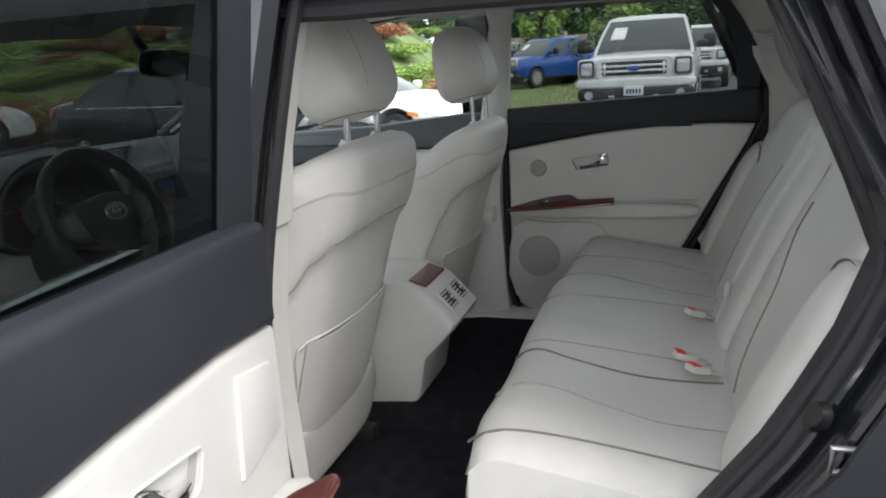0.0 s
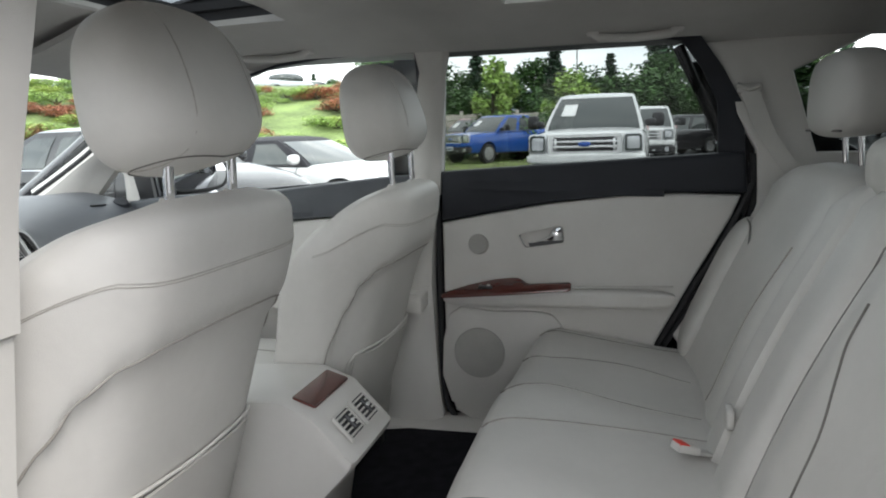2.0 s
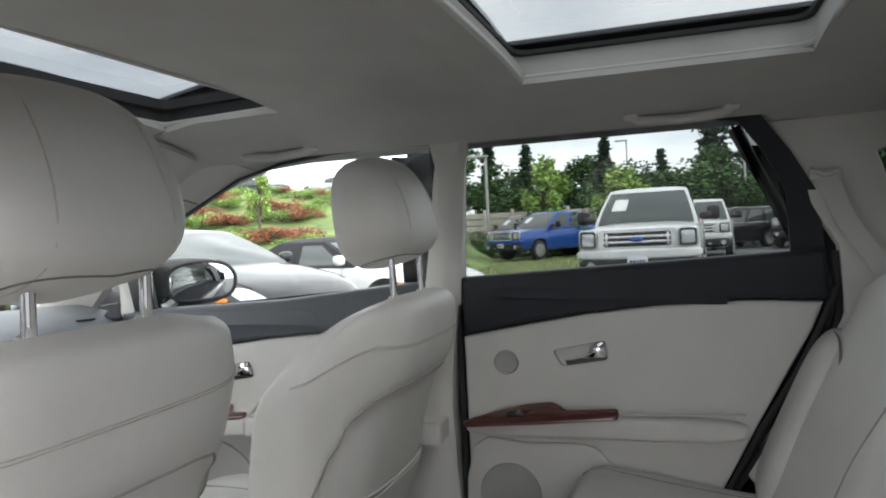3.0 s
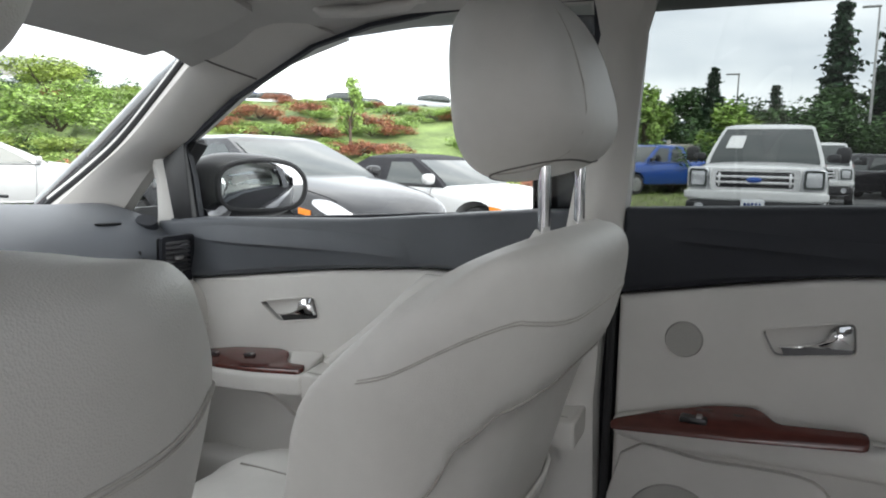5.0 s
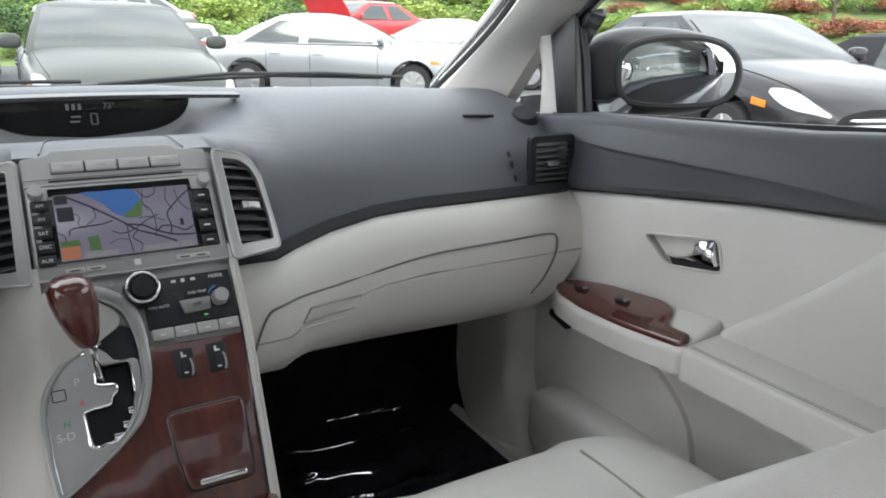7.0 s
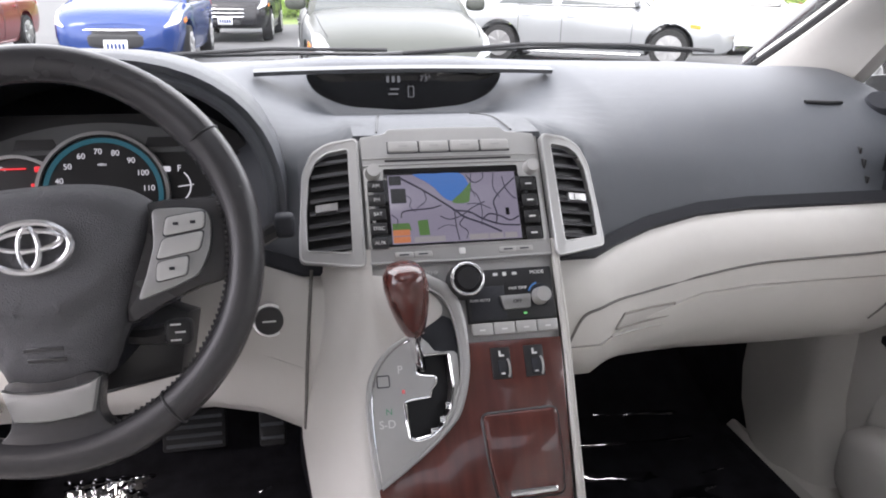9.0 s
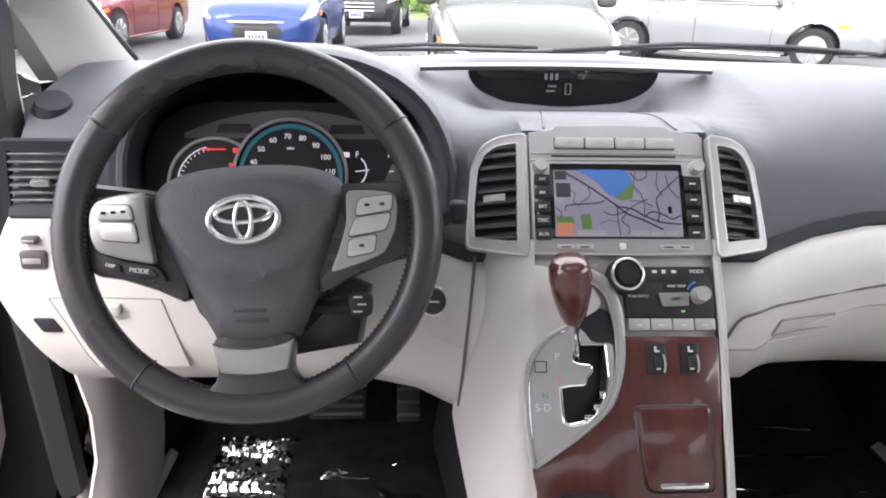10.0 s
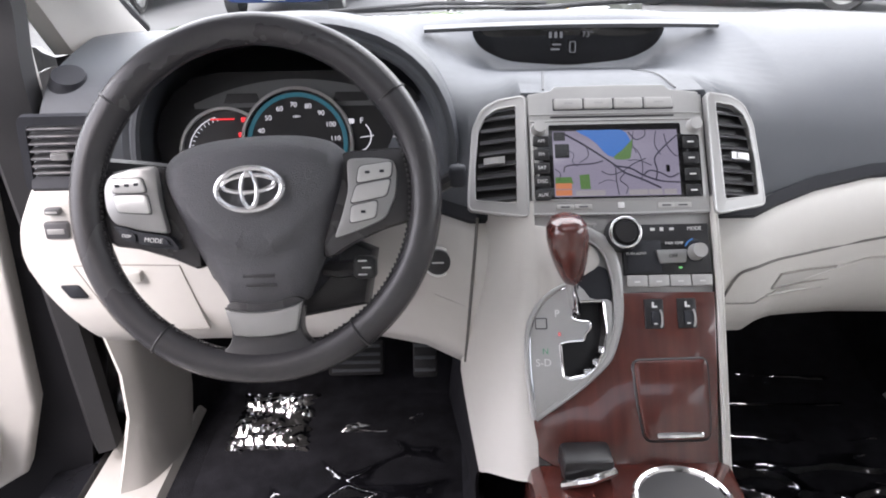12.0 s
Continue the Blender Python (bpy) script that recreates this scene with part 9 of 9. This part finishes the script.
CONCRETE = material("pale_board", (0.50, 0.47, 0.42), 0.85, 0, 0.15, 2, 0.4, 60)


def leaves(points, size, rng, mat, name, parent, droop=0.0):
    """Many small leaf blades at the points, each its own island."""
    v, f = [], []
    for p in points:
        a = Vector((rng.uniform(-1, 1), rng.uniform(-1, 1), rng.uniform(-0.5, 0.5) - droop)).normalized()
        b = a.cross(Vector((rng.uniform(-1, 1), rng.uniform(-1, 1), rng.uniform(-1, 1)))).normalized()
        s = size * rng.uniform(0.6, 1.4)
        k = len(v)
        v += [p - a * s, p + b * s * 0.45, p + a * s, p - b * s * 0.45]
        f.append((k, k + 1, k + 2, k + 3))
    me = bpy.data.meshes.new(name)
    me.from_pydata([tuple(q) for q in v], [], f)
    me.materials.append(mat)
    ob = new(name, me)
    ob.parent = parent
    return ob


def conifer(seed, label):
    rng = random.Random(seed)
    t = thing("conifer", (0, 0, 0), label, "tree", "trees")
    part("trunk", tube([(0, 0, 0), (0.02, 0, 3), (0, 0.02, 7), (0, 0, 10)], [0.20, 0.15, 0.07, 0.01], 8), BARK, t)
    pts = []
    for i in range(56):
        z = 1.0 + 8.9 * i / 55 + rng.uniform(-0.1, 0.1)
        r = (2.1 * (1 - z / 10.3) ** 0.85 + 0.10) * rng.uniform(0.65, 1.2)
        for j in range(5):
            a = rng.uniform(0, 6.283)
            rr = r * rng.uniform(0.6, 1.1)
            for k in range(13):
                q = rng.uniform(0.1, 1)
                pts.append(Vector((math.cos(a) * rr * q + rng.gauss(0, 0.12), math.sin(a) * rr * q + rng.gauss(0, 0.12), z - 0.35 * q * rr * 0.6 + rng.gauss(0, 0.06))))
    leaves(pts, 0.20, rng, LEAF_DARK, "crown", t, 0.4)
    return t


def broadleaf(seed, label, mat, h=7.0, spread=2.4, n=4200, size=0.17):
    rng = random.Random(seed)
    t = thing("tree", (0, 0, 0), label, "tree", "trees")
    limbs = [tube([(0, 0, 0), (0.05, 0.02, h * 0.25), (0.0, 0.08, h * 0.5), (0.1, 0, h * 0.8)], [0.17, 0.13, 0.09, 0.03], 8)]
    blobs = []
    for i in range(16):
        a, z = rng.uniform(0, 6.283), rng.uniform(h * 0.28, h * 0.95)
        r = spread * rng.uniform(0.35, 0.8) * math.sin(math.pi * min(1, (z / h) * 0.85 + 0.12))
        c = Vector((r * math.cos(a), r * math.sin(a), z))
        blobs.append((c, spread * rng.uniform(0.25, 0.45)))
        limbs.append(tube([(0, 0.03, z * 0.6), tuple(c * 0.5 + Vector((0, 0, z * 0.38))), tuple(c)], [0.06, 0.04, 0.012], 6))
    part("trunk", join(*limbs), BARK, t)
    pts = []
    for i in range(n):
        c, r = rng.choice(blobs)
        d = Vector((rng.gauss(0, 1), rng.gauss(0, 1), rng.gauss(0, 0.8))).normalized()
        pts.append(c + d * r * rng.uniform(0.5, 1.08))
    leaves(pts, size, rng, mat, "crown", t)
    return t


def shrub(seed, label, mat, n=3700, size=0.040, cat="shrub"):
    rng = random.Random(seed)
    t = thing("shrub", (0, 0, 0), label, cat, "shrubs")
    part("stems", join(*[tube([(0, 0, 0), (0.25 * math.cos(a), 0.25 * math.sin(a), 0.4), (0.5 * math.cos(a + 0.3), 0.5 * math.sin(a + 0.3), 0.85)], [0.03, 0.02, 0.006], 5) for a in (0, 1.3, 2.5, 3.8, 5.1)]), BARK, t)
    blobs = [(Vector((rng.uniform(-0.6, 0.6), rng.uniform(-0.6, 0.6), rng.uniform(0.25, 0.9))), rng.uniform(0.25, 0.45)) for _ in range(12)]
    pts = []
    for i in range(n):
        c, r = rng.choice(blobs)
        d = Vector((rng.gauss(0, 1), rng.gauss(0, 1), rng.gauss(0, 1))).normalized()
        p = c + d * r * rng.uniform(0.45, 1.1)
        pts.append(Vector((p.x, p.y, max(0.02, p.z))))
    leaves(pts, size, rng, mat, "foliage", t, -0.3)
    return t


def polar(az, r, z=0.0):
    return (-0.3 + r * math.sin(radians(az)), 1.3 + r * math.cos(radians(az)), z)


def bank_z(az, r):
    k = max(0.0, min(1.0, (r - (17 if az > 36 else 24)) / 24))
    return (4.1 + 0.8 * min(1, max(0, (40 - az) / 10))) * k * k * (3 - 2 * k) * min(1, max(0, (76 - az) / 8)) * min(1, max(0, (az + 4) / 8)) - 0.03


bank = grid([[Vector(polar(az, r)) + Vector((0, 0, bank_z(az, r) + 0.12 * noise.noise(Vector((az * 0.3, r * 0.4, 0))) * min(1, max(0, (r - 18) / 4)))) for r in (17 if az > 36 else 24, 18.5 if az > 36 else 24.5, 20 if az > 36 else 25, 22 if az > 36 else 25.5, 26, 27.5, 30, 34, 38, 43, 50, 60, 75, 95, 120)] for az in range(-4, 79, 2)])
tagged(part("bank", bank, BANKM), "grassy bank rising behind the parked cars", "bank", kind="structure")
tagged(part("grass_verge", grid([[(x, y, 0.012 + 0.02 * noise.noise(Vector((x, y, 0)))) for x in (10.5, 12, 14, 17, 20, 24, 30, 40)] for y in (2.9, 4, 6, 9, 13, 18, 26)]), GRASS), "mown grass verge beside the pickup", "grass", kind="structure")
tagged(part("mulch_bed", grid([[(x, y, 0.02 + 0.02 * noise.noise(Vector((x * 2, y * 2, 0)))) for x in (11.5, 12.5, 14, 15.5, 17)] for y in (5.2, 6, 7, 8)]), SOIL), "tan mulch bed by the grass", "planting bed", kind="structure")
# tufts on the verge
rng = random.Random(5)
tv, tf = [], []
for i in range(9000):
    x, y = rng.uniform(10.6, 30), rng.uniform(2.95, 16)
    h, a, w = rng.uniform(0.04, 0.11), rng.uniform(0, 6.28), 0.012
    k = len(tv)
    tv += [(x - w * math.cos(a), y - w * math.sin(a), 0), (x + w * math.cos(a), y + w * math.sin(a), 0), (x + 0.04 * math.sin(a), y + 0.04 * math.cos(a), h)]
    tf.append((k, k + 1, k + 2))
me = bpy.data.meshes.new("grass_blades")
me.from_pydata(tv, [], tf)
me.materials.append(LEAF_LIGHT)
tagged(new("grass_blades", me), "short green grass blades on the verge", "grass", kind="stuff")

KINDS = {
    "con": conifer(11, "tall dark conifer with drooping branches"), "con2": conifer(12, "slim dark conifer in the tree belt"),
    "mid": broadleaf(21, "broad green tree in full leaf", LEAF_MID), "mid2": broadleaf(22, "round leafy green tree", LEAF_MID, 6.2, 2.8),
    "light": broadleaf(23, "young bright green tree", LEAF_LIGHT, 5.0, 1.6, 3000, 0.13),
    "green": shrub(31, "bright green leafy shrub on the bank", LEAF_LIGHT), "green2": shrub(32, "dense mid green shrub on the bank", LEAF_MID),
    "red": shrub(33, "red-leaved shrub in the planting bed", LEAF_RED), "yellow": shrub(34, "yellow-green shrub in the planting bed", LEAF_YELLOW),
}


def plant(kind, az, r, h, wide=1.0, z=None):
    base = {"con": 10, "con2": 10, "mid": 7, "mid2": 6.5, "light": 5}.get(kind, 1.2)
    s = h / base
    x, y, _ = polar(az, r)
    m = Matrix.Translation((x, y, bank_z(az, r) if z is None else z)) @ pose(0, 0, 0, 0, 0, rng.uniform(0, 360)) @ Matrix.Diagonal((s * wide, s * wide, s, 1))
    src = KINDS[kind]
    if not src.get("set"):
        src["set"] = 1
        src.matrix_basis = m
        return
    q = copy_thing(src, m @ Matrix.Diagonal((1 / src.scale[0], 1 / src.scale[1], 1 / src.scale[2], 1)))


# tree belt to the side
plant("con", 92.9, 58, 12.4, 1.05)
plant("con", 96.1, 58, 12.0, 1.1)
for i, az in enumerate(range(73, 124, 2)):
    r = 52 + 9 * rng.random()
    k = ("mid", "con2", "mid2", "con", "mid")[i % 5]
    plant(k, az + rng.uniform(-0.8, 0.8), r, rng.uniform(5.6, 8.0) * (1.08 if k.startswith("con") else 0.92), 1.15)
for az in range(72, 118, 3):
    plant(("mid2", "mid")[az % 2], az + rng.uniform(-1, 1), 45 + rng.uniform(-3, 4), rng.uniform(3.6, 5.0), 1.4)
for az in range(76, 92, 2):
    plant("green2", az + rng.uniform(-0.8, 0.8), 31 + rng.uniform(-2, 3), rng.uniform(1.2, 2.2), 1.3)
plant("light", 80.2, 34, 4.6)
plant("light", 86.0, 38, 4.2, 1.5)
# red, yellow and green shrubs round the near bank
for az, r, h, k in [(41, 17.5, 1.25, "red"), (44, 17.0, 1.2, "yellow"), (47, 17.0, 1.3, "red"), (50, 17.5, 1.35, "red"), (53, 17.0, 1.25, "red"), (55.5, 17.5, 1.3, "red"), (58, 16.8, 1.25, "red"), (60, 17.2, 1.15, "red"), (62.5, 17.0, 1.4, "red"), (64, 17.6, 1.0, "yellow"), (66, 18.5, 1.1, "green"), (69, 19, 0.9, "yellow"), (72, 20, 0.8, "red"), (38, 18.5, 1.3, "red"), (35, 19, 1.3, "green")]:
    plant(k, az, r, h * 0.8, 1.7)
for i in range(110):
    az, r = rng.uniform(30, 72), rng.uniform(19, 38)
    plant(("green", "yellow", "green", "red", "green", "red", "green")[i % 7], az, r, rng.uniform(0.30, 0.62), 3.0)
for i in range(90):
    az, r = rng.uniform(-2, 37), rng.uniform(26, 44)
    plant(("green", "green2", "green", "green2", "yellow")[i % 5], az, r, rng.uniform(0.8, 1.7), 1.8)
plant("light", 57.5, 27, 2.6, 0.75)
for az, r, h, k in [(24.7, 55, 7.2, "con"), (27, 60, 4.5, "mid"), (38.7, 70, 6.2, "mid"), (41.5, 70, 4.8, "mid2"), (33, 75, 5.5, "mid"), (18, 60, 5.5, "mid"), (12, 55, 4.6, "mid2"), (47, 85, 4.0, "mid2"), (50, 88, 4.2, "mid"), (54, 86, 4.4, "mid2"), (60, 86, 4.6, "mid"), (64, 80, 5.5, "con2"), (66, 78, 5.2, "con"), (67.5, 80, 4.8, "mid"), (70, 75, 5.2, "mid2"), (6, 58, 5.0, "mid"), (-2, 60, 5.0, "mid2")]:
    plant(k, az, r, h * 0.72, 1.25)

# board fence on posts
fence = thing("fence", polar(70, 34), "pale weathered board fence on posts at the lot edge", "fence")
fa = [Vector(polar(az, 36 + 0.05 * (az - 70) ** 2 * 0.1)) for az in [60 + 2.2 * i for i in range(12)]]
for a, b in zip(fa, fa[1:]):
    d = b - a
    ang = math.degrees(math.atan2(d.y, d.x))
    zb = 1.15
    part("post", rbox((a.x, a.y, zb), (0.16, 0.16, 2.3), 0.02), CONCRETE, fence)
    for k in range(3):
        c = (a + b) / 2
        part("board", rbox((c.x, c.y, zb + 0.20 + 0.32 * k), (d.length, 0.06, 0.28), 0.01, 1, pose(0, 0, 0, 0, 0, ang)), CONCRETE, fence)

# lamp posts
for az, r, h in ((75.7, 33, 4.7), (95.0, 50, 10.5), (86.5, 60, 8.0), (33.5, 60, 9.5)):
    x, y, _ = polar(az, r)
    lp = thing("street_lamp", (x, y, 0), "slim grey steel lamp post", "lamp post", "lamp posts")
    part("pole", cyl((x, y, 0), (x, y, h), 0.09, 0.06, 10), SILVER, lp)
    part("head", rbox((x, y + 0.4, h), (0.25, 1.0, 0.12), 0.04), SILVER, lp)

# distant sheds and rows of cars on the terrace
SHED = material("shed_wall", (0.42, 0.40, 0.38), 0.8, 0, 0.1, 0.5)
SHEDR = material("shed_roof", (0.24, 0.25, 0.27), 0.7, 0, 0.1, 0.5)
for az, r, w, h, label in ((33.5, 62, 9, 2.6, "long grey metal shed on the far terrace"), (46.5, 95, 9, 2.2, "low brown building on the far terrace"), (28, 80, 11, 2.6, "pale grey warehouse on the far terrace"), (53, 100, 10, 2.2, "low white building on the far terrace")):
    x, y, _ = polar(az, r)
    zg = bank_z(az, r)
    b = thing("building", (x, y, zg), label, "building", "far buildings")
    m = pose(x, y, zg, 0, 0, -az + 8)
    part("wall", moved(rbox((0, 0, h / 2), (w, 4, h), 0.02), m), SHED, b)
    part("roof", moved(loft([[(-w / 2 - 0.2, -2.3, h), (-w / 2 - 0.2, 0, h + 0.8), (-w / 2 - 0.2, 2.3, h)], [(w / 2 + 0.2, -2.3, h), (w / 2 + 0.2, 0, h + 0.8), (w / 2 + 0.2, 2.3, h)]]), m), SHEDR, b)
    for k in range(int(w / 2.4)):
        part("window", moved(rbox((-w / 2 + 1.2 + 2.4 * k, -2.0, h * 0.55), (1.3, 0.06, h * 0.35), 0.02), m), CARGLASS, b)


def far_car(i, az, r, turn):
    x, y, _ = polar(az, r)
    body = (P_WHITE, P_SILVER, P_WHITE, P_BLACK, P_SILVER, P_BLUE)[i % 6]
    t = thing("parked_car", (0, 0, 0), "small distant %s car on the terrace" % ("white", "silver", "white", "black", "silver", "blue")[i % 6], "car", "cars on the terrace")
    part("body", pillow((0, 0, 0.62), (0.9, 2.3, 0.36), 4, 6), body, t)
    part("windows", pillow((0, -0.2, 1.08), (0.76, 1.25, 0.36), 3, 6), CARGLASS, t)
    part("roof", pillow((0, -0.25, 1.38), (0.62, 0.75, 0.07), 4, 4), body, t)
    for sx in (-0.82, 0.82):
        for sy in (-1.4, 1.4):
            part("wheel", disc((sx, sy, 0.32), (1, 0, 0), 0.32, 0.2, 16), TYRE, t)
    put(t, pose(x, y, bank_z(az, r) + 0.02, 0, 0, turn))


for i in range(28):
    far_car(i, 20 + 1.75 * i, 56 + 6 * math.sin(i * 1.7), 40 + 35 * math.sin(i * 2.3))

# far hill; the haze before it is put into its pale blue-green colour
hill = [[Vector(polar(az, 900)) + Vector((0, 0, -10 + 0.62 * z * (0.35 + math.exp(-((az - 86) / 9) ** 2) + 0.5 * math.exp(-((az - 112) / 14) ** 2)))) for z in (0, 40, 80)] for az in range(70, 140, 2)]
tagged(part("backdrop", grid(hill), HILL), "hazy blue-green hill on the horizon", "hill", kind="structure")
